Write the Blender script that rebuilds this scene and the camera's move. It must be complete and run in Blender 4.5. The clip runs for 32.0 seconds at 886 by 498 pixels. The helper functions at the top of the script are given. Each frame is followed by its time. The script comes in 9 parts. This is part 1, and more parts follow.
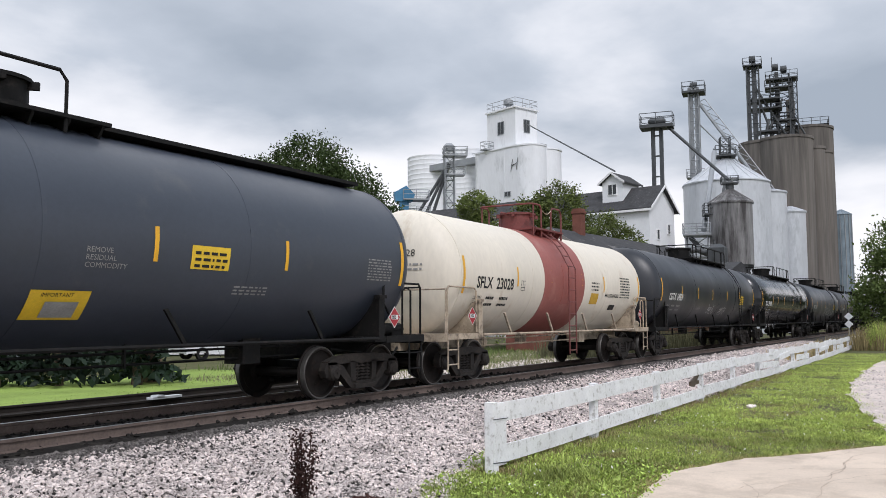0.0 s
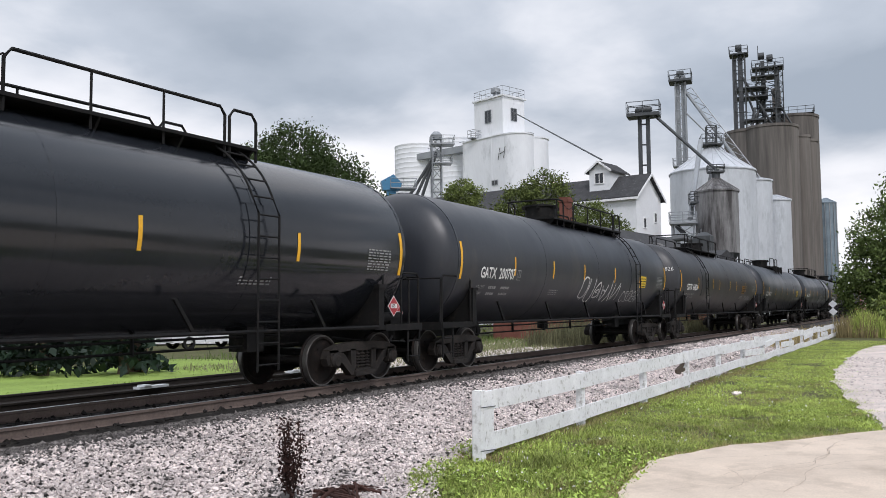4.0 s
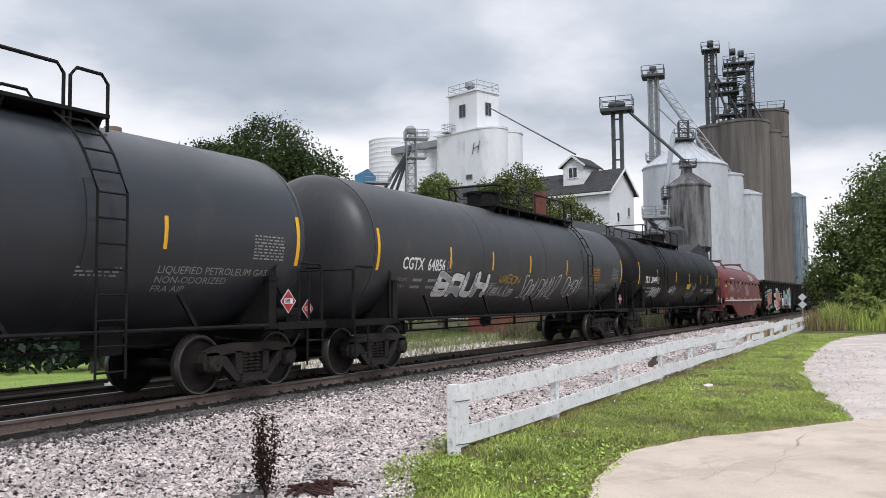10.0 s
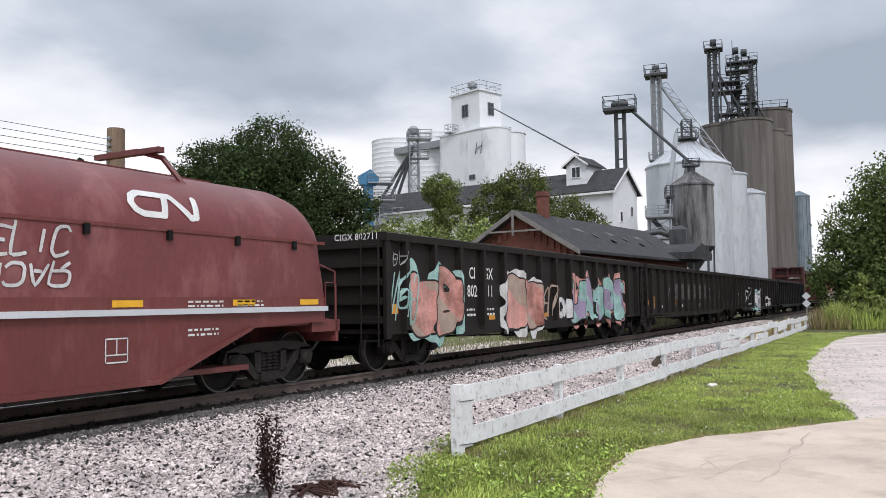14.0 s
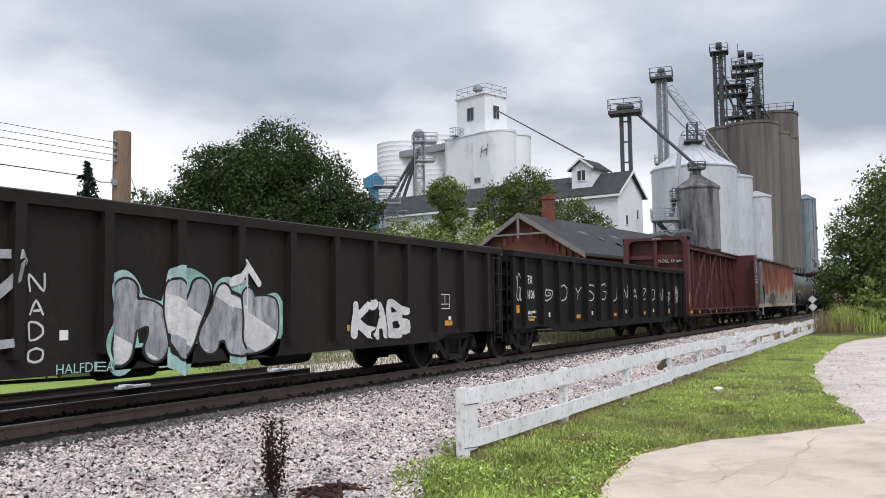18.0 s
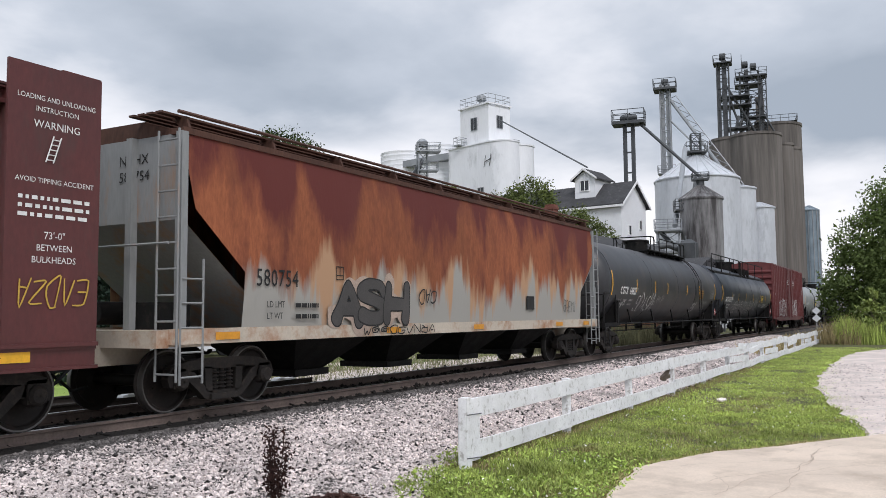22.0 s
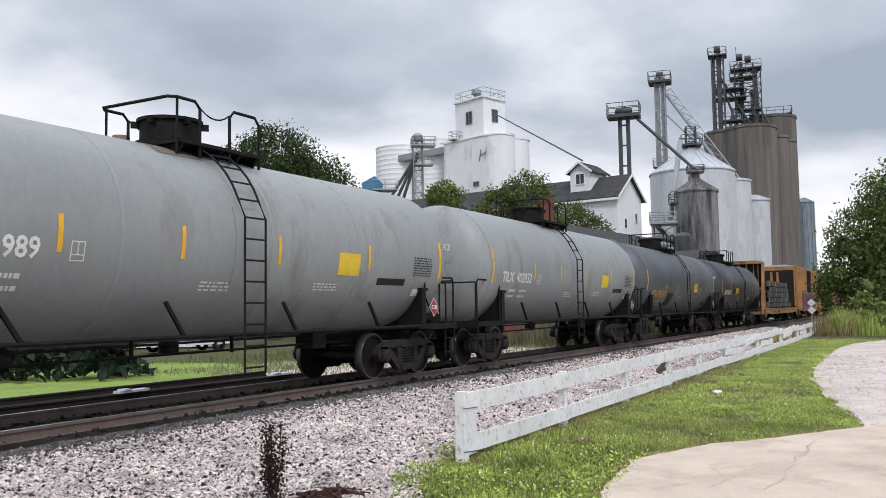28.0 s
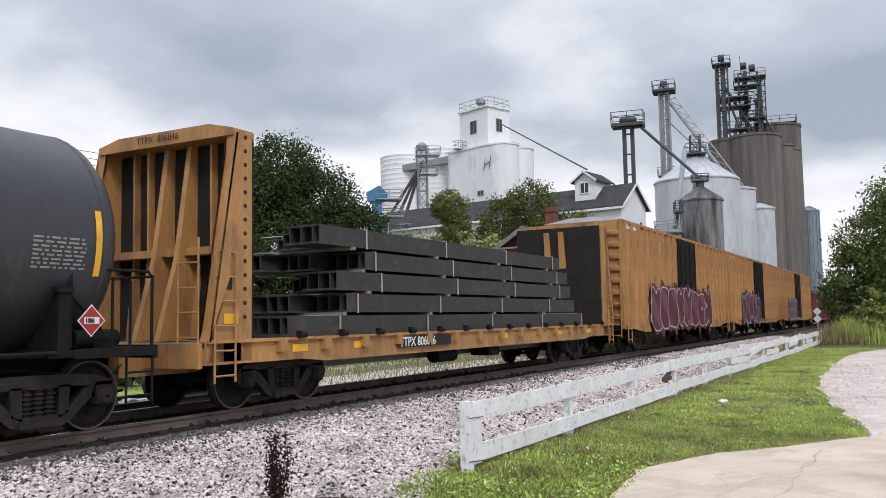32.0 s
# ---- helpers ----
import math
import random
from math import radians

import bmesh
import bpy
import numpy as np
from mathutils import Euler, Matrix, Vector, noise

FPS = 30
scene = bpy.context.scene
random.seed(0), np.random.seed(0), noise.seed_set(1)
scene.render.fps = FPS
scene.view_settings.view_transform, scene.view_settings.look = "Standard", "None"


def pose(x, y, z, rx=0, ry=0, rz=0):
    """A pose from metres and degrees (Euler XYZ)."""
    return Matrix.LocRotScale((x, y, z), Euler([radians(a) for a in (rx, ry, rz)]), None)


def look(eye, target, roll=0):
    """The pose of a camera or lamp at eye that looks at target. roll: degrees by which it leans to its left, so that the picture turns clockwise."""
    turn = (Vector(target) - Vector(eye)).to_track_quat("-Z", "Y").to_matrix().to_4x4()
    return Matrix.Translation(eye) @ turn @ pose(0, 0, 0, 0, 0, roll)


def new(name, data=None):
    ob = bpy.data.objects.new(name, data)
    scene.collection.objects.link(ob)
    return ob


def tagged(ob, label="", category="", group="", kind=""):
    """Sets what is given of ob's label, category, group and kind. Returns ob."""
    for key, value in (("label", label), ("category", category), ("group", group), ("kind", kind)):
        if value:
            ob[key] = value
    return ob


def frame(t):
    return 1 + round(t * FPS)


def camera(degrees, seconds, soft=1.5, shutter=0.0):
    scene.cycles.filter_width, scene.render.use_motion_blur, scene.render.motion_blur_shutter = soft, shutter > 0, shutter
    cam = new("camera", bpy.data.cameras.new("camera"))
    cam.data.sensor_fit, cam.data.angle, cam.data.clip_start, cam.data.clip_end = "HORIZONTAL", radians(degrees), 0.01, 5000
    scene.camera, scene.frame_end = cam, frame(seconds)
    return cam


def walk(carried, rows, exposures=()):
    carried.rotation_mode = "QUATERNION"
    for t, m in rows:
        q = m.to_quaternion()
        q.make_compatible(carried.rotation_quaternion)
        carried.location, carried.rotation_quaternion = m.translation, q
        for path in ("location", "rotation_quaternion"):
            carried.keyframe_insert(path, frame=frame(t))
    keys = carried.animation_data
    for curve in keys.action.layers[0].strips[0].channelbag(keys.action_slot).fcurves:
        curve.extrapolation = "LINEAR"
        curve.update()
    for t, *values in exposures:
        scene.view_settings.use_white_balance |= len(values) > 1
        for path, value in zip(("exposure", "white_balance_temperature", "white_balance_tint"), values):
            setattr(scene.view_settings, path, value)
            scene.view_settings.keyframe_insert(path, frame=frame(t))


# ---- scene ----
cam = camera(55.19, 32.0, soft=0.8)
EYE = (0.0, -9.584, 1.373)
TURNS = [
    (0.0, 94.76, 0.27, -58.94), (0.5, 94.61, 0.30, -58.97), (1.0, 94.43, 0.31, -59.02), (1.5, 94.28, 0.32, -59.08),
    (2.0, 94.16, 0.38, -59.17), (2.5, 94.07, 0.39, -59.27), (3.0, 94.04, 0.36, -59.44), (3.5, 94.02, 0.40, -59.62),
    (5.5, 93.91, 0.41, -60.27), (6.0, 93.89, 0.40, -60.46), (6.5, 93.86, 0.39, -60.67), (7.0, 93.84, 0.44, -60.87),
    (7.5, 93.78, 0.49, -61.03), (8.0, 93.72, 0.54, -61.16), (8.5, 93.70, 0.58, -61.26), (9.0, 93.66, 0.57, -61.36),
    (9.5, 93.61, 0.61, -61.43), (10.0, 93.60, 0.63, -61.50), (10.5, 93.55, 0.60, -61.55), (11.0, 93.54, 0.65, -61.52),
    (11.5, 93.55, 0.60, -61.42), (12.0, 93.63, 0.71, -61.32), (12.5, 93.67, 0.70, -61.26), (13.0, 93.67, 0.68, -61.26),
    (13.5, 93.67, 0.73, -61.27), (14.0, 93.61, 0.82, -61.27), (14.5, 93.55, 0.83, -61.20), (16.5, 93.60, 0.79, -60.86),
    (17.0, 93.70, 0.78, -60.87), (17.5, 93.78, 0.84, -60.89), (18.0, 93.82, 0.76, -60.92), (18.5, 93.89, 0.67, -60.92),
    (19.0, 93.98, 0.66, -60.87), (19.5, 94.09, 0.59, -60.79), (20.0, 94.19, 0.57, -60.76), (20.5, 94.28, 0.58, -60.72),
    (21.0, 94.37, 0.56, -60.73), (21.5, 94.43, 0.52, -60.73), (22.0, 94.47, 0.50, -60.73), (22.5, 94.50, 0.60, -60.76),
    (23.0, 94.49, 0.53, -60.84), (23.5, 94.51, 0.64, -60.87), (24.0, 94.49, 0.64, -60.91), (24.5, 94.46, 0.72, -60.93),
    (25.0, 94.40, 0.78, -60.93), (25.5, 94.30, 0.80, -60.94), (27.5, 94.08, 0.94, -61.00), (28.0, 94.07, 0.84, -60.99),
    (28.5, 94.13, 0.82, -60.94), (29.0, 94.21, 0.75, -60.90), (29.5, 94.30, 0.77, -60.84), (30.0, 94.37, 0.74, -60.78),
    (30.5, 94.49, 0.85, -60.69), (31.0, 94.56, 0.82, -60.65), (31.5, 94.64, 0.89, -60.63), (32.0, 94.70, 0.94, -60.67),
]
walk(cam, [(t, pose(*EYE, rx, ry, rz)) for t, rx, ry, rz in TURNS], [(0, -0.02, 6420, 14), (32, -0.02, 6420, 14)])

# ---- sky and sun: a bright overcast day ----
world = bpy.data.worlds.new("overcast_sky")
scene.world = world
world.use_nodes = True
wn, wl = world.node_tree.nodes, world.node_tree.links
wn.clear()


def wnode(kind, **values):
    n = wn.new(kind)
    for key, value in values.items():
        n.inputs[key].default_value = value
    return n


SUN_EL, SUN_AZ = radians(52), radians(200)
sky = wn.new("ShaderNodeTexSky")
sky.sky_type, sky.sun_disc = "NISHITA", False
sky.sun_elevation, sky.sun_rotation = SUN_EL, SUN_AZ
coord = wn.new("ShaderNodeTexCoord")
split = wn.new("ShaderNodeSeparateXYZ")
wl.new(coord.outputs["Generated"], split.inputs[0])


def wmath(op, a, b, clamp=False):
    n = wn.new("ShaderNodeMath")
    n.operation, n.use_clamp = op, clamp
    for socket, v in zip(n.inputs, (a, b)):
        if isinstance(v, (int, float)):
            socket.default_value = v
        else:
            wl.new(v, socket)
    return n.outputs[0]


up = wmath("MAXIMUM", split.outputs[2], 0.0)
flat = wmath("ADD", up, 0.20)
plane = wn.new("ShaderNodeCombineXYZ")
wl.new(wmath("ADD", wmath("DIVIDE", split.outputs[0], flat), 0.13), plane.inputs[0])
wl.new(wmath("SUBTRACT", wmath("DIVIDE", split.outputs[1], flat), 0.14), plane.inputs[1])
big = wnode("ShaderNodeTexNoise", Scale=0.62, Detail=3.0, Roughness=0.5, Distortion=0.25)
fine = wnode("ShaderNodeTexNoise", Scale=2.2, Detail=6.0, Roughness=0.52, Distortion=0.1)
wl.new(plane.outputs[0], big.inputs["Vector"])
wl.new(plane.outputs[0], fine.inputs["Vector"])
cover = wmath("ADD", wmath("MULTIPLY", big.outputs["Fac"], 0.74), wmath("MULTIPLY", fine.outputs["Fac"], 0.26))
tone = wn.new("ShaderNodeValToRGB")
wl.new(cover, tone.inputs["Fac"])
tone.color_ramp.elements[0].position, tone.color_ramp.elements[0].color = 0.425, (0.88, 0.93, 0.98, 1)
tone.color_ramp.elements[1].position, tone.color_ramp.elements[1].color = 0.595, (0.43, 0.50, 0.575, 1)
mid = tone.color_ramp.elements.new(0.5)
mid.color = (0.62, 0.69, 0.765, 1)
glow = wn.new("ShaderNodeValToRGB")
wl.new(up, glow.inputs["Fac"])
glow.color_ramp.elements[0].position, glow.color_ramp.elements[0].color = 0.14, (1, 1, 1, 1)
glow.color_ramp.elements[1].position, glow.color_ramp.elements[1].color = 0.30, (0, 0, 0, 1)
veil = wn.new("ShaderNodeMixRGB")
breaks = wmath("MULTIPLY", wmath("SUBTRACT", 0.475, cover), 4.5)
wl.new(wmath("ADD", wmath("MULTIPLY", glow.outputs[0], 0.9), breaks, True), veil.inputs[0])
wl.new(tone.outputs[0], veil.inputs[1])
veil.inputs[2].default_value = (1.12, 1.13, 1.14, 1)
cloud_light = wnode("ShaderNodeBackground", Strength=1.0)
wl.new(veil.outputs[0], cloud_light.inputs[0])
# an overcast sky is brighter overhead than near the horizon
overhead = wn.new("ShaderNodeMapRange")
overhead.interpolation_type = "SMOOTHSTEP"
for socket, v in zip(overhead.inputs[1:5], (0.4, 0.85, 1.0, 1.75)):
    socket.default_value = v
wl.new(up, overhead.inputs[0])
wl.new(overhead.outputs[0], cloud_light.inputs[1])
sky_light = wnode("ShaderNodeBackground", Strength=0.05)
wl.new(sky.outputs[0], sky_light.inputs[0])
both = wn.new("ShaderNodeMixShader")
both.inputs[0].default_value = 0.9
wl.new(sky_light.outputs[0], both.inputs[1])
wl.new(cloud_light.outputs[0], both.inputs[2])
wout = wn.new("ShaderNodeOutputWorld")
wl.new(both.outputs[0], wout.inputs[0])

sun = new("sun", bpy.data.lights.new("sun", "SUN"))
sun.data.energy, sun.data.angle, sun.data.color = 1.75, radians(18), (1.0, 0.98, 0.96)
sun.matrix_world = look((-34, -34, 50), (0, 0, 0))


# ---- materials ----
def material(name, color, rough=0.6, metal=0.0, var=0.25, scale=1.5, grain=40.0, bump=0.15, stain=None, amount=0.35,
             streak=1.0, coat=0.0, spec=0.5, piece=0.0, stain_scale=None):
    """A painted, rusted or earthen surface: base colour varied at two scales, stains, fine relief."""
    m = bpy.data.materials.new(name)
    m.use_nodes = True
    nodes, links = m.node_tree.nodes, m.node_tree.links
    shader = nodes["Principled BSDF"]
    shader.inputs["Roughness"].default_value, shader.inputs["Metallic"].default_value = rough, metal
    shader.inputs["Specular IOR Level"].default_value = spec * (0.5 if rough >= 0.6 else 1.0)
    shader.inputs["Coat Weight"].default_value = coat
    tex = nodes.new("ShaderNodeTexCoord")
    place = nodes.new("ShaderNodeMapping")
    place.inputs["Scale"].default_value = (1, 1, streak)
    links.new(tex.outputs["Object"], place.inputs[0])

    def cloud(size, detail=5.0, rug=0.6):
        n = nodes.new("ShaderNodeTexNoise")
        n.inputs["Scale"].default_value, n.inputs["Detail"].default_value = size, detail
        n.inputs["Roughness"].default_value = rug
        links.new(place.outputs[0], n.inputs["Vector"])
        return n.outputs["Fac"]

    def spread(fac, low, high, a, b):
        r = nodes.new("ShaderNodeMapRange")
        for key, value in zip((1, 2, 3, 4), (low, high, a, b)):
            r.inputs[key].default_value = value
        links.new(fac, r.inputs[0])
        return r.outputs[0]

    def times(a, b):
        n = nodes.new("ShaderNodeMath")
        n.operation = "MULTIPLY"
        links.new(a, n.inputs[0])
        links.new(b, n.inputs[1])
        return n.outputs[0]

    broad, small = cloud(scale), cloud(grain, 3.0)
    value = times(spread(broad, 0.3, 0.7, 1 - var, 1 + var), spread(small, 0.3, 0.7, 1 - var * 0.6, 1 + var * 0.6))
    if piece:
        own = nodes.new("ShaderNodeObjectInfo")
        value = times(value, spread(own.outputs["Random"], 0, 1, 1 - piece, 1 + piece))
        isle = nodes.new("ShaderNodeNewGeometry")
        value = times(value, spread(isle.outputs["Random Per Island"], 0, 1, 1 - piece, 1 + piece))
    tint = nodes.new("ShaderNodeVectorMath")
    tint.operation = "SCALE"
    tint.inputs[0].default_value = color
    links.new(value, tint.inputs["Scale"])
    result = tint.outputs[0]
    if stain:
        mix = nodes.new("ShaderNodeMixRGB")
        links.new(spread(cloud(stain_scale or scale * 2.3, 8.0, 0.68), 0.62 - amount * 0.3, 0.78 - amount * 0.2, 0, 1), mix.inputs[0])
        links.new(result, mix.inputs[1])
        mix.inputs[2].default_value = (*stain, 1)
        result = mix.outputs[0]
    links.new(result, shader.inputs["Base Color"])
    links.new(spread(broad, 0.3, 0.7, max(rough - 0.08, 0.04), min(rough + 0.1, 1)), shader.inputs["Roughness"])
    if bump:
        b = nodes.new("ShaderNodeBump")
        b.inputs["Strength"].default_value, b.inputs["Distance"].default_value = bump, 0.02
        links.new(small, b.inputs["Height"])
        links.new(b.outputs[0], shader.inputs["Normal"])
    return m


BLACK = material("black_tank_paint", (0.025, 0.0275, 0.034), 0.37, var=0.12, scale=0.5, grain=14, bump=0.03, stain=(0.05, 0.047, 0.045), amount=0.2, streak=0.35)
BLACK_GLOSS = material("glossy_black_paint", (0.016, 0.018, 0.022), 0.16, var=0.1, scale=0.6, grain=10, bump=0.01)
BLACK_BROWN = material("sooty_brown_black_paint", (0.033, 0.0335, 0.037), 0.42, var=0.2, scale=0.4, grain=14, bump=0.04, stain=(0.07, 0.052, 0.043), amount=0.3, streak=0.4)
BLACK_MATTE = material("matte_black_paint", (0.007, 0.007, 0.0085), 0.5, spec=0.22, var=0.15, scale=0.6, grain=14, bump=0.03, stain=(0.05, 0.05, 0.052), amount=0.15)
BLUE_BLACK = material("blue_black_paint", (0.022, 0.027, 0.037), 0.4, var=0.1, scale=0.5, grain=12, bump=0.02, stain=(0.05, 0.052, 0.056), amount=0.15)
GREY_TANK = material("grey_tank_paint", (0.27, 0.285, 0.285), 0.42, var=0.1, scale=0.4, grain=12, bump=0.02, stain=(0.17, 0.15, 0.13), amount=0.22, streak=0.3)
DARK_GREY_TANK = material("slate_grey_tank_paint", (0.082, 0.089, 0.102), 0.42, var=0.12, scale=0.4, grain=12, bump=0.02, stain=(0.06, 0.055, 0.052), amount=0.25, streak=0.3)
CREAM_TANK = material("cream_white_tank_paint", (0.72, 0.66, 0.56), 0.5, var=0.07, scale=0.5, grain=12, bump=0.02, stain=(0.50, 0.38, 0.26), amount=0.12, streak=0.3)
BAND_RED = material("faded_red_band_paint", (0.31, 0.088, 0.073), 0.5, var=0.15, scale=0.5, grain=12, bump=0.02, stain=(0.38, 0.16, 0.13), amount=0.3)
GEAR_RED = material("grimy_maroon_gear_paint", (0.17, 0.043, 0.038), 0.55, var=0.25, scale=1.5, grain=20, bump=0.04, stain=(0.07, 0.03, 0.026), amount=0.35)
IRON = material("grimy_black_iron", (0.0065, 0.0063, 0.0063), 0.7, var=0.3, scale=3, grain=40, bump=0.15, stain=(0.025, 0.02, 0.017), amount=0.3)
TRUCK_IRON = material("dusty_cast_iron", (0.026, 0.0225, 0.0205), 0.7, var=0.3, scale=4, grain=50, bump=0.25, stain=(0.05, 0.038, 0.031), amount=0.35)
WHEEL_STEEL = material("wheel_plate_steel", (0.014, 0.011, 0.0098), 0.65, metal=0.0, var=0.25, scale=3, grain=30, bump=0.1, stain=(0.035, 0.022, 0.017), amount=0.3)
TREAD = material("worn_wheel_tread", (0.11, 0.105, 0.1), 0.4, metal=0.6, var=0.15, scale=5, grain=60, bump=0.05)
OXIDE = material("oxide_red_car_paint", (0.145, 0.034, 0.030), 0.52, var=0.18, scale=0.5, grain=16, bump=0.05, stain=(0.25, 0.09, 0.08), amount=0.25, streak=0.35)
OXIDE_LIGHT = material("sun_faded_red_cover_paint", (0.165, 0.04, 0.041), 0.5, var=0.2, scale=0.4, grain=14, bump=0.04, stain=(0.32, 0.13, 0.125), amount=0.3, streak=0.5)
MAROON = material("maroon_centre_beam_paint", (0.09, 0.021, 0.02), 0.5, var=0.2, scale=0.8, grain=20, bump=0.05, stain=(0.06, 0.03, 0.026), amount=0.3, streak=0.4)
BOX_RED = material("boxcar_red_paint", (0.135, 0.030, 0.030), 0.5, var=0.15, scale=0.5, grain=16, bump=0.04, stain=(0.1, 0.035, 0.03), amount=0.25, streak=0.25)
GON_BLACK = material("worn_black_gondola_paint", (0.0165, 0.0132, 0.0118), 0.62, spec=0.4, var=0.25, scale=0.6, grain=18, bump=0.05, stain=(0.034, 0.026, 0.022), amount=0.26, streak=0.4)
GON_DARK = material("dark_gondola_paint", (0.0095, 0.009, 0.0098), 0.62, spec=0.35, var=0.25, scale=0.7, grain=18, bump=0.05, stain=(0.035, 0.031, 0.028), amount=0.2, streak=0.4)
RUSTY = material("heavily_rusted_hopper_side", (0.085, 0.042, 0.03), 0.75, var=0.3, scale=0.5, grain=20, bump=0.12, stain=(0.04, 0.022, 0.018), amount=0.35, streak=0.3)
HOPPER_GREY = material("pale_grey_hopper_paint", (0.25, 0.26, 0.26), 0.6, var=0.12, scale=0.6, grain=20, bump=0.05, stain=(0.35, 0.19, 0.1), amount=0.3, streak=0.25)
YELLOW_CAR = material("weathered_yellow_car_paint", (0.42, 0.215, 0.072), 0.55, var=0.22, scale=0.6, grain=20, bump=0.06, stain=(0.17, 0.08, 0.045), amount=0.5, streak=0.35)
BEAM_STEEL = material("grey_black_steel_beams", (0.048, 0.046, 0.045), 0.6, var=0.2, scale=2, grain=30, bump=0.08, stain=(0.11, 0.075, 0.055), amount=0.3)
BAND_STEEL = material("steel_strapping", (0.5, 0.48, 0.45), 0.45, metal=0.5, var=0.1)
YELLOW_TAPE = material("yellow_reflective_strip", (0.80, 0.42, 0.02), 0.45, var=0.12, scale=4, grain=30, bump=0)
ORANGE_TAPE = material("dull_orange_reflective_strip", (0.62, 0.27, 0.02), 0.5, var=0.15, scale=4, grain=30, bump=0)
WHITE_MARK = material("white_stencil_paint", (0.72, 0.72, 0.70), 0.6, var=0.12, scale=4, grain=40, bump=0)
GREY_MARK = material("faded_grey_stencil_paint", (0.30, 0.30, 0.29), 0.6, var=0.2, scale=4, grain=40, bump=0)
BLACK_MARK = material("black_stencil_paint", (0.02, 0.02, 0.02), 0.6, var=0.1, bump=0)
YELLOW_MARK = material("yellow_stencil_paint", (0.55, 0.33, 0.04), 0.6, var=0.2, scale=4, grain=40, bump=0)
STICKER = material("yellow_placard_vinyl", (0.78, 0.52, 0.03), 0.5, var=0.1, scale=5, bump=0)
SIGN_RED = material("red_placard_vinyl", (0.36, 0.02, 0.028), 0.5, var=0.1, scale=5, bump=0)
SPRAY_WHITE = material("white_spray_paint", (0.62, 0.62, 0.61), 0.6, var=0.2, scale=3, grain=20, bump=0)
SPRAY_PINK = material("salmon_spray_paint", (0.60, 0.31, 0.27), 0.6, var=0.3, scale=2, bump=0, stain=(0.22, 0.085, 0.06), amount=0.45, stain_scale=1.1)
SPRAY_TAN = material("tan_spray_paint", (0.40, 0.31, 0.25), 0.6, var=0.25, scale=2, bump=0)
SPRAY_LILAC = material("lilac_spray_paint", (0.33, 0.27, 0.38), 0.6, var=0.3, scale=1.2, bump=0)
SPRAY_GOLD = material("gold_spray_paint", (0.5, 0.32, 0.06), 0.6, var=0.2, bump=0)
SPRAY_SILVER = material("brushed_silver_spray_paint", (0.36, 0.37, 0.39), 0.5, var=0.35, scale=2.5, grain=12, bump=0, stain=(0.10, 0.10, 0.105), amount=0.5, stain_scale=9, streak=0.25)
SPRAY_GREY = material("silver_spray_paint", (0.34, 0.35, 0.36), 0.5, var=0.25, scale=2, bump=0)
SPRAY_WINE = material("wine_spray_paint", (0.10, 0.03, 0.045), 0.6, var=0.3, scale=2, bump=0)
SPRAY_MINT = material("pale_mint_spray_paint", (0.33, 0.50, 0.47), 0.6, var=0.3, scale=2, bump=0, stain=(0.12, 0.33, 0.25), amount=0.4, stain_scale=1.4)
SPRAY_WINE_LIGHT = material("rose_spray_paint", (0.17, 0.06, 0.07), 0.6, var=0.3, scale=2, bump=0)
BLUE_GREY = material("blue_grey_tank_paint", (0.042, 0.051, 0.069), 0.42, var=0.1, scale=0.5, grain=12, bump=0.02, stain=(0.07, 0.075, 0.085), amount=0.15)
SPRAY_PALE = material("pale_pink_spray_paint", (0.50, 0.42, 0.42), 0.6, var=0.2, scale=2, bump=0)
SPRAY_BLUE = material("pale_blue_spray_paint", (0.25, 0.5, 0.66), 0.6, var=0.2, bump=0)
RAIL_SIDE = material("rusty_rail_web", (0.15, 0.115, 0.10), 0.8, var=0.25, scale=2, grain=30, bump=0.2)
SIDING_RAIL = material("black_rusted_siding_rail", (0.03, 0.025, 0.022), 0.7, var=0.3, scale=2, grain=30, bump=0.2)
RAIL_TOP = material("polished_rail_head", (0.33, 0.33, 0.34), 0.3, metal=0.85, var=0.15, scale=2, bump=0.02)
TIE = material("weathered_tie_wood", (0.025, 0.0215, 0.019), 0.9, var=0.35, scale=3, grain=30, bump=0.4, piece=0.3)
# BALLAST is dark: the shade in the gaps between loose stones, put into colour
BALLAST = material("ballast_gap_shade", (0.085, 0.075, 0.07), 0.95, var=0.25, scale=0.9, grain=16, bump=0.9, stain=(0.12, 0.105, 0.095), amount=0.4)
STONE = material("crushed_limestone", (0.60, 0.525, 0.50), 0.9, var=0.2, scale=1.1, grain=60, bump=0.2, piece=0.42, stain=(0.33, 0.30, 0.285), amount=0.3, stain_scale=1.6)
GRASS_SOIL = material("grassy_soil", (0.085, 0.09, 0.035), 0.95, var=0.35, scale=0.7, grain=20, bump=0.6, stain=(0.13, 0.10, 0.07), amount=0.4)
SOOTY_STONE = material("sooty_ballast_stone", (0.115, 0.105, 0.1), 0.9, var=0.3, scale=2, grain=60, bump=0.2, piece=0.6)
LAWN = material("mown_lawn", (0.225, 0.31, 0.07), 0.95, var=0.25, scale=0.5, grain=20, bump=0.5)
CONCRETE = material("buff_concrete_slab", (0.62, 0.515, 0.42), 0.85, var=0.12, scale=0.9, grain=45, bump=0.2, stain=(0.47, 0.385, 0.31), amount=0.42, stain_scale=1.5)
GRAVEL = material("grey_gravel_lane", (0.60, 0.515, 0.47), 0.95, var=0.22, scale=0.8, grain=35, bump=0.6, stain=(0.44, 0.41, 0.38), amount=0.35)
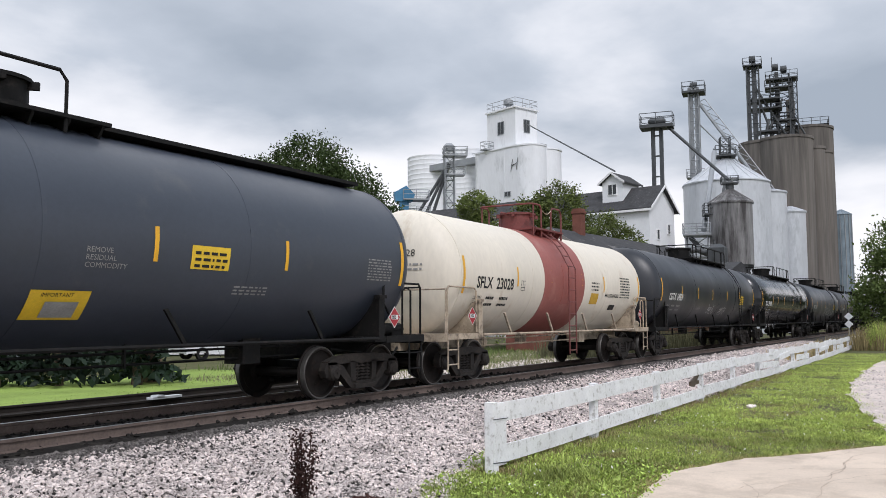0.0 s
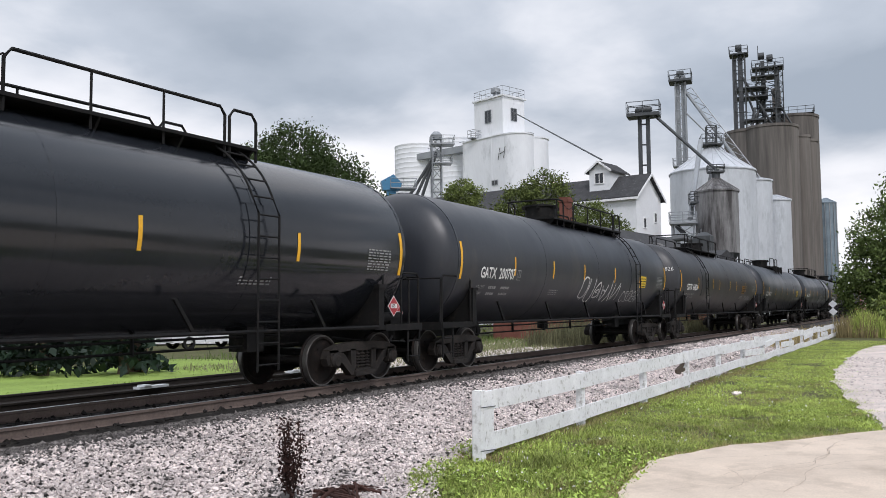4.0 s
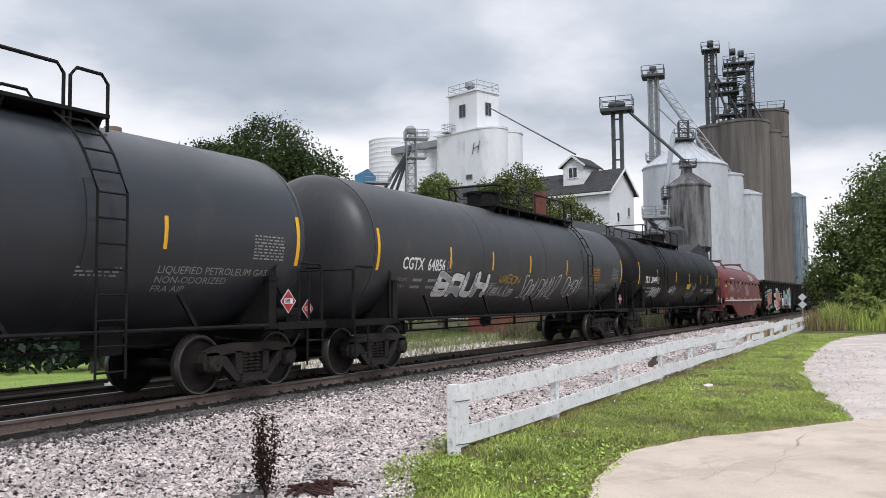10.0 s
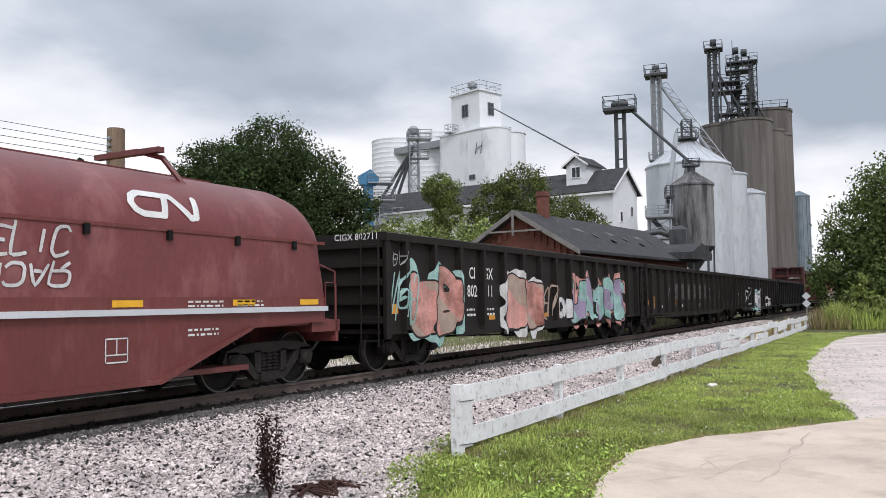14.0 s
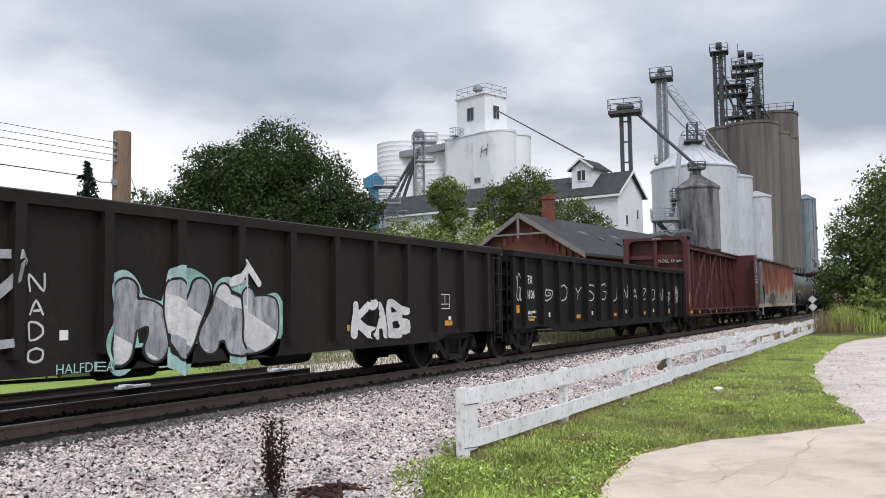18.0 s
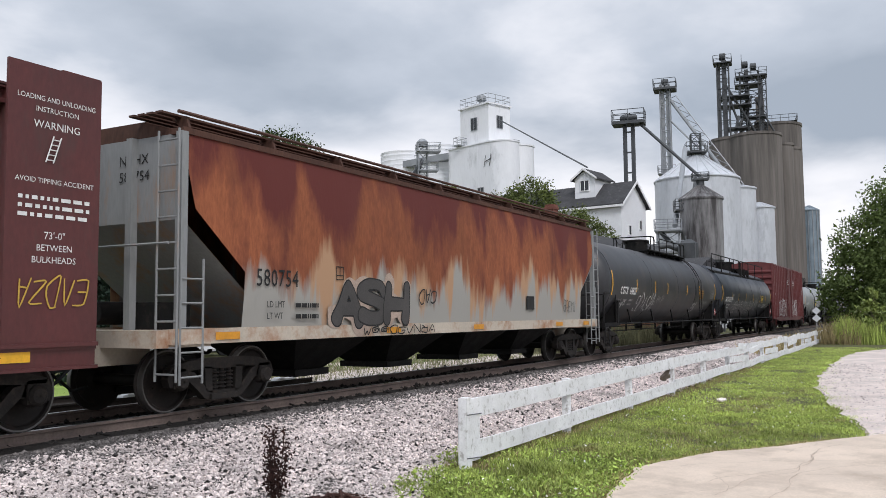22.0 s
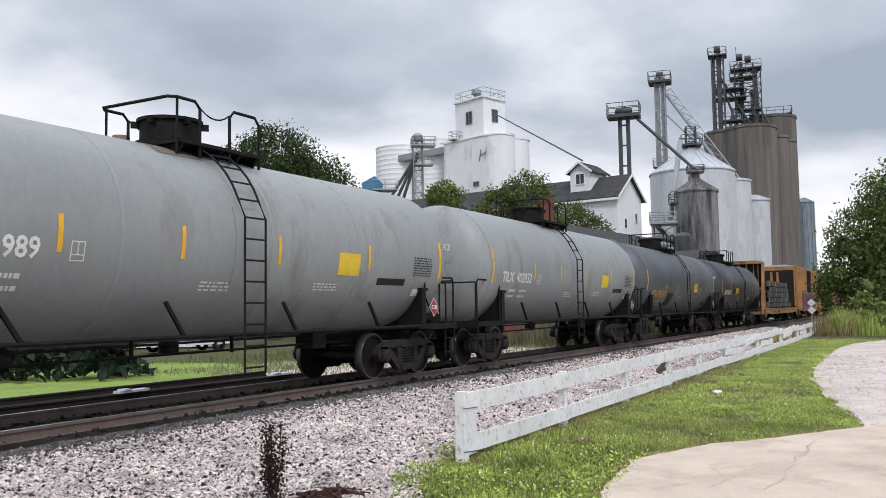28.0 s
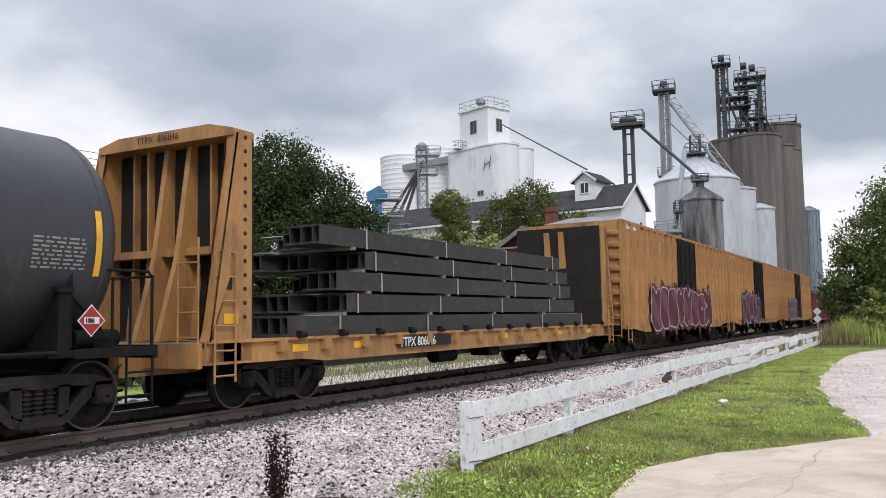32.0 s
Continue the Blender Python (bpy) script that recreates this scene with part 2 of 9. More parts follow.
BLADE = material("grass_blade", (0.33, 0.40, 0.10), 0.6, var=0.4, scale=0.8, grain=8, bump=0, piece=0.4, stain=(0.30, 0.24, 0.12), amount=0.25, stain_scale=1.1)
CLOVER = material("clover_leaf", (0.26, 0.35, 0.075), 0.6, var=0.35, scale=0.9, grain=8, bump=0, piece=0.4, stain=(0.34, 0.36, 0.12), amount=0.3, stain_scale=0.8)
BLADE_PALE = material("pale_weed_blade", (0.19, 0.19, 0.105), 0.7, var=0.3, bump=0, piece=0.4)
BLADE_DRY = material("dry_grass_blade", (0.32, 0.26, 0.13), 0.75, var=0.25, bump=0, piece=0.35)
LEAF = material("dark_tree_leaf", (0.04, 0.062, 0.019), 0.7, var=0.35, scale=0.4, grain=6, bump=0, piece=0.22, spec=0.4)
LEAF_MID = material("green_tree_leaf", (0.10, 0.14, 0.04), 0.7, var=0.35, scale=0.4, grain=6, bump=0, piece=0.28, spec=0.4)
LEAF_YARD = material("yellow_green_leaf", (0.14, 0.175, 0.05), 0.7, var=0.35, scale=0.4, grain=6, bump=0, piece=0.28, spec=0.4)
LEAF_LIGHT = material("bright_shrub_leaf", (0.19, 0.24, 0.06), 0.55, var=0.3, scale=0.4, grain=6, bump=0, piece=0.35)
LEAF_SPRUCE = material("spruce_needles", (0.011, 0.022, 0.013), 0.7, var=0.3, scale=0.6, grain=8, bump=0, piece=0.3)
BARK = material("grey_brown_bark", (0.11, 0.085, 0.065), 0.9, var=0.3, scale=3, grain=25, bump=0.5)
DEAD_WEED = material("dead_brown_weed", (0.045, 0.022, 0.018), 0.9, var=0.35, scale=6, bump=0, piece=0.3)
FENCE_WHITE = material("peeling_white_fence_paint", (0.84, 0.84, 0.85), 0.65, var=0.1, scale=2, grain=40, bump=0.2, stain=(0.30, 0.28, 0.25), amount=0.27, stain_scale=11)
POLE_WOOD = material("brown_pole_wood", (0.20, 0.14, 0.10), 0.85, var=0.25, scale=3, grain=30, bump=0.4, streak=0.08)
WHITE_WALL = material("white_painted_wall", (0.82, 0.83, 0.85), 0.7, var=0.05, scale=0.25, grain=3, bump=0.05, stain=(0.55, 0.56, 0.57), amount=0.2, streak=0.3)
WHITE_SIDING = material("white_clapboard", (0.78, 0.79, 0.81), 0.7, var=0.06, scale=0.4, grain=6, bump=0.05)
SHINGLE = material("dark_asphalt_shingles", (0.055, 0.055, 0.058), 0.9, var=0.3, scale=1.2, grain=8, bump=0.3, stain=(0.16, 0.155, 0.15), amount=0.12)
SILVER = material("galvanised_silo_steel", (0.54, 0.56, 0.59), 0.5, metal=0.15, var=0.1, scale=0.4, grain=4, bump=0.04, stain=(0.38, 0.4, 0.42), amount=0.3, streak=0.3)
TARNISH = material("soot_stained_bin_steel", (0.30, 0.295, 0.295), 0.5, metal=0.1, var=0.25, scale=0.6, grain=4, bump=0.04, stain=(0.045, 0.04, 0.04), amount=0.85, streak=0.12, stain_scale=1.1)
SILO_CONCRETE = material("weathered_silo_concrete", (0.185, 0.167, 0.152), 0.9, var=0.25, scale=0.3, grain=2, bump=0.15, stain=(0.075, 0.068, 0.063), amount=0.6, streak=0.06, stain_scale=0.45)
STEEL_DARK = material("dark_structural_steel", (0.075, 0.08, 0.085), 0.55, metal=0.3, var=0.2, scale=1, bump=0.05)
STEEL_GREY = material("grey_galvanised_steel", (0.30, 0.315, 0.33), 0.5, metal=0.3, var=0.15, scale=0.6, bump=0.05)
BLUE_STEEL = material("blue_painted_steel", (0.045, 0.18, 0.32), 0.5, var=0.15, scale=1, bump=0.05)
BRICK = material("red_brick", (0.145, 0.058, 0.043), 0.85, var=0.25, scale=1.5, grain=20, bump=0.4, piece=0.3)
TRIM_WOOD = material("grey_weathered_trim", (0.22, 0.205, 0.19), 0.8, var=0.2, scale=2, bump=0.2)
PANE = material("dark_window_glass", (0.03, 0.035, 0.04), 0.08, var=0.1, bump=0)
GREY_SIDING = material("grey_house_siding", (0.16, 0.18, 0.19), 0.75, var=0.1, scale=0.6, bump=0.1)
PALE_SIDING = material("pale_grey_garage_siding", (0.42, 0.43, 0.44), 0.75, var=0.08, scale=0.6, bump=0.1)
CAR_WHITE = material("white_vehicle_paint", (0.75, 0.76, 0.78), 0.2, var=0.04, bump=0, coat=0.5)
RUBBER = material("black_rubber", (0.015, 0.015, 0.015), 0.7, var=0.2, bump=0.05)
WIRE = material("black_cable", (0.015, 0.015, 0.016), 0.6, var=0.1, bump=0)
FLOWER = material("white_clover_flower", (0.75, 0.75, 0.72), 0.7, var=0.1, bump=0)
SIGN_GREY = material("pale_metal_sign", (0.6, 0.62, 0.64), 0.5, var=0.1, bump=0)
# oily stone with the shade under the cars painted in; the siding shares it
DARK_BED = material("dark_shaded_bed", (0.02, 0.018, 0.0165), 0.95, var=0.3, scale=1.5, grain=20, bump=0.6, stain=(0.07, 0.064, 0.056), amount=0.2)
CRACK = material("dark_crack_filler", (0.40, 0.33, 0.27), 0.95, var=0.2, bump=0)
RIBBED = material("blue_grey_ribbed_steel", (0.2, 0.25, 0.29), 0.4, metal=0.3, var=0.2, scale=0.5, bump=0.05)
TRACK_LINE = 0.75
STONE_PATCH = material("pale_worn_shingle", (0.17, 0.165, 0.16), 0.9, var=0.4, scale=3, grain=20, bump=0.3, stain=(0.06, 0.06, 0.06), amount=0.5, stain_scale=4)


# ---- mesh helpers ----
class Shape:
    """Vertices and faces of one mesh."""

    def __init__(self):
        self.v, self.f, self.round = [], [], []

    def poly(self, pts, smooth=False):
        n = len(self.v)
        self.v += [tuple(p) for p in pts]
        self.f.append(tuple(range(n, n + len(pts))))
        self.round.append(smooth)
        return self

    def box(self, x0, x1, y0, y1, z0, z1):
        n = len(self.v)
        self.v += [(x, y, z) for x in (x0, x1) for y in (y0, y1) for z in (z0, z1)]
        self.f += [tuple(n + i for i in q) for q in ((0, 1, 3, 2), (4, 6, 7, 5), (0, 4, 5, 1), (2, 3, 7, 6), (0, 2, 6, 4), (1, 5, 7, 3))]
        self.round += [False] * 6
        return self

    def prism(self, pts, axis, a, b):
        """The outline pts, given in the two other axes in order, pushed along axis from a to b."""
        def put(p, w):
            q = list(p)
            q.insert("xyz".index(axis), w)
            return tuple(q)
        n, k = len(self.v), len(pts)
        self.v += [put(p, a) for p in pts] + [put(p, b) for p in pts]
        self.f += [tuple(range(n, n + k)), tuple(range(n + 2 * k - 1, n + k - 1, -1))]
        self.f += [(n + i, n + k + i, n + k + (i + 1) % k, n + (i + 1) % k) for i in range(k)]
        self.round += [False] * (k + 2)
        return self

    def tube(self, pts, r, seg=6, closed=False):
        pts = [Vector(p) for p in pts]
        n, k = len(self.v), len(pts)
        for i, p in enumerate(pts):
            a = pts[i - 1] if i or closed else p
            b = pts[(i + 1) % k] if i < k - 1 or closed else p
            d = (b - a).normalized()
            side = d.cross(Vector((0, 0, 1)) if abs(d.z) < 0.9 else Vector((0, 1, 0))).normalized()
            over = side.cross(d)
            self.v += [tuple(p + r * (math.cos(t) * side + math.sin(t) * over)) for t in (2 * math.pi * j / seg for j in range(seg))]
        for i in range(k if closed else k - 1):
            for j in range(seg):
                a, b = n + i * seg, n + (i + 1) % k * seg
                self.f.append((a + j, a + (j + 1) % seg, b + (j + 1) % seg, b + j))
                self.round.append(True)
        if not closed:
            self.f += [tuple(range(n + seg - 1, n - 1, -1)), tuple(range(n + (k - 1) * seg, n + k * seg))]
            self.round += [False, False]
        return self

    def lathe(self, outline, axis="z", seg=24, at=(0, 0, 0), arc=(0, 360), smooth=True):
        """outline: (distance along the axis, radius); turned about the axis through at."""
        full = abs(arc[1] - arc[0]) >= 359.9
        n, k = len(self.v), seg if full else seg + 1
        for w, r in outline:
            for j in range(k):
                t = radians(arc[0] + (arc[1] - arc[0]) * j / seg)
                c, s = r * math.cos(t), r * math.sin(t)
                p = {"x": (w, c, s), "y": (s, w, c), "z": (c, s, w)}[axis]
                self.v.append((p[0] + at[0], p[1] + at[1], p[2] + at[2]))
        for i in range(len(outline) - 1):
            for j in range(seg):
                a, b, c = n + i * k, n + (i + 1) * k, (j + 1) % k
                self.f.append((a + j, b + j, b + c, a + c))
                self.round.append(smooth)
        return self

    def cyl(self, p, q, r, seg=12):
        return self.tube([p, q], r, seg)

    def mesh(self, name, mat):
        me = bpy.data.meshes.new(name)
        me.from_pydata(self.v, [], self.f)
        me.polygons.foreach_set("use_smooth", self.round)
        me.materials.append(mat)
        bm = bmesh.new()
        bm.from_mesh(me)
        bmesh.ops.recalc_face_normals(bm, faces=bm.faces) if len(bm.faces) < 4000 else None
        bm.to_mesh(me)
        bm.free()
        me.set_sharp_from_angle(angle=radians(38))
        me.update()
        return me


KEPT = {}


def part(name, shape, mat, parent, label="", at=None, key=None):
    """One mesh object under a thing or a part; alike parts share their mesh by key."""
    if key is not None and key in KEPT:
        me = KEPT[key]
    else:
        me = shape() if callable(shape) else shape
        if not isinstance(me, Ladder):
            me = me.mesh(name, mat)
        if key is not None:
            KEPT[key] = me
    if isinstance(me, Ladder):
        return me.build(name, mat, parent, label, at)
    ob = new(name, me)
    ob.parent = parent
    if at is not None:
        ob.matrix_basis = at
    return tagged(ob, label)


class Ladder:
    """Two stiles along path, width apart in x, with rungs between them; each piece is a part."""

    def __init__(self, path, width, rung=0.32, r=0.018):
        self.width, self.path, self.meshes = width, path, None
        self.r, self.spots, left = r, [], 0.1
        for a, b in zip(path, path[1:]):
            a, b = Vector(a), Vector(b)
            d = (b - a).length
            while left < d:
                self.spots.append(a.lerp(b, left / d))
                left += rung
            left -= d

    def build(self, name, mat, parent, label, at):
        w, r = self.width, self.r
        if self.meshes is None:
            self.meshes = (Shape().tube([(q[0] - w / 2, q[1], q[2]) for q in self.path], r, 6).mesh(name, mat), Shape().cyl((-w / 2, 0, 0), (w / 2, 0, 0), r * 0.85, 5).mesh("rung", mat))
        ob = new(name, self.meshes[0])
        ob.parent = parent
        if at is not None:
            ob.matrix_basis = at
        pieces = [("stile", self.meshes[0], Vector((w, 0, 0)))] + [("rung", self.meshes[1], q) for q in self.spots]
        for piece, me, q in pieces:
            child = new(piece, me)
            child.parent = ob
            child.matrix_basis = Matrix.Translation(q)
        return tagged(ob, label)


def thing(name, label, category, at=None, group="", kind="", shape=None, mat=None):
    ob = new(name, shape.mesh(name, mat) if shape else None)
    if at is not None:
        ob.matrix_basis = at
    return tagged(ob, label, category, group, kind)


WORDS = {}


def lettering(text, size, shear=0.0, bold=0.0, gap=1.0):
    """Flat letters as triangles in x and y, from the built-in font."""
    key = (text, round(bold / size, 4), gap, shear)
    if key not in WORDS:
        cu = bpy.data.curves.new("letters", "FONT")
        cu.body, cu.size, cu.shear, cu.offset, cu.resolution_u, cu.space_character = text, 1.0, shear, bold / size, 2, gap
        ob = bpy.data.objects.new("letters", cu)
        me = bpy.data.meshes.new_from_object(ob)
        WORDS[key] = [tuple(v.co) for v in me.vertices], [tuple(p.vertices) for p in me.polygons]
        bpy.data.objects.remove(ob)
        bpy.data.curves.remove(cu)
        bpy.data.meshes.remove(me)
    verts, faces = WORDS[key]
    return [(a * size, b * size, c) for a, b, c in verts], faces


# ---- ground, track bed, lanes ----
def setting(name, shape, mat, label="", kind="structure"):
    return tagged(new(name, shape.mesh(name, mat)), label, "", "", kind)


def fbm(x, y, s):
    return noise.noise(Vector((x * s, y * s, 3.1)))


def level(x, y):
    """The height of the earth across the line: the bank of the track, the verge, the lawn."""
    if y < -3.9:
        z = -0.50
    elif y < -1.3:
        z = -0.50 + 0.33 * ((y + 3.9) / 2.6) ** 0.9
    elif y < 2.9:
        z = -0.17
    elif y < 4.2:
        z = -0.17 - 0.28 * (y - 2.9) / 1.3
    elif y < 7.6:
        z = -0.45
    else:
        z = -0.50 - 0.05 * min(y - 7.6, 2) / 2
    return z


ground = Shape()
xs = [-3000, -900, -300, -120, -60] + list(np.arange(-40, 60, 1.0)) + list(np.arange(60, 200, 5.0)) + [260, 400, 900, 3000]
ys = [-3000, -900, -300, -100, -50, -30] + list(np.arange(-22, -4, 1.0)) + list(np.arange(-4, 9, 0.5)) + list(np.arange(9, 60, 3.0)) + [90, 150, 300, 900, 3000]
for x in xs:
    for y in ys:
        near = -40 < x < 80 and -20 < y < 40
        ground.v.append((x, y, level(x, y) - 0.03 + (0.02 * fbm(x, y, 0.6) if near else 0)))
n = len(ys)
for i in range(len(xs) - 1):
    for j in range(n - 1):
        ground.f.append((i * n + j, (i + 1) * n + j, (i + 1) * n + j + 1, i * n + j + 1))
        ground.round.append(True)
setting("ground", ground, GRASS_SOIL, "rough grassy ground")


def stone_edge(x):
    return float(np.interp(x, (4.5, 7.0, 7.8, 8.2, 9.4, 10.7, 11.6, 12.6, 16, 18, 60), (-6.8, -5.2, -4.7, -4.5, -4.15, -3.95, -3.9, -4.05, -4.1, -4.2, -3.9)))


def sheet(name, x0, x1, edges, mat, step, label, wave=0.25, lift=0.0):
    """A strip along the line between two edges y0(x) and y1(x), lying on the ground."""
    s = Shape()
    cols = 14
    px = np.arange(x0, x1 + step, step)
    for x in px:
        y0, y1 = edges(x)
        y0, y1 = y0 + wave * fbm(x, 1.7, 0.9), y1 + wave * fbm(x, 8.2, 0.9)
        for j in range(cols + 1):
            y = y0 + (y1 - y0) * j / cols
            edge = min(j, cols - j) / 2
            s.v.append((x, y, level(x, y) + lift - 0.025 * (1 - min(edge, 1)) + 0.012 * fbm(x, y, 2.3)))
    for i in range(len(px) - 1):
        for j in range(cols):
            k = i * (cols + 1) + j
            s.f.append((k, k + cols + 1, k + cols + 2, k + 1))
            s.round.append(True)
    return setting(name, s, mat, label)


sheet("ballast", -60, 240, lambda x: (stone_edge(x), 3.6), BALLAST, 0.5, "limestone ballast bank, darkened for the shade between its stones", 0.18, 0.0)
# near-black between the rails: oil, plus the train's shadow put into the colour
sheet("track_bed", -60, 240, lambda x: (-0.45, 2.6), DARK_BED, 1.0, "oily stone bed between the rails, darkened for the cars' shade", 0.08, 0.02)
sheet("lawn", -60, 24, lambda x: (7.8, 16.5), LAWN, 1.0, "mown green lawn behind the siding", 0.15, 0.02)
sheet("ballast_siding", -60, 19, lambda x: (4.2, 7.2), DARK_BED, 0.6, "dark bed under the siding", 0.1, 0.015)
sheet("gravel_yard", 19, 75, lambda x: (4.4, 12.0), GRAVEL, 1.0, "stony yard with weeds behind the track", 0.5, 0.015)

# the concrete drive apron with a ragged edge towards the grass
apron = Shape()
edge = [(-8, -7.2), (4, -7.1), (7.0, -7.0), (7.73, -6.92), (8.5, -6.72), (9.16, -6.64), (9.7, -6.62), (10.07, -6.53), (10.56, -6.69), (11.13, -6.9), (11.74, -7.14), (12.17, -7.5), (12.61, -7.84), (13.22, -8.2), (13.67, -8.5), (14.13, -8.82), (14.78, -9.2), (16.6, -10.6), (18.5, -12.2), (21, -15), (24, -20)]
ragged = []
for p, q in zip(edge, edge[1:]):
    m = max(1, int(math.dist(p, q) / 0.12)) if 5 < p[0] < 16 else 1
    for i in range(m):
        x, y = p[0] + (q[0] - p[0]) * i / m, p[1] + (q[1] - p[1]) * i / m
        ragged.append((x, y + (0.05 * fbm(x, y, 4.0) + 0.03 * fbm(x, y, 11.0) if m > 1 else 0)))
ragged.append(edge[-1])
for i, (p, q) in enumerate(zip(ragged, ragged[1:])):
    apron.poly([(*p, -0.46), (p[0], -22, -0.46), (q[0], -22, -0.46), (*q, -0.46)])
    apron.poly([(*p, -0.46), (*q, -0.46), (*q, -0.6), (*p, -0.6)])
setting("pavement", apron, CONCRETE, "buff concrete apron with fine cracks")
cracks = Shape()
cr = random.Random(4)
for x, y, ang, length in ((8.6, -7.2, -14, 5.0), (9.0, -8.2, -20, 6.0), (13.1, -8.3, -95, 2.2), (10.4, -7.0, -38, 2.4), (9.6, -7.5, -4, 3.2), (10.2, -8.0, -60, 1.6), (8.9, -7.7, 8, 1.3), (12.0, -8.0, -20, 2.0)):
    px, py, a = x, y, radians(ang)
    for k in range(int(length / 0.15)):
        a += cr.uniform(-0.35, 0.35) + (radians(ang) - a) * 0.3
        qx, qy = px + 0.15 * math.cos(a), py + 0.15 * math.sin(a)
        nx, ny = -math.sin(a) * 0.003, math.cos(a) * 0.003
        cracks.poly([(px - nx, py - ny, -0.456), (qx - nx, qy - ny, -0.456), (qx + nx, qy + ny, -0.456), (px + nx, py + ny, -0.456)])
        px, py = qx, qy
setting("pavement_cracks", cracks, CRACK, "dark hairline cracks in the concrete")
lane = Shape()
left = [(12.9, -8.9), (14.2, -8.85), (15.04, -8.71), (16.55, -8.39), (18.98, -7.91), (22.4, -7.4), (26.2, -7.0), (32.9, -6.78), (39, -6.75), (43, -7.0), (45.5, -7.6), (49, -8.6), (53, -10.2), (60, -13), (80, -22)]
rim = []
for p, q in zip(left, left[1:]):
    m = max(1, int(math.dist(p, q) / 0.3)) if p[0] < 50 else 1
    for i in range(m):
        x, y = p[0] + (q[0] - p[0]) * i / m, p[1] + (q[1] - p[1]) * i / m
        rim.append((x, y + (0.22 * fbm(x, y, 0.9) + 0.1 * fbm(x, y, 3.0) if m > 1 else 0)))
for p, q in zip(rim, rim[1:] + left[-1:]):
    lane.poly([(*p, -0.475), (p[0], p[1] - 5.2, -0.475), (q[0], q[1] - 5.2, -0.475), (*q, -0.475)])
setting("lane", lane, GRAVEL, "grey gravel lane beside the grass")


# ---- rails and ties ----
def rail_shape(x0, x1):
    out = [(-0.07, -0.17), (0.07, -0.17), (0.07, -0.155), (0.012, -0.135), (0.012, -0.045), (0.036, -0.035), (0.036, -0.004), (0.028, 0.0), (-0.028, 0.0), (-0.036, -0.004), (-0.036, -0.035), (-0.012, -0.045), (-0.012, -0.135), (-0.07, -0.155)]
    return Shape().prism(out, "x", x0, x1)


def line(name, yc, z, x0, x1, label):
    tr = thing(name, label, "railway track", pose(0, yc, z), kind="structure")
    for k in (-1, 1):
        r = part("rail", rail_shape(x0, x1), RAIL_SIDE if z > -0.1 else SIDING_RAIL, tr, "", pose(0, k * 0.755, 0))
        part("rail_head", Shape().box(x0, x1, -0.030, 0.030, 0.0, 0.003), RAIL_TOP if z > -0.1 else SIDING_RAIL, r)
    return tr


main = line("main_track", TRACK_LINE, 0.0, -60, 260, "main track of rusty rails with polished heads")
siding = line("siding_track", 5.72, -0.28, -60, 18.6, "disused rusty siding that ends in the grass")
tr = random.Random(3)
for i in range(150):
    x = -12 + i * 0.53
    part("tie", lambda: Shape().box(-0.115, 0.115, -1.28, 1.28, -0.36, -0.175), TIE, main, "", pose(x + tr.uniform(-0.02, 0.02), tr.uniform(-0.04, 0.04), tr.uniform(-0.01, 0.004), 0, 0, tr.uniform(-1, 1)), "tie")
for i in range(50):
    x = -10 + i * 0.56
    part("tie", lambda: Shape().box(-0.115, 0.115, -1.28, 1.28, -0.36, -0.175), TIE, siding, "", pose(x + tr.uniform(-0.03, 0.03), tr.uniform(-0.06, 0.06), tr.uniform(-0.03, 0.0), 0, 0, tr.uniform(-2, 2)), "tie")
for x, y in ((12.6, 4.95), (17.4, 4.95)):
    thing("weathered_board", "pale weathered board beside the siding rail", "board", pose(x, y, -0.27, 0, 0, 4), shape=Shape().box(-0.42, 0.42, -0.09, 0.09, 0, 0.05).box(-0.3, -0.1, -0.11, 0.1, 0.05, 0.08), mat=SIGN_GREY)


# ---- the grain elevator beyond the track ----
def silo(name, label, x, y, r, z1, mat, cap=0.0, z0=-0.5, seg=40, rings=0, group="grain silos", overhang=0.0):
    ob = thing(name, label, "silo", pose(x, y, z0), group)
    h = z1 - z0
    prof = [(0.0, r)]
    if rings:
        for i in range(rings):
            z = h * (i + 0.5) / rings
            prof += [(z - 0.06, r), (z, r + 0.022), (z + 0.06, r)]
    prof += [(h, r)]
    part("wall", Shape().lathe(prof, "z", seg), mat, ob)
    if cap:
        roof = part("roof", Shape().lathe([(h - 0.15, r + 0.12 + overhang), (h, r + 0.12 + overhang), (h + cap, r * 0.12), (h + cap, 0.0)], "z", seg), mat, ob)
        for i in range(24):
            t = 2 * math.pi * i / 24
            part("roof_seam", lambda: Shape().tube([(r + 0.1, 0, h + 0.03), (r * 0.14, 0, h + cap + 0.03)], 0.05, 4), mat, roof, "", pose(0, 0, 0, 0, 0, math.degrees(t)), (name, round(r, 2), round(h, 1)))
    else:
        part("roof", Shape().lathe([(h, r), (h + 0.15, r + 0.05), (h + 0.3, r + 0.05), (h + 0.3, 0)], "z", seg), mat, ob)
    return ob


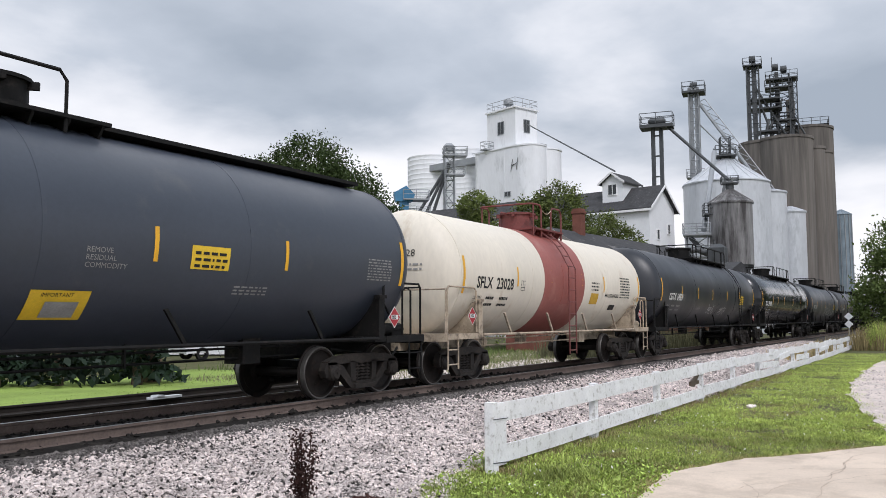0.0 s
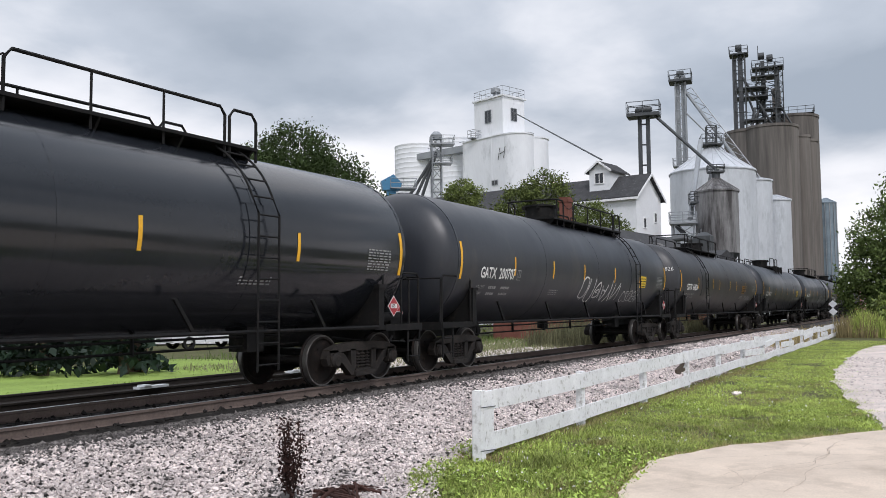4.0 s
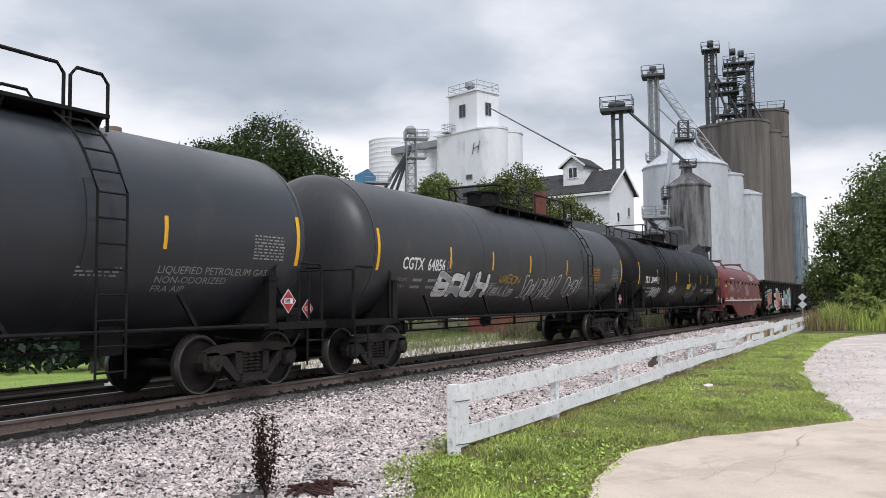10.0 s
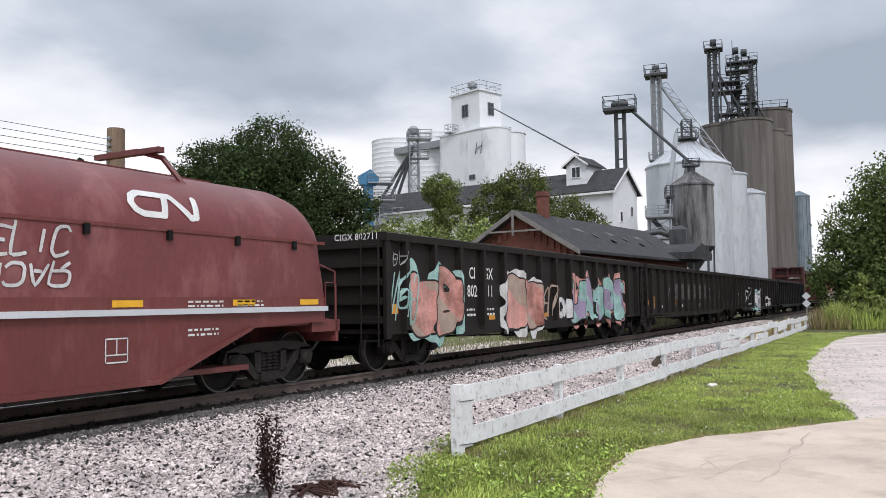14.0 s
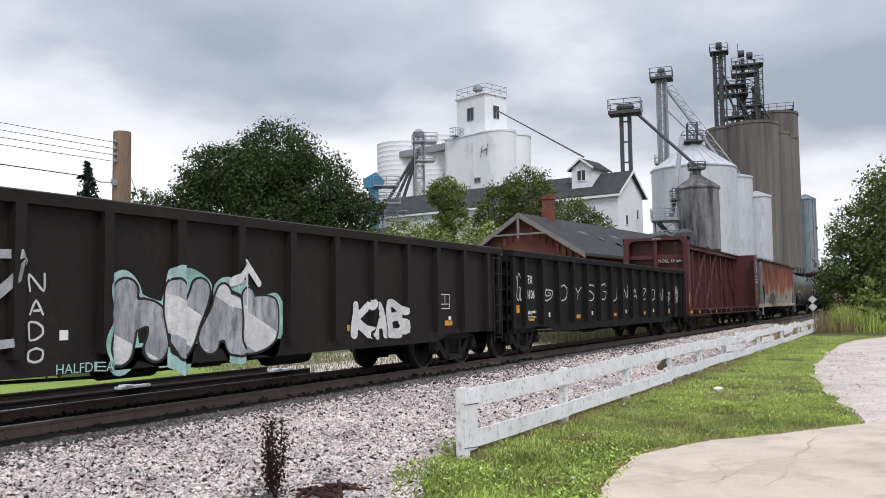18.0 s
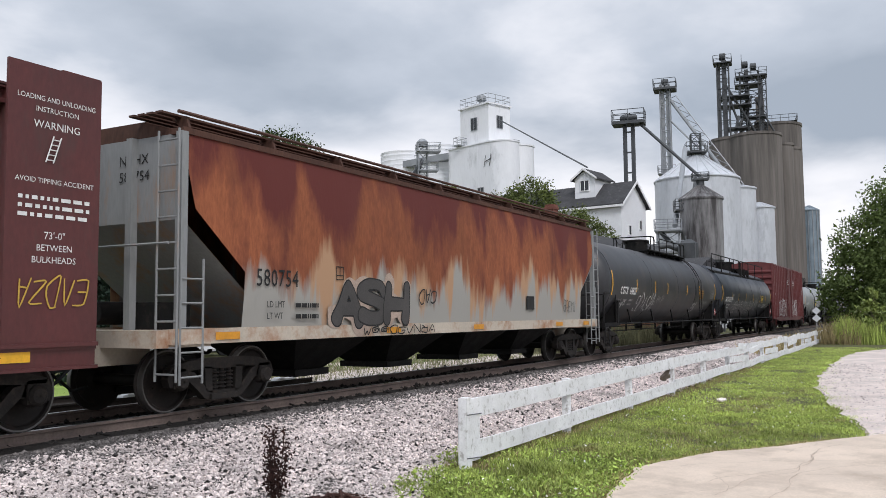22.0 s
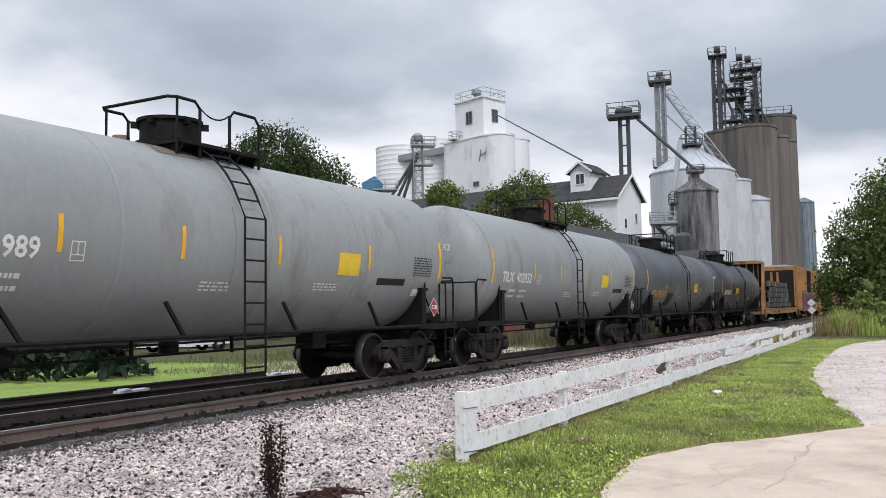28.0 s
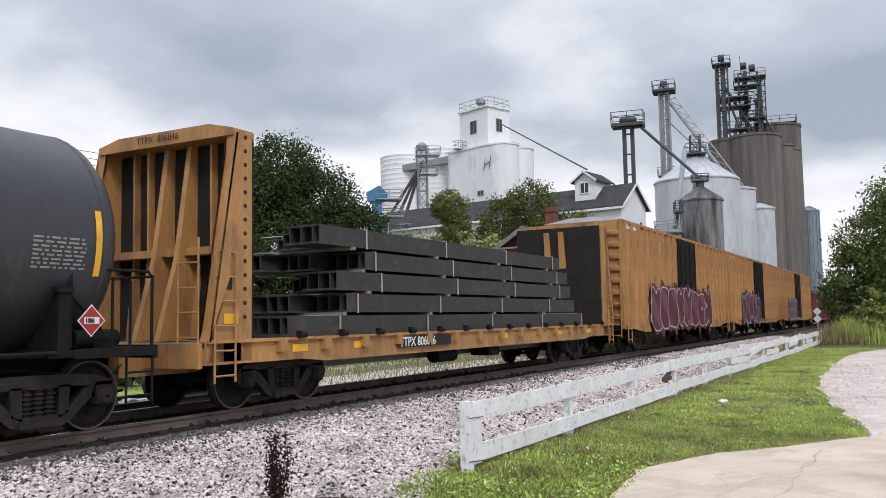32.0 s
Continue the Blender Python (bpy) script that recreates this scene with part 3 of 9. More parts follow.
def lattice(ob, name, x, y, w, d, z0, z1, mat, r=0.08, step=None, turn=0.0):
    """A braced tower of four legs."""
    s = Shape()
    step = step or w * 1.15
    c = [(-w / 2, -d / 2), (w / 2, -d / 2), (w / 2, d / 2), (-w / 2, d / 2)]
    for p in c:
        s.tube([(*p, z0), (*p, z1)], r, 5)
    k, z = 0, z0
    while z < z1 - 0.1:
        q = min(z + step, z1)
        for a, b in zip(c, c[1:] + c[:1]):
            s.tube([(*a, q), (*b, q)], r * 0.6, 4)
            s.tube([(*(a if k % 2 else b), z), (*(b if k % 2 else a), q)], r * 0.5, 4)
        z, k = q, k + 1
    return part(name, s, mat, ob, "", pose(x, y, 0, 0, 0, turn))


def deck_rail(ob, name, x, y, w, d, z, mat, h=1.1, turn=0.0, thick=0.15):
    """A platform with a railing round it."""
    pl = part(name, Shape().box(-w / 2, w / 2, -d / 2, d / 2, -thick, 0), mat, ob, "", pose(x, y, z, 0, 0, turn))
    s = Shape()
    c = [(-w / 2, -d / 2), (w / 2, -d / 2), (w / 2, d / 2), (-w / 2, d / 2)]
    for q in (h, h * 0.5):
        s.tube([(*p, q) for p in c], 0.04, 4, True)
    for (x0, y0), (x1, y1) in zip(c, c[1:] + c[:1]):
        m = max(2, int(math.hypot(x1 - x0, y1 - y0) / 1.2))
        for i in range(m):
            s.tube([(x0 + (x1 - x0) * i / m, y0 + (y1 - y0) * i / m, 0), (x0 + (x1 - x0) * i / m, y0 + (y1 - y0) * i / m, h)], 0.035, 4)
    part("railing", s, mat, pl)
    return pl


def window(ob, p, w, h, nx, frame=WHITE_SIDING, turn=0.0):
    """A small sash window standing on a wall: frame, sill, panes."""
    f = Shape()
    t = 0.08
    for x0, x1, z0, z1 in ((-w / 2 - t, w / 2 + t, h / 2, h / 2 + t), (-w / 2 - t, w / 2 + t, -h / 2 - t, -h / 2), (-w / 2 - t, -w / 2, -h / 2, h / 2), (w / 2, w / 2 + t, -h / 2, h / 2)):
        f.box(x0, x1, -0.06, 0.04, z0, z1)
    for i in range(1, nx):
        f.box(-w / 2 + w * i / nx - 0.03, -w / 2 + w * i / nx + 0.03, -0.05, 0.03, -h / 2, h / 2)
    win = part("window", f, frame, ob, "", Matrix.Translation(p) @ pose(0, 0, 0, 0, 0, turn))
    for i in range(nx):
        part("pane", Shape().box(-w / 2 + w * i / nx, -w / 2 + w * (i + 1) / nx, -0.02, 0.02, -h / 2, h / 2), PANE, win)
    return win


# white elevator with headhouse. Its broad face looks towards the line and the viewer
K = 1.15


def far(x, y, k=K):
    return (x * k, (y + 9.58) * k - 9.58)


we = thing("white_grain_elevator", "tall white concrete grain elevator with a square headhouse", "grain elevator", pose(0, 0, 0))
zt = 26.2
cx, cy = 109.6, 43.97
turn_we = -19.0
frame_we = Matrix.Translation((cx, cy, 0)) @ pose(0, 0, 0, 0, 0, turn_we)
part("main_house", Shape().box(-1.0, 7.0, -1.5, 7.6, -0.5, zt), WHITE_WALL, we, "", frame_we)
part("rounded_bin", Shape().lathe([(-0.5, 2.42), (zt - 0.1, 2.42), (zt - 0.1, 2.52), (zt + 0.1, 2.52), (zt + 0.1, 0)], "z", 40), WHITE_WALL, we, "", frame_we @ pose(1.4, -1.5, 0))
part("rounded_bin", Shape().lathe([(-0.5, 2.4), (zt - 0.4, 2.4), (zt - 0.4, 2.5), (zt - 0.2, 2.5), (zt - 0.2, 0)], "z", 32), WHITE_WALL, we, "", frame_we @ pose(4.3, -1.7, 0))
part("pilaster", Shape().box(-0.04, 0.02, -0.1, 0.1, -0.5, zt), WHITE_WALL, we, "", frame_we @ pose(-1.0, 1.4, 0))
part("roof_slab", Shape().box(-1.12, 7.1, -1.4, 7.7, zt, zt + 0.2), WHITE_WALL, we, "", frame_we)
head = part("headhouse", Shape().box(0, 4.6, 0, 6.0, zt + 0.1, 32.2), WHITE_WALL, we, "", frame_we)
part("headhouse_roof", Shape().box(-0.25, 4.85, -0.25, 6.25, 32.2, 32.42), WHITE_WALL, head)
window(head, (2.3, -0.03, 29.7), 1.1, 1.8, 2, STEEL_GREY)
window(head, (-0.03, 3.0, 29.6), 1.2, 1.8, 2, STEEL_GREY, -90)
window(we, tuple(frame_we @ Vector((-1.04, 0.7, 19.4))), 1.1, 0.6, 2, STEEL_GREY, turn_we - 90)
deck_rail(we, "roof_walk", *(frame_we @ Vector((2.3, 3.0, 0))).to_2d(), 4.6, 6.0, 32.45, STEEL_GREY, 1.3, turn_we, 0.05)
part("leg_head", Shape().lathe([(32.4, 0.5), (33.3, 0.4), (33.5, 0.75), (34.1, 0.7), (34.4, 0.3), (34.4, 0)], "z", 14), STEEL_GREY, we, "", frame_we @ pose(1.8, 3.2, 0))
for i, (x, y, w) in enumerate(((-1.0, 5.0, 1.6), (6.6, 1.2, 1.2))):
    deck_rail(we, "side_platform", *(frame_we @ Vector((x, y, 0))).to_2d(), w, 1.2, zt + 0.4, STEEL_GREY, 1.1, turn_we)
emb = Shape()
for (x0, z0), (x1, z1) in (((0, 0), (0.35, 1.7)), ((1.1, 0.1), (1.45, 1.8)), ((0.2, 0.8), (1.3, 1.1))):
    emb.tube([(x0, 0, z0), (x1, 0, z1)], 0.06, 4)
part("wall_bracket", emb, STEEL_DARK, we, "thin steel sign bracket", frame_we @ pose(-1.12, -0.1, 22.6, 0, 0, -90))
part("conveyor_gallery", Shape().box(0, 15.5, -0.7, 0.7, 25.1, 26.1).tube([(0, -0.7, 27), (15.5, -0.7, 27)], 0.05, 4), STEEL_GREY, we, "", Matrix.Translation((*(frame_we @ Vector((0.5, 6.2, 0))).to_2d(), 0)) @ pose(0, 0, 0, 0, 0, 76))

for x, y, r in ((118.2, 63.4, 3.75), (116.8, 55.6, 3.3)):
    p = (x, y)
    silo("white_steel_silo", "white ribbed steel silo beside the white elevator", *p, r * 1.12, 27.6, WHITE_WALL, 0.0, rings=36)
# spouting tower before the white silos
sp = thing("spouting_tower", "grey braced spouting tower with sloping legs", "conveyor tower")
tx, ty = 98.1, 48.4
lattice(sp, "tower", tx, ty, 1.3, 1.3, -0.5, 24.5, STEEL_GREY, 0.09, 1.6, -52)
deck_rail(sp, "platform", tx + 0.5, ty - 0.6, 3.2, 2.2, 23.6, STEEL_GREY, 1.1, -52)
deck_rail(sp, "platform", tx + 0.5, ty - 0.6, 2.6, 2.0, 21.0, STEEL_GREY, 1.1, -52)
part("drive_head", Shape().lathe([(24.3, 0.7), (24.9, 0.8), (25.3, 0.4), (25.3, 0)], "z", 12, (tx, ty, 0)), STEEL_GREY, sp)
for dx, dy in ((-2.2, 6.5), (-1.4, 5.0), (-0.8, 3.6)):
    part("spout", Shape().tube([(tx, ty, 22.5), (tx + dx, ty + dy, 12.0)], 0.22, 8), STEEL_DARK, sp)
# blue dryer head
bl = thing("blue_dust_collector", "blue steel dust collector on a railed frame", "dust collector")
bx, by = 80.7, 44.2
part("hopper", Shape().prism([(-1.0, 14.9), (0.9, 14.9), (1.2, 15.7), (0.2, 16.7), (-1.2, 15.9)], "y", -0.7, 0.7), BLUE_STEEL, bl, "", pose(bx, by, 0, 0, 0, -50))
part("duct", Shape().box(-0.55, 0.5, -0.5, 0.5, 9.0, 14.9), BLUE_STEEL, bl, "", pose(bx, by, 0, 0, 0, -50))
deck_rail(bl, "platform", bx + 0.9, by - 1.0, 3.2, 2.4, 13.2, STEEL_GREY, 1.1, -50)
deck_rail(bl, "platform", bx + 0.9, by - 1.0, 3.0, 2.2, 15.2, STEEL_GREY, 1.0, -50)
lattice(bl, "frame", bx, by, 2.2, 2.2, -0.5, 13.2, STEEL_GREY, 0.09, 2.4, -50)
deck_rail(bl, "walkway", bx + 6.5, by - 3.0, 11.0, 1.1, 11.4, STEEL_GREY, 1.1, -25)


def gabled(name, label, corner, along, width, eave, ridge, wall, roof, z0=-0.5, over=0.4, category="building", turn=0.0):
    """A gabled house: its length runs along local x, the gables face local -x and +x."""
    ob = thing(name, label, category, pose(*corner, 0, 0, 0, turn))
    w = width / 2
    part("wall", Shape().prism([(-w, z0), (w, z0), (w, eave), (0, ridge - 0.1), (-w, eave)], "x", 0, along), wall, ob)
    for k in (-1, 1):
        sl = (ridge - eave) / w
        part("roof", Shape().prism([(k * (w + over), eave - sl * over), (0, ridge), (0, ridge + 0.16), (k * (w + over), eave - sl * over + 0.16)], "x", -over, along + over), roof, ob)
        part("fascia", Shape().prism([(k * (w + over), eave - sl * over - 0.12), (0, ridge - 0.12), (0, ridge + 0.17), (k * (w + over), eave - sl * over + 0.17)], "x", -over - 0.06, -over), FENCE_WHITE if wall == WHITE_SIDING else TRIM_WOOD, ob)
    return ob


# white mill house with dormer, gable end turned towards the track's far end
m0 = (82.95, 14.9)
mill = gabled("white_mill_house", "white clapboard mill house with a dormer and dark shingle roof", m0, 32.0, 5.5, 12.3, 14.5, WHITE_SIDING, SHINGLE, over=0.4, turn=81)
dorm = part("dormer", Shape().prism([(-1.15, 12.6), (1.15, 12.6), (1.15, 15.2), (0, 16.0), (-1.15, 15.2)], "y", -1.6, 1.9), WHITE_SIDING, mill, "", pose(4.4, 0, 0))
for k in (-1, 1):
    part("dormer_roof", Shape().prism([(k * 1.5, 14.95), (0, 16.02), (0, 16.18), (k * 1.5, 15.1)], "y", -1.9, 2.2), SHINGLE, dorm)
part("dormer_trim", Shape().prism([(-1.5, 14.9), (0, 15.98), (1.5, 14.9), (1.5, 15.12), (0, 16.2), (-1.5, 15.12)], "y", 2.2, 2.28), FENCE_WHITE, dorm)
window(dorm, (0.0, 1.93, 14.4), 0.9, 1.0, 2, FENCE_WHITE, 180)
part("eave_board", Shape().box(-0.4, 32.4, 3.1, 3.18, 11.8, 12.02), FENCE_WHITE, mill)
mbars = [(1.0, 9.6), (-1.4, 10.3)]
for y, z in mbars:
    window(mill, (-0.02, y, z), 0.5, 0.9, 1, FENCE_WHITE, -90)

# slender double-leg tower with top platform, and its long spout to the bin
ta = thing("leg_tower", "slim twin-column leg tower with a railed top platform", "conveyor tower")
ax, ay = 88.15, 16.74
for k in (-0.42, 0.42):
    part("column", Shape().box(-0.18, 0.18, -0.18, 0.18, -0.5, 21.5), STEEL_DARK, ta, "", pose(ax + 0.15 * k, ay - k, 0))
for z in np.arange(1.0, 21.5, 2.2):
    part("column_tie", lambda: Shape().box(-0.05, 0.05, -0.42, 0.42, -0.08, 0.08), STEEL_DARK, ta, "", pose(ax, ay, z, 0, 0, 10), "column_tie")
deck_rail(ta, "platform", ax, ay, 2.0, 3.4, 21.9, STEEL_DARK, 1.2, 10, 0.35)
part("drive", Shape().lathe([(-0.9, 0.2), (-0.7, 0.36), (0.7, 0.36), (0.9, 0.2), (0.9, 0)], "y", 12, (0, 0, 22.35)), STEEL_DARK, ta, "", pose(ax, ay, 0, 0, 0, 10))
part("spout", Shape().tube([(ax, ay - 1.2, 21.6), (87.6, 9.0, 14.9)], 0.16, 8), STEEL_DARK, ta)
part("guy_cable", Shape().tube([(111.6, 43.4, 30.2), (81.9, 19.3, 16.3)], 0.09, 5), STEEL_DARK, ta)

# tall grey leg with braced tower
tb = thing("bucket_leg_tower", "tall grey braced bucket-leg tower with a railed head", "conveyor tower")
x, y = 116.3, 19.9
lattice(tb, "tower", x, y, 1.3, 1.3, -0.5, 33.0, STEEL_GREY, 0.10, 1.8, 10)
part("leg_casing", Shape().box(-0.55, -0.1, -0.3, 0.3, -0.5, 33.2).box(0.1, 0.55, -0.3, 0.3, -0.5, 33.2), STEEL_GREY, tb, "", pose(x, y, 0, 0, 0, 100))
deck_rail(tb, "platform", x, y, 2.6, 3.0, 32.5, STEEL_DARK, 1.2, 10, 0.3)
deck_rail(tb, "platform", x, y, 2.0, 2.4, 20.6, STEEL_GREY, 1.0, 10)
part("leg_head", Shape().lathe([(-0.5, 0.2), (-0.45, 0.5), (0.45, 0.5), (0.5, 0.2), (0.5, 0)], "y", 14, (0, 0, 33.4)), STEEL_DARK, tb, "", pose(x, y, 0, 0, 0, 10))
truss = Shape()
for i in range(9):
    q0, q1 = i / 9, (i + 1) / 9
    a, b = (x + (114.5 - x) * q0, y - 0.6 + (11.0 - y) * q0, 31.0 - 13.5 * q0), (x + (114.5 - x) * q1, y - 0.6 + (11.0 - y) * q1, 31.0 - 13.5 * q1)
    truss.tube([(a[0], a[1] - 0.9, a[2] + 0.35), (b[0], b[1] - 0.9, b[2] + 0.35)], 0.06, 4).tube([a, (b[0], b[1] - 0.9, b[2] + 0.35)], 0.05, 4).tube([a, (a[0], a[1] - 0.9, a[2] + 0.35)], 0.05, 4)
part("spout_truss", truss, STEEL_GREY, tb)
part("spout", Shape().tube([(x, y - 0.6, 31.0), (114.5, 10.4, 17.5)], 0.22, 8).tube([(x, y - 0.6, 28.0), (115.2, 14.0, 22.0), (115.2, 13.4, 20.5)], 0.12, 6), STEEL_GREY, tb)

# silver bins
big = silo("silver_grain_bin", "large silver corrugated grain bin with a conical roof", 110.8, 14.75, 5.3, 18.4, SILVER, 3.3, rings=0)
deck_rail(big, "peak_platform", 0.0, 0.0, 2.6, 2.6, 22.6, STEEL_DARK, 1.2, 20)
lattice(big, "peak_frame", 0, 0, 1.2, 1.2, 21.0, 25.0, STEEL_DARK, 0.08, 1.0, 20)
silo("silver_grain_bin", "silver corrugated grain bin", 115.6, 10.8, 2.5, 17.6, SILVER, 0.6, rings=0)
silo("silver_grain_bin", "smaller silver corrugated grain bin", 118.2, 8.3, 1.85, 15.2, SILVER, 0.7, rings=0)
# soot-stained hopper bin on legs
hb = silo("hopper_bin", "soot-stained silver hopper bin on steel legs", 86.9, 9.15, 2.08, 12.85, TARNISH, 1.35, z0=6.6, rings=0, group="")
part("cone", Shape().lathe([(-2.6, 0.25), (0, 2.08)], "z", 28), STEEL_DARK, hb)
for i in range(8):
    t = 2 * math.pi * i / 8
    part("leg", lambda: Shape().tube([(1.85, 0, -7.4), (1.95, 0, 0.3)], 0.09, 6), STEEL_DARK, hb, "", pose(0, 0, 0, 0, 0, 45 * i + 10), "bin_leg")
deck_rail(hb, "side_platform", -0.6, 1.9, 2.2, 1.2, 5.2, STEEL_DARK, 1.0, 20)
part("peak_vent", Shape().lathe([(7.5, 0.4), (8.3, 0.4), (8.5, 0.0)], "z", 10), STEEL_DARK, hb)
deck_rail(hb, "peak_platform", 0, 0, 1.2, 1.6, 8.3, STEEL_DARK, 0.6, 20)

# loading spouts and frames between the bins and the track
ld = thing("loading_frame", "grey steel loading frame with crossing spouts and walkways", "conveyor frame")
lattice(ld, "frame", 84.5, 11.9, 2.0, 2.0, -0.5, 9.5, STEEL_GREY, 0.08, 2.2, 12)
deck_rail(ld, "platform", 84.5, 11.9, 3.0, 2.6, 9.6, STEEL_GREY, 1.0, 12)
deck_rail(ld, "platform", 84.0, 11.0, 2.4, 2.4, 7.4, STEEL_GREY, 1.0, 12)
part("spout", Shape().tube([(97.5, 13.0, 20.2), (86.0, 11.6, 10.2)], 0.28, 8), STEEL_GREY, ld)
part("spout", Shape().tube([(92.0, 10.6, 16.4), (85.0, 10.4, 8.6)], 0.16, 8), STEEL_DARK, ld)
part("spout", Shape().tube([(84.6, 12.6, 9.4), (84.3, 10.2, 6.6)], 0.24, 8), STEEL_DARK, ld)
part("auger", Shape().tube([(80.5, 13.4, 7.6), (81.5, 11.2, 7.9), (82.0, 10.0, 7.4)], 0.3, 10).box(81.2, 82.6, 8.6, 10.2, 6.4, 8.0).lathe([(4.9, 0.3), (6.4, 0.9), (8.0, 0.9), (8.4, 0.3)], "z", 12, (82.0, 9.4, 0)), STEEL_DARK, ld)

# concrete silos with their work tower
cs = thing("concrete_elevator", "weathered grey concrete silos joined in a row", "grain elevator")
for x, y, r, z in ((138.6, 15.0, 3.6, 28.7), (137.1, 11.5, 3.9, 28.7), (148.3, 9.9, 4.0, 32.2), (143.6, 8.4, 1.7, 28.2), (146.8, 7.7, 1.7, 28.0), (144.0, 16.5, 3.4, 28.6), (155, 10.4, 3.6, 32.2)):
    part("silo_wall", Shape().lathe([(-0.5, r), (z - 0.4, r), (z - 0.4, r + 0.12), (z, r + 0.12), (z, 0)], "z", 36), SILO_CONCRETE, cs, "", pose(x, y, 0))
deck_rail(cs, "roof_walk", 148.6, 9.9, 6.4, 6.4, 32.4, STEEL_DARK, 1.1, 10, 0.02)
part("lift_shaft", Shape().box(-0.9, 0.9, -0.55, 0.55, 28, 37.4), SILO_CONCRETE, cs, "", pose(148.4, 12.2, 0))
tc = thing("work_tower", "dark steel work tower crowded with legs and catwalks", "conveyor tower")
lattice(tc, "tower", 139.6, 16.4, 1.8, 1.8, 10, 41.6, STEEL_DARK, 0.10, 1.7, 8)
lattice(tc, "tower", 143.3, 13.0, 2.6, 2.8, 26, 40.4, STEEL_DARK, 0.11, 1.6, 8)
lattice(tc, "tower", 143.3, 10.9, 1.2, 1.0, 28, 39.8, STEEL_DARK, 0.09, 1.3, 8)
part("leg_casing", Shape().box(-0.5, 0.5, -0.35, 0.35, 10, 42.0).box(-0.3, 0.3, 0.6, 1.1, 10, 41.0), STEEL_DARK, tc, "", pose(139.6, 16.2, 0, 0, 0, 8))
part("leg_casing", Shape().box(-0.4, 0.4, -0.3, 0.3, 26, 41.0), STEEL_DARK, tc, "", pose(143.2, 13.4, 0, 0, 0, 8))
part("leg_casing", Shape().box(-0.4, 0.4, -0.3, 0.3, 26, 40.0), STEEL_DARK, tc, "", pose(143.2, 11.2, 0, 0, 0, 8))
for x, y, w, d, z in ((139.6, 16.4, 2.6, 2.8, 41.6), (143.3, 12.65, 2.8, 4.8, 39.8), (143.3, 13.2, 3.0, 4.0, 38.4), (141.0, 15.0, 3.0, 4.6, 36.2), (141.4, 15.0, 3.0, 5.0, 34.8), (143.3, 12.4, 2.6, 3.4, 33.0), (141.0, 14.6, 2.6, 3.0, 31.0)):
    deck_rail(tc, "catwalk", x, y, w, d, z, STEEL_DARK, 1.1, 8, 0.2)
for x, y, z in ((139.6, 16.4, 42.2), (143.3, 13.6, 41.4), (143.3, 12.3, 40.9)):
    part("leg_head", Shape().lathe([(-0.5, 0.2), (-0.45, 0.6), (0.45, 0.6), (0.5, 0.2), (0.5, 0)], "y", 12, (0, 0, 0.5)), STEEL_DARK, tc, "", pose(x, y, z, 0, 0, 8))
for a, b, r in (((139.5, 16.0, 38.0), (142.6, 11.4, 29.0), 0.2), ((139.8, 15.6, 36.0), (141.5, 13.6, 29.0), 0.18), ((143, 12.6, 36.5), (140, 15.2, 29.0), 0.18), ((143.2, 12.2, 36), (144, 9.0, 29.5), 0.16), ((139.6, 15.2, 30.0), (137.0, 15.3, 18.0), 0.35), ((141, 14.4, 33), (138.6, 15.8, 24.0), 0.25), ((143.2, 13.8, 35), (141.4, 14.6, 29), 0.15)):
    part("spout", Shape().tube([a, b], r, 8), STEEL_GREY if r > 0.3 else STEEL_DARK, tc)
part("antenna", Shape().tube([(142.2, 13.9, 40.4), (142.2, 13.9, 43.4)], 0.05, 5), STEEL_DARK, tc)
fg = silo("ribbed_grain_bin", "blue-grey ribbed steel bin behind the concrete silos", 171.0, 7.6, 1.75, 20.3, RIBBED, 0.9, rings=0, group="")
for i in range(14):
    part("stiffener", lambda: Shape().box(1.75, 1.85, -0.06, 0.06, 0, 20.6), STEEL_GREY, fg, "", pose(0, 0, 0, 0, 0, i * 360 / 14), "stiffener")


# ---- plants, fence and small things ----
def leaf_mesh(name, mat, centres, size, seed, flat=0.5):
    """Many small leaf blades, each a bent pair of triangles."""
    r = np.random.RandomState(seed)
    n = len(centres)
    c = np.asarray(centres)
    d = r.normal(size=(n, 3))
    d /= np.linalg.norm(d, axis=1)[:, None]
    e = np.cross(d, r.normal(size=(n, 3)))
    e /= np.linalg.norm(e, axis=1)[:, None]
    s = (size * r.uniform(0.6, 1.3, n))[:, None]
    v = np.stack([c - d * s, c + e * s * 0.5, c + d * s, c - e * s * 0.5], 1).reshape(-1, 3)
    f = np.arange(4 * n).reshape(n, 4)
    me = bpy.data.meshes.new(name)
    me.from_pydata(v.tolist(), [], f.tolist())
    me.materials.append(mat)
    return me


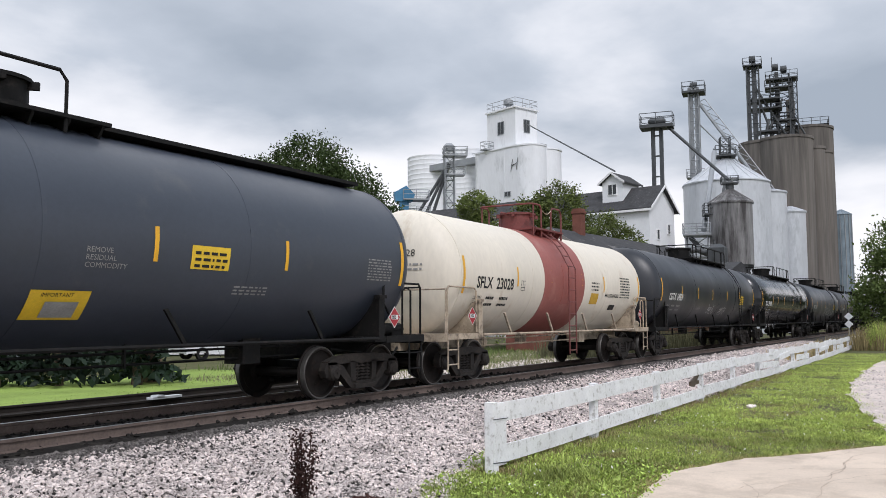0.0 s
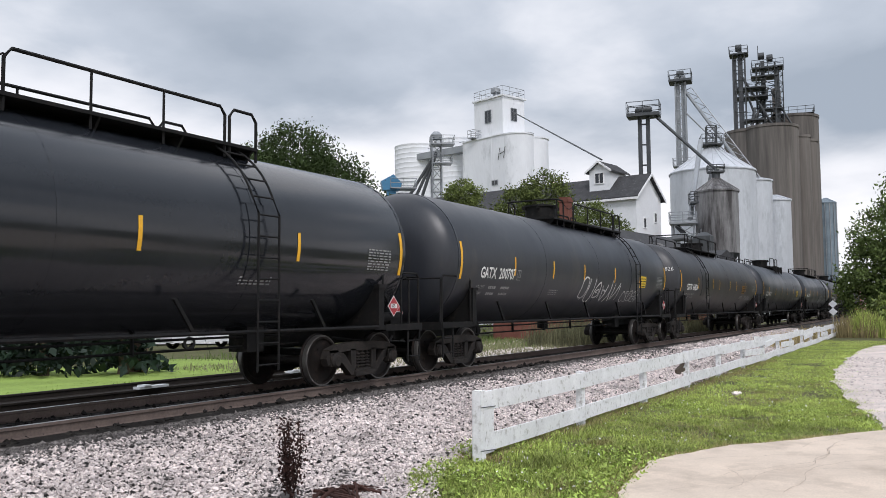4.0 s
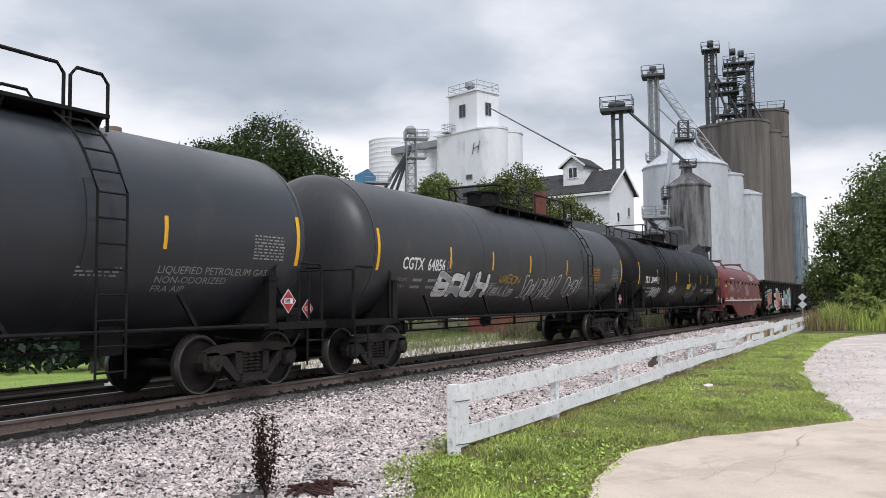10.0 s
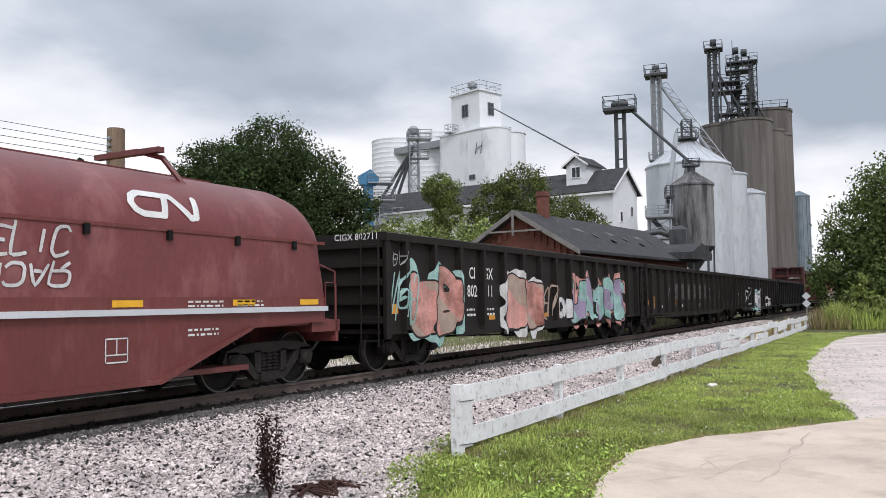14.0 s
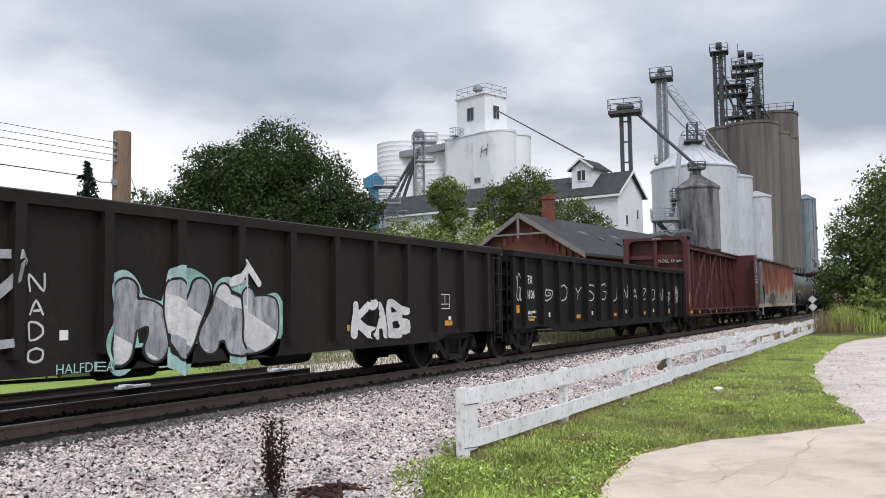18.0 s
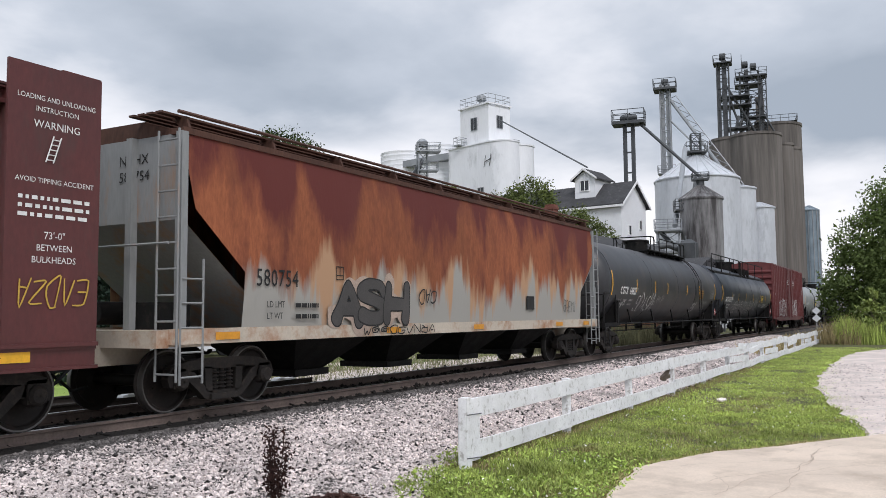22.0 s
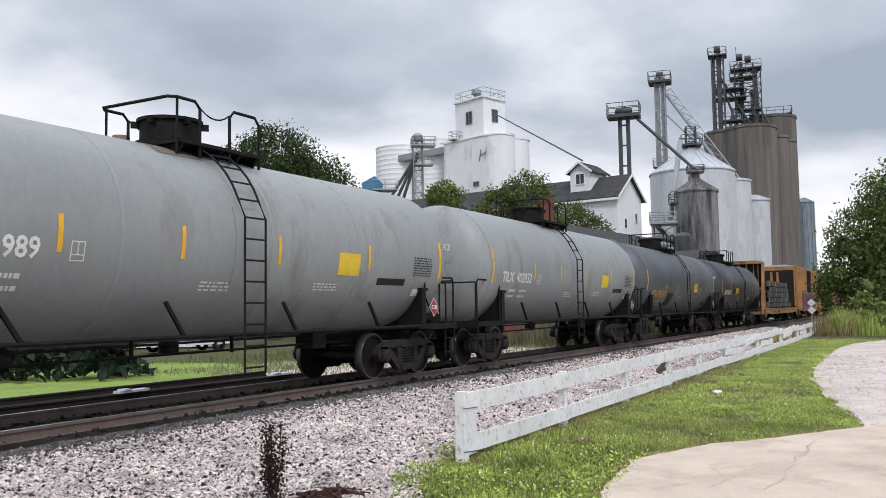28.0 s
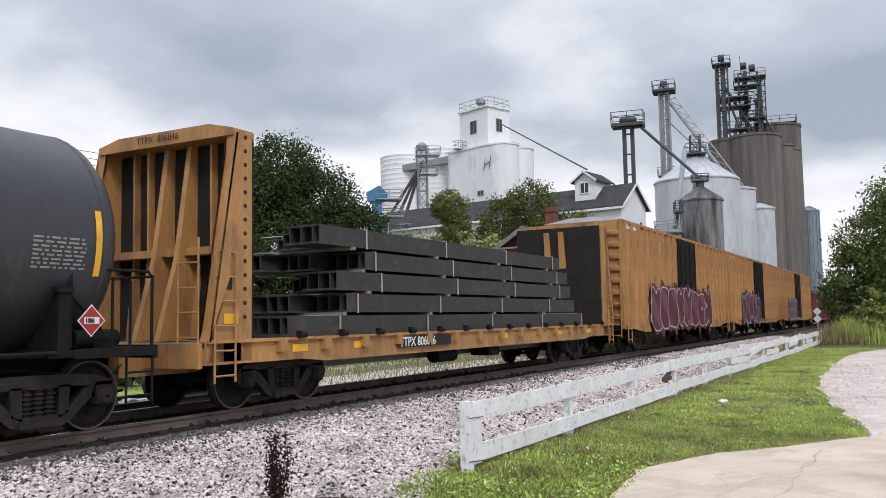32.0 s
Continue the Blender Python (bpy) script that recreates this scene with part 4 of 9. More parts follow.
def tree(name, label, x, y, lobes, count, leaf, mat=LEAF, trunk_r=0.3, fork=0.35, z0=-0.55, seed=1, category="tree", group=""):
    """A tapered trunk, limbs that reach every lobe of the crown, and leaves in loose clumps."""
    r = random.Random(seed)
    rs = np.random.RandomState(seed)
    ob = thing(name, label, category, pose(x, y, z0), group)
    top = max(q[2] for q in lobes)
    stem = Shape()
    split = top * fork
    pts = [(0, 0, 0), (0.1 * trunk_r, 0.1, split * 0.5), (0, 0, split)]
    prof = [trunk_r * 1.3, trunk_r, trunk_r * 0.8]
    for (a, ra), (b, rb) in zip(zip(pts, prof), zip(pts[1:], prof[1:])):
        taper(stem, a, b, ra, rb)
    for lx, ly, lz, rx, ry, rz in lobes:
        mid = (lx * 0.45 + r.uniform(-0.3, 0.3), ly * 0.45 + r.uniform(-0.3, 0.3), split + (lz - split) * 0.5)
        taper(stem, (0, 0, split * r.uniform(0.75, 1)), mid, trunk_r * 0.5, trunk_r * 0.3)
        taper(stem, mid, (lx, ly, lz), trunk_r * 0.3, trunk_r * 0.08)
        for k in range(5):
            e = (lx + r.uniform(-0.8, 0.8) * rx, ly + r.uniform(-0.8, 0.8) * ry, lz + r.uniform(-0.6, 0.8) * rz)
            taper(stem, (lx * 0.8 + mid[0] * 0.2, ly * 0.8 + mid[1] * 0.2, lz * 0.8 + mid[2] * 0.2), e, trunk_r * 0.1, trunk_r * 0.02)
    part("trunk", stem, BARK, ob)
    vol = [q[3] * q[4] * q[5] for q in lobes]
    pts = []
    for q, w in zip(lobes, vol):
        m = int(count * w / sum(vol))
        clumps = max(6, m // 55)
        u = rs.normal(size=(clumps, 3))
        u /= np.linalg.norm(u, axis=1)[:, None]
        u *= rs.uniform(0.45, 1.05, clumps)[:, None] ** 0.7
        cc = np.array(q[:3]) + u * np.array(q[3:])
        k = rs.randint(0, clumps, m)
        pts.append(cc[k] + rs.normal(size=(m, 3)) * np.array(q[3:]) * 0.13)
    crown = new("crown", leaf_mesh("crown", mat, np.concatenate(pts), leaf, seed))
    crown.parent = ob
    return ob


def taper(s, a, b, ra, rb, seg=7):
    a, b = Vector(a), Vector(b)
    d = (b - a).normalized()
    side = d.cross(Vector((0, 0, 1)) if abs(d.z) < 0.9 else Vector((0, 1, 0))).normalized()
    over = side.cross(d)
    n = len(s.v)
    for p, r in ((a, ra), (b, rb)):
        s.v += [tuple(p + r * (math.cos(t) * side + math.sin(t) * over)) for t in (2 * math.pi * j / seg for j in range(seg))]
    for j in range(seg):
        s.f.append((n + j, n + (j + 1) % seg, n + seg + (j + 1) % seg, n + seg + j))
        s.round.append(True)


# the broad dark tree beyond the lawn
tree("broadleaf_tree", "broad dark green deciduous tree behind the tracks", 46.0, 29.2,
     [(0, 0, 12.2, 2.8, 2.8, 2.6), (-1.6, 1.5, 10.6, 3.0, 3.0, 2.6), (1.6, -1.8, 10.2, 3.0, 3.0, 2.6), (2.6, -3.2, 8.0, 2.6, 2.6, 2.4), (-2.4, 3.0, 8.6, 2.8, 2.8, 2.3), (-3.4, 4.4, 10.0, 1.7, 1.7, 1.6),
      (0, 0, 7.0, 3.6, 3.6, 2.6), (3.0, -4.2, 5.2, 2.4, 2.4, 2.2), (-2.6, 3.6, 5.0, 2.8, 2.8, 2.2), (3.4, -4.6, 8.6, 1.7, 1.7, 1.5), (0.4, -0.6, 4.4, 3.2, 3.2, 1.8), (-4.0, 5.8, 7.2, 2.4, 2.4, 2.4), (-3.8, 5.4, 4.0, 2.6, 2.6, 2.2), (-2.4, 3.2, 11.2, 2.4, 2.4, 2.0), (-5.0, 7.0, 8.6, 1.6, 1.6, 1.6)], 130000, 0.115, trunk_r=0.4, seed=2)
# yard trees in front of the mill
tree("yard_tree", "leafy green yard tree in front of the mill", 66.2, 18.2,
     [(0, 0.6, 11.2, 2.0, 2.2, 2.2), (0.8, -2.6, 9.0, 2.0, 2.3, 2.0), (-0.6, 3.0, 10.4, 1.8, 2.0, 2.0), (0, 0, 8.0, 2.6, 3.4, 2.0), (1.4, -4.6, 7.6, 1.6, 1.7, 1.7), (-0.5, 4.2, 8.0, 1.8, 1.8, 1.8), (0, 0, 5.0, 3.0, 4.5, 2.0), (0.2, -1.0, 6.4, 2.8, 4.6, 2.2), (-0.4, 3.4, 6.2, 2.2, 2.4, 2.2)], 75000, 0.115, LEAF_YARD, 0.25, seed=3)
tree("yard_tree", "slender green yard tree with thin foliage", 61.6, 24.2, [(0, 0, 11.2, 1.5, 1.6, 1.3), (0.3, -0.4, 9.4, 1.3, 1.5, 1.3), (-0.2, 0.5, 7.4, 1.5, 1.6, 1.5)], 14000, 0.11, LEAF_YARD, 0.14, 0.5, seed=4)
for i, (x, y, h, w) in enumerate(((48.6, 21.5, 7.2, 2.4), (51.4, 20.9, 7.4, 2.4), (52.5, 18.8, 7.5, 2.4), (53.5, 17.1, 7.4, 2.2), (55.5, 16.5, 6.8, 2.4))):
    tree("shrub", "bright green shrub beside the depot", x, y, [(0, 0, h * 0.75, w, w, h * 0.3), (0.8, -1.0, h * 0.5, w, w, h * 0.35), (-0.8, 1.0, h * 0.45, w, w, h * 0.35)], 7000, 0.13, LEAF_LIGHT, 0.1, 0.3, seed=10 + i, category="shrub", group="shrubs by the depot")
# trees and thicket at the lane's far end
tree("lane_tree", "dense dark green tree beside the lane", 63.5, -10.1, [(0, 0, 8.6, 3.6, 3.6, 2.6), (-0.6, 3.0, 6.4, 2.6, 2.4, 2.2), (0.4, -3.6, 9.4, 3.4, 3.4, 3.0), (-1.0, 4.0, 4.2, 2.4, 2.0, 2.2), (-1.5, 0.5, 4.5, 3.4, 3.6, 2.8), (-1.5, -4.5, 5.0, 3.4, 3.6, 3.0), (-1, 5.0, 2.6, 1.8, 1.6, 1.6), (-2, 0, 2.0, 3, 4.4, 1.8)],
     85000, 0.125, LEAF_MID, 0.35, seed=20)
tree("lane_tree", "tall dark tree beyond the lane with bare twigs", 60.5, -15.5, [(0, 0, 11.5, 3.0, 3.0, 3.0), (0, 0, 8, 4, 4, 3), (0, 2.2, 11.4, 1.4, 1.2, 1.0), (0, 0, 4, 4, 4, 3)], 36000, 0.15, LEAF_MID, 0.3, seed=21)
tree("far_tree", "dark tree far along the line", 108.0, -7.5, [(0, 0, 6.2, 3.2, 3.2, 2.4), (0, 2.4, 4.4, 2.4, 2.2, 2.2), (0, -3, 6, 3.6, 3.6, 3), (0, 0, 3, 4, 4, 2)], 6000, 0.28, LEAF, 0.3, seed=22)
tree("sapling", "young bright green sapling among tall grass", 56.0, -7.3, [(0, 0, 2.7, 0.7, 0.7, 0.8), (0.2, 0.5, 1.8, 0.8, 0.8, 0.7), (-0.2, -0.4, 1.4, 1.0, 1.0, 0.8)], 1500, 0.12, LEAF_LIGHT, 0.06, 0.5, seed=23)


def spruce(x, y, h, w, seed):
    r = np.random.RandomState(seed)
    ob = thing("spruce_tree", "dark green spruce tree behind the lawn", "spruce", pose(x, y, -0.55), "spruces by the lawn")
    part("trunk", Shape().lathe([(0, 0.18), (h * 0.95, 0.02)], "z", 7), BARK, ob)
    pts = []
    for i in range(int(h / 0.22)):
        z = 0.5 + i * 0.22
        if z > h:
            break
        rad = w * (1 - z / h) ** 0.85
        for k in range(int(6 + 6 * rad)):
            t = r.uniform(0, 6.28)
            for q in np.linspace(0.15, 1, int(4 + 5 * rad)):
                pts.append((rad * q * math.cos(t) + r.normal() * 0.05, rad * q * math.sin(t) + r.normal() * 0.05, z - 0.25 * q * rad + 0.06 * r.normal()))
    crown = new("crown", leaf_mesh("crown", LEAF_SPRUCE, pts, 0.17, seed))
    crown.parent = ob


spruce(26.9, 24.7, 9.0, 2.3, 1)
spruce(17.3, 11.6, 2.3, 1.7, 2)
spruce(15.9, 13.4, 2.2, 1.7, 3)
spruce(14.7, 14.6, 2.2, 1.7, 6)
spruce(13.2, 15.4, 2.2, 1.7, 7)
spruce(20.9, 20.4, 2.4, 2.0, 4)
spruce(31.5, 29.5, 6.6, 1.9, 5)


# white board fence along the verge
def fence_at(x):
    return -4.66 + 0.5 * (x - 9.4) / 55, 0.0 - 0.10 * max(0, (x - 24)) / 40


fence = thing("board_fence", "long low white board fence with peeling paint", "fence")
fr = random.Random(12)
posts = [9.42] + [13.0 + 3.45 * i for i in range(15)] + [64.4]
for x in posts:
    y, dz = fence_at(x)
    part("post", lambda: Shape().box(-0.06, 0.06, 0.0, 0.11, -0.62, 0.345), FENCE_WHITE, fence, "", pose(x, y + 0.012, dz, fr.uniform(-1.5, 1.5), fr.uniform(-1.5, 1.5), 0), "fence_post")
for a, b in zip(posts, posts[1:]):
    for z0, z1, tag in ((0.10, 0.335, "top"), (-0.41, -0.19, "low")):
        ya, da = fence_at(a)
        yb, db = fence_at(b)
        wild = 0.022 if a < 20 else 0.05
        j0, j1 = fr.uniform(-wild, wild), fr.uniform(-wild, wild)
        s = Shape()
        n = 6
        for i in range(n):
            t0, t1 = i / n, (i + 1) / n
            p = lambda t, z, off: (a + (b - a) * t + 0.003, ya + (yb - ya) * t + off, da + (db - da) * t + z + j0 + (j1 - j0) * t + 0.006 * math.sin(5 * t + a))
            for z, zz in ((z0, z1),):
                s.poly([p(t0, z, -0.025), p(t1, z, -0.025), p(t1, zz, -0.025), p(t0, zz, -0.025)])
                s.poly([p(t0, z, 0.0), p(t0, zz, 0.0), p(t1, zz, 0.0), p(t1, z, 0.0)])
                s.poly([p(t0, zz, -0.025), p(t1, zz, -0.025), p(t1, zz, 0.0), p(t0, zz, 0.0)])
                s.poly([p(t0, z, 0.0), p(t1, z, 0.0), p(t1, z, -0.025), p(t0, z, -0.025)])
        part("board", s, FENCE_WHITE, fence)
for a, l, z0, z1, tilt in ((26.6, 3.4, -0.12, 0.06, 1.5), (30.2, 2.2, -0.02, 0.16, -2), (33.9, 3.3, -0.16, 0.04, 1), (40.6, 3.4, -0.1, 0.08, -1.2), (47.6, 3.2, -0.14, 0.05, 0.8), (37.4, 1.2, 0.2, 0.4, 0), (28.2, 0.9, 0.22, 0.42, 2), (44.2, 1.0, 0.15, 0.38, -2)):
    y, dz = fence_at(a)
    part("patch_board", Shape().box(0, l, -0.05, -0.027, z0, z1), FENCE_WHITE, fence, "", pose(a, y, dz, 0, tilt, 0.5))
y, dz = fence_at(9.42)
part("end_board", Shape().box(9.36, 9.62, y - 0.05, y - 0.027, -0.42, 0.34), FENCE_WHITE, fence)
part("end_post", Shape().box(9.24, 9.36, y - 0.07, y + 0.05, -0.62, 0.36), FENCE_WHITE, fence)
for za, zb in ((0.16, 0.14), (-0.36, -0.40)):
    part("wire_tie", Shape().tube([(9.22, y - 0.075, za), (9.65, y - 0.06, zb)], 0.006, 4), STEEL_DARK, fence)
part("broken_slat", Shape().prism([(18.9, -0.10), (19.15, -0.14), (19.5, 0.05), (19.75, 0.24), (19.62, 0.25), (19.3, 0.06), (18.95, -0.02)], "y", -4.56, -4.5).box(18.9, 19.6, -4.55, -4.5, -0.1, -0.02), BARK, fence, "dark rotten broken slat")

# dead weed, sticks and a plank on the ballast
weed = thing("dead_weed", "dead brown weed stalk standing in the ballast", "weed", pose(6.35, -4.2, -0.5))
wr = np.random.RandomState(5)
stalk = Shape()
seeds = []
for k in range(12):
    a = wr.uniform(0, 6.28)
    lean = wr.uniform(0.02, 0.12)
    hgt = wr.uniform(0.45, 0.82)
    p = [(lean * t * math.cos(a) + 0.01 * wr.normal(), lean * t * math.sin(a) + 0.01 * wr.normal(), hgt * t) for t in np.linspace(0, 1, 6)]
    stalk.tube(p, 0.005, 4)
    for q in p[2:]:
        for j in range(26):
            seeds.append((q[0] + wr.normal() * 0.035, q[1] + wr.normal() * 0.035, q[2] + wr.normal() * 0.04))
tagged(part("stem", stalk, DEAD_WEED, weed), "", kind="stuff")
sd = new("foliage", leaf_mesh("foliage", DEAD_WEED, seeds, 0.02, 6))
sd.parent = weed
tagged(sd, "", kind="stuff")
dr = random.Random(9)
pile = thing("brush_pile", "small pile of dark rotten sticks and plank ends", "brush pile", pose(6.95, -4.35, -0.5))
for i in range(24):
    x, y, a = dr.uniform(-0.25, 0.22), dr.uniform(-0.16, 0.16), dr.uniform(0, 3.14)
    l = dr.uniform(0.08, 0.24)
    part("stick", Shape().tube([(x - l * math.cos(a), y - l * math.sin(a), 0.02), (x, y, dr.uniform(0.04, 0.1)), (x + l * math.cos(a), y + l * math.sin(a), dr.uniform(0.02, 0.12))], dr.uniform(0.008, 0.02), 5), DEAD_WEED, pile)
thing("loose_plank", "dark broken plank lying on the ballast", "plank", pose(8.1, -3.05, -0.43, 6, -4, 12), shape=Shape().box(-0.18, 0.18, -0.03, 0.03, 0, 0.03), mat=BARK)
thing("pale_stone", "flat pale stone lying in the grass", "stone", pose(18.9, -5.8, -0.5), shape=Shape().prism([(-0.34, -0.06), (-0.05, -0.12), (0.2, -0.05), (0.33, 0.06), (0.0, 0.10), (-0.2, 0.05)], "z", 0, 0.035), mat=STONE)

# twin diamond marker by the track
sg = thing("track_marker", "twin white diamond track marker on a thin post", "track sign", pose(60.5, -3.7, -0.5))
part("post", Shape().box(-0.03, 0.03, -0.03, 0.03, 0, 1.95), STEEL_GREY, sg)
for z in (1.95, 1.46):
    part("diamond", Shape().prism([(-0.27, z), (0, z - 0.26), (0.27, z), (0, z + 0.26)], "x", -0.06, -0.04), SIGN_GREY, sg)

# cut-off pole and its wires
pl = thing("utility_pole", "cut-off brown wooden utility pole with wires", "utility pole", pose(18.25, 12.08, -0.86))
part("pole", Shape().lathe([(0, 0.30), (7.80, 0.275), (7.84, 0.26), (7.84, 0)], "z", 14), POLE_WOOD, pl)
for i in range(4):
    z = 7.46 - 0.20 * i
    part("insulator", lambda: Shape().cyl((-0.36, -0.1, 0), (-0.2, -0.1, 0), 0.03, 6).lathe([(-0.03, 0.05), (0.06, 0.05), (0.08, 0.0)], "z", 8, (-0.36, -0.1, 0)), STEEL_GREY, pl, "", pose(0, 0, z), "insulator")
    part("wire", Shape().tube([(-0.36 - 1.6 * j, -0.1, z - 0.02 - 0.035 * j * (40 - 2.0 * j) / 40) for j in range(0, 22)], 0.008, 4), WIRE, pl)
part("wire", Shape().tube([(-0.3, 0, 6.2), (-0.8, 0, 6.15), (-1.2, 0.1, 6.28), (-15, 1.2, 6.4), (-37, 2.5, 7.2)], 0.014, 4), WIRE, pl)
part("guy_wire", Shape().tube([(0.1, 0, 7.0), (9.5, 6.5, 0.1)], 0.008, 4), WIRE, pl)
part("pole_bracket", Shape().box(-0.45, -0.15, -0.12, -0.06, 6.1, 6.28), STEEL_GREY, pl)

# the brick depot
depot = gabled("brick_depot", "old red brick depot with a dark patched shingle roof", (45.9, 10.35), 19.0, 7.0, 4.45, 6.55, BRICK, SHINGLE, over=0.7, turn=-6.1)
part("wing_roof", Shape().prism([(-2.2, 4.7), (0, 5.4), (2.2, 4.7), (2.2, 4.2), (-2.2, 4.2)], "y", -5.2, 0.5), SHINGLE, depot, "", pose(17.5, 0, 0))
part("gable_post", Shape().box(-0.85, -0.75, -0.06, 0.06, 5.2, 6.7), TRIM_WOOD, depot)
part("gable_tie", Shape().box(-0.84, -0.76, -1.9, 1.9, 5.4, 5.5), TRIM_WOOD, depot)
for k in (-1, 1):
    for i in range(7):
        y = 0.5 + i * 0.42
        part("brick_corbel", lambda: Shape().box(-0.12, 0.02, -0.1, 0.1, -0.5, 0.0), BRICK, depot, "", pose(0, k * y, 6.15 - y * 0.6), "corbel")
ch = part("chimney", Shape().box(-0.3, 0.3, -0.28, 0.28, 5.6, 8.1).box(-0.35, 0.35, -0.33, 0.33, 7.8, 7.95), BRICK, depot, "red brick chimney", pose(2.7, -0.15, 0))
for i in range(8):
    part("shingle_patch", lambda: Shape().box(-0.5, 0.5, -0.22, 0.22, 0.0, 0.012), STONE_PATCH, depot, "pale worn shingle patch", pose(4.5 + i * 1.6, -1.6 - (i % 3) * 0.5, 6.72 - 0.6 * (1.6 + (i % 3) * 0.5), 31, 0, 10 * (i % 3)), "patch")
window(depot, (-0.03, -1.2, 2.4), 1.0, 1.8, 2, TRIM_WOOD, -90)
window(depot, (-0.03, 1.2, 2.4), 1.0, 1.8, 2, TRIM_WOOD, -90)

# houses beyond the lawn
gh = gabled("grey_house", "dark grey sided house with a white trimmed window", (20.6, 22.5), 9.0, 7.0, 2.5, 4.4, GREY_SIDING, SHINGLE, over=0.4, turn=150)
window(gh, (2.0, 3.53, 1.0), 1.2, 1.1, 2, FENCE_WHITE, 180)
window(gh, (-0.03, -1.0, 0.9), 1.3, 1.0, 2, FENCE_WHITE, -90)
gg = gabled("pale_garage", "pale grey garage with white doors", (33.6, 26.8), 7.0, 5.6, 2.2, 3.3, PALE_SIDING, SHINGLE, over=0.3, turn=35)
part("garage_door", Shape().box(-0.05, 0.03, -2.2, -0.2, -0.5, 1.6).box(-0.05, 0.03, 0.2, 2.2, -0.5, 1.6), FENCE_WHITE, gg)
wb = gabled("white_shed", "small white shed beyond the shrubs", (60.0, 28.5), 8.0, 4.4, 6.6, 7.9, WHITE_SIDING, SHINGLE, over=0.3, turn=70)


def parked_car(x, y, turn, paint, label):
    ob = thing("parked_car", label, "car", pose(x, y, -0.55, 0, 0, turn))
    part("body", Shape().prism([(-2.2, 0.35), (2.2, 0.35), (2.25, 0.7), (1.9, 0.9), (1.0, 0.98), (-2.1, 1.0), (-2.25, 0.7)], "y", -0.85, 0.85), paint, ob)
    part("cabin", Shape().prism([(-1.9, 0.99), (1.0, 0.97), (0.3, 1.5), (-1.5, 1.52)], "y", -0.75, 0.75), paint, ob)
    part("side_window", Shape().prism([(-1.6, 1.05), (0.75, 1.04), (0.25, 1.42), (-1.4, 1.44)], "y", -0.77, 0.77), PANE, ob)
    for wx in (-1.35, 1.35):
        for wy in (-0.8, 0.8):
            part("wheel", lambda: Shape().lathe([(-0.1, 0.18), (-0.1, 0.32), (0.1, 0.32), (0.1, 0.18)], "y", 16), RUBBER, ob, "", pose(wx, wy, 0.32), "car_wheel")


parked_car(31.0, 22.3, -15, CAR_WHITE, "white pickup parked beyond the lawn")

# backdrop woods along the horizon
wd = random.Random(30)
pts = []
for i in range(14000):
    a = wd.uniform(-0.25, 1.35)
    d = 330 + wd.uniform(-30, 30)
    pts.append((d * math.cos(a), d * math.sin(a) - 9, -1 + wd.random() ** 1.4 * (9 + 4 * noise.noise(Vector((a * 20, 0, 0))))))
tagged(new("far_woods", leaf_mesh("far_woods", LEAF, pts, 1.6, 31)), "dark line of far woods", "", "", "stuff")


# ---- the freight train ----
TRACK_Y = 0.75
HALF = 1.5
TRAIN = []
rng = random.Random(7)


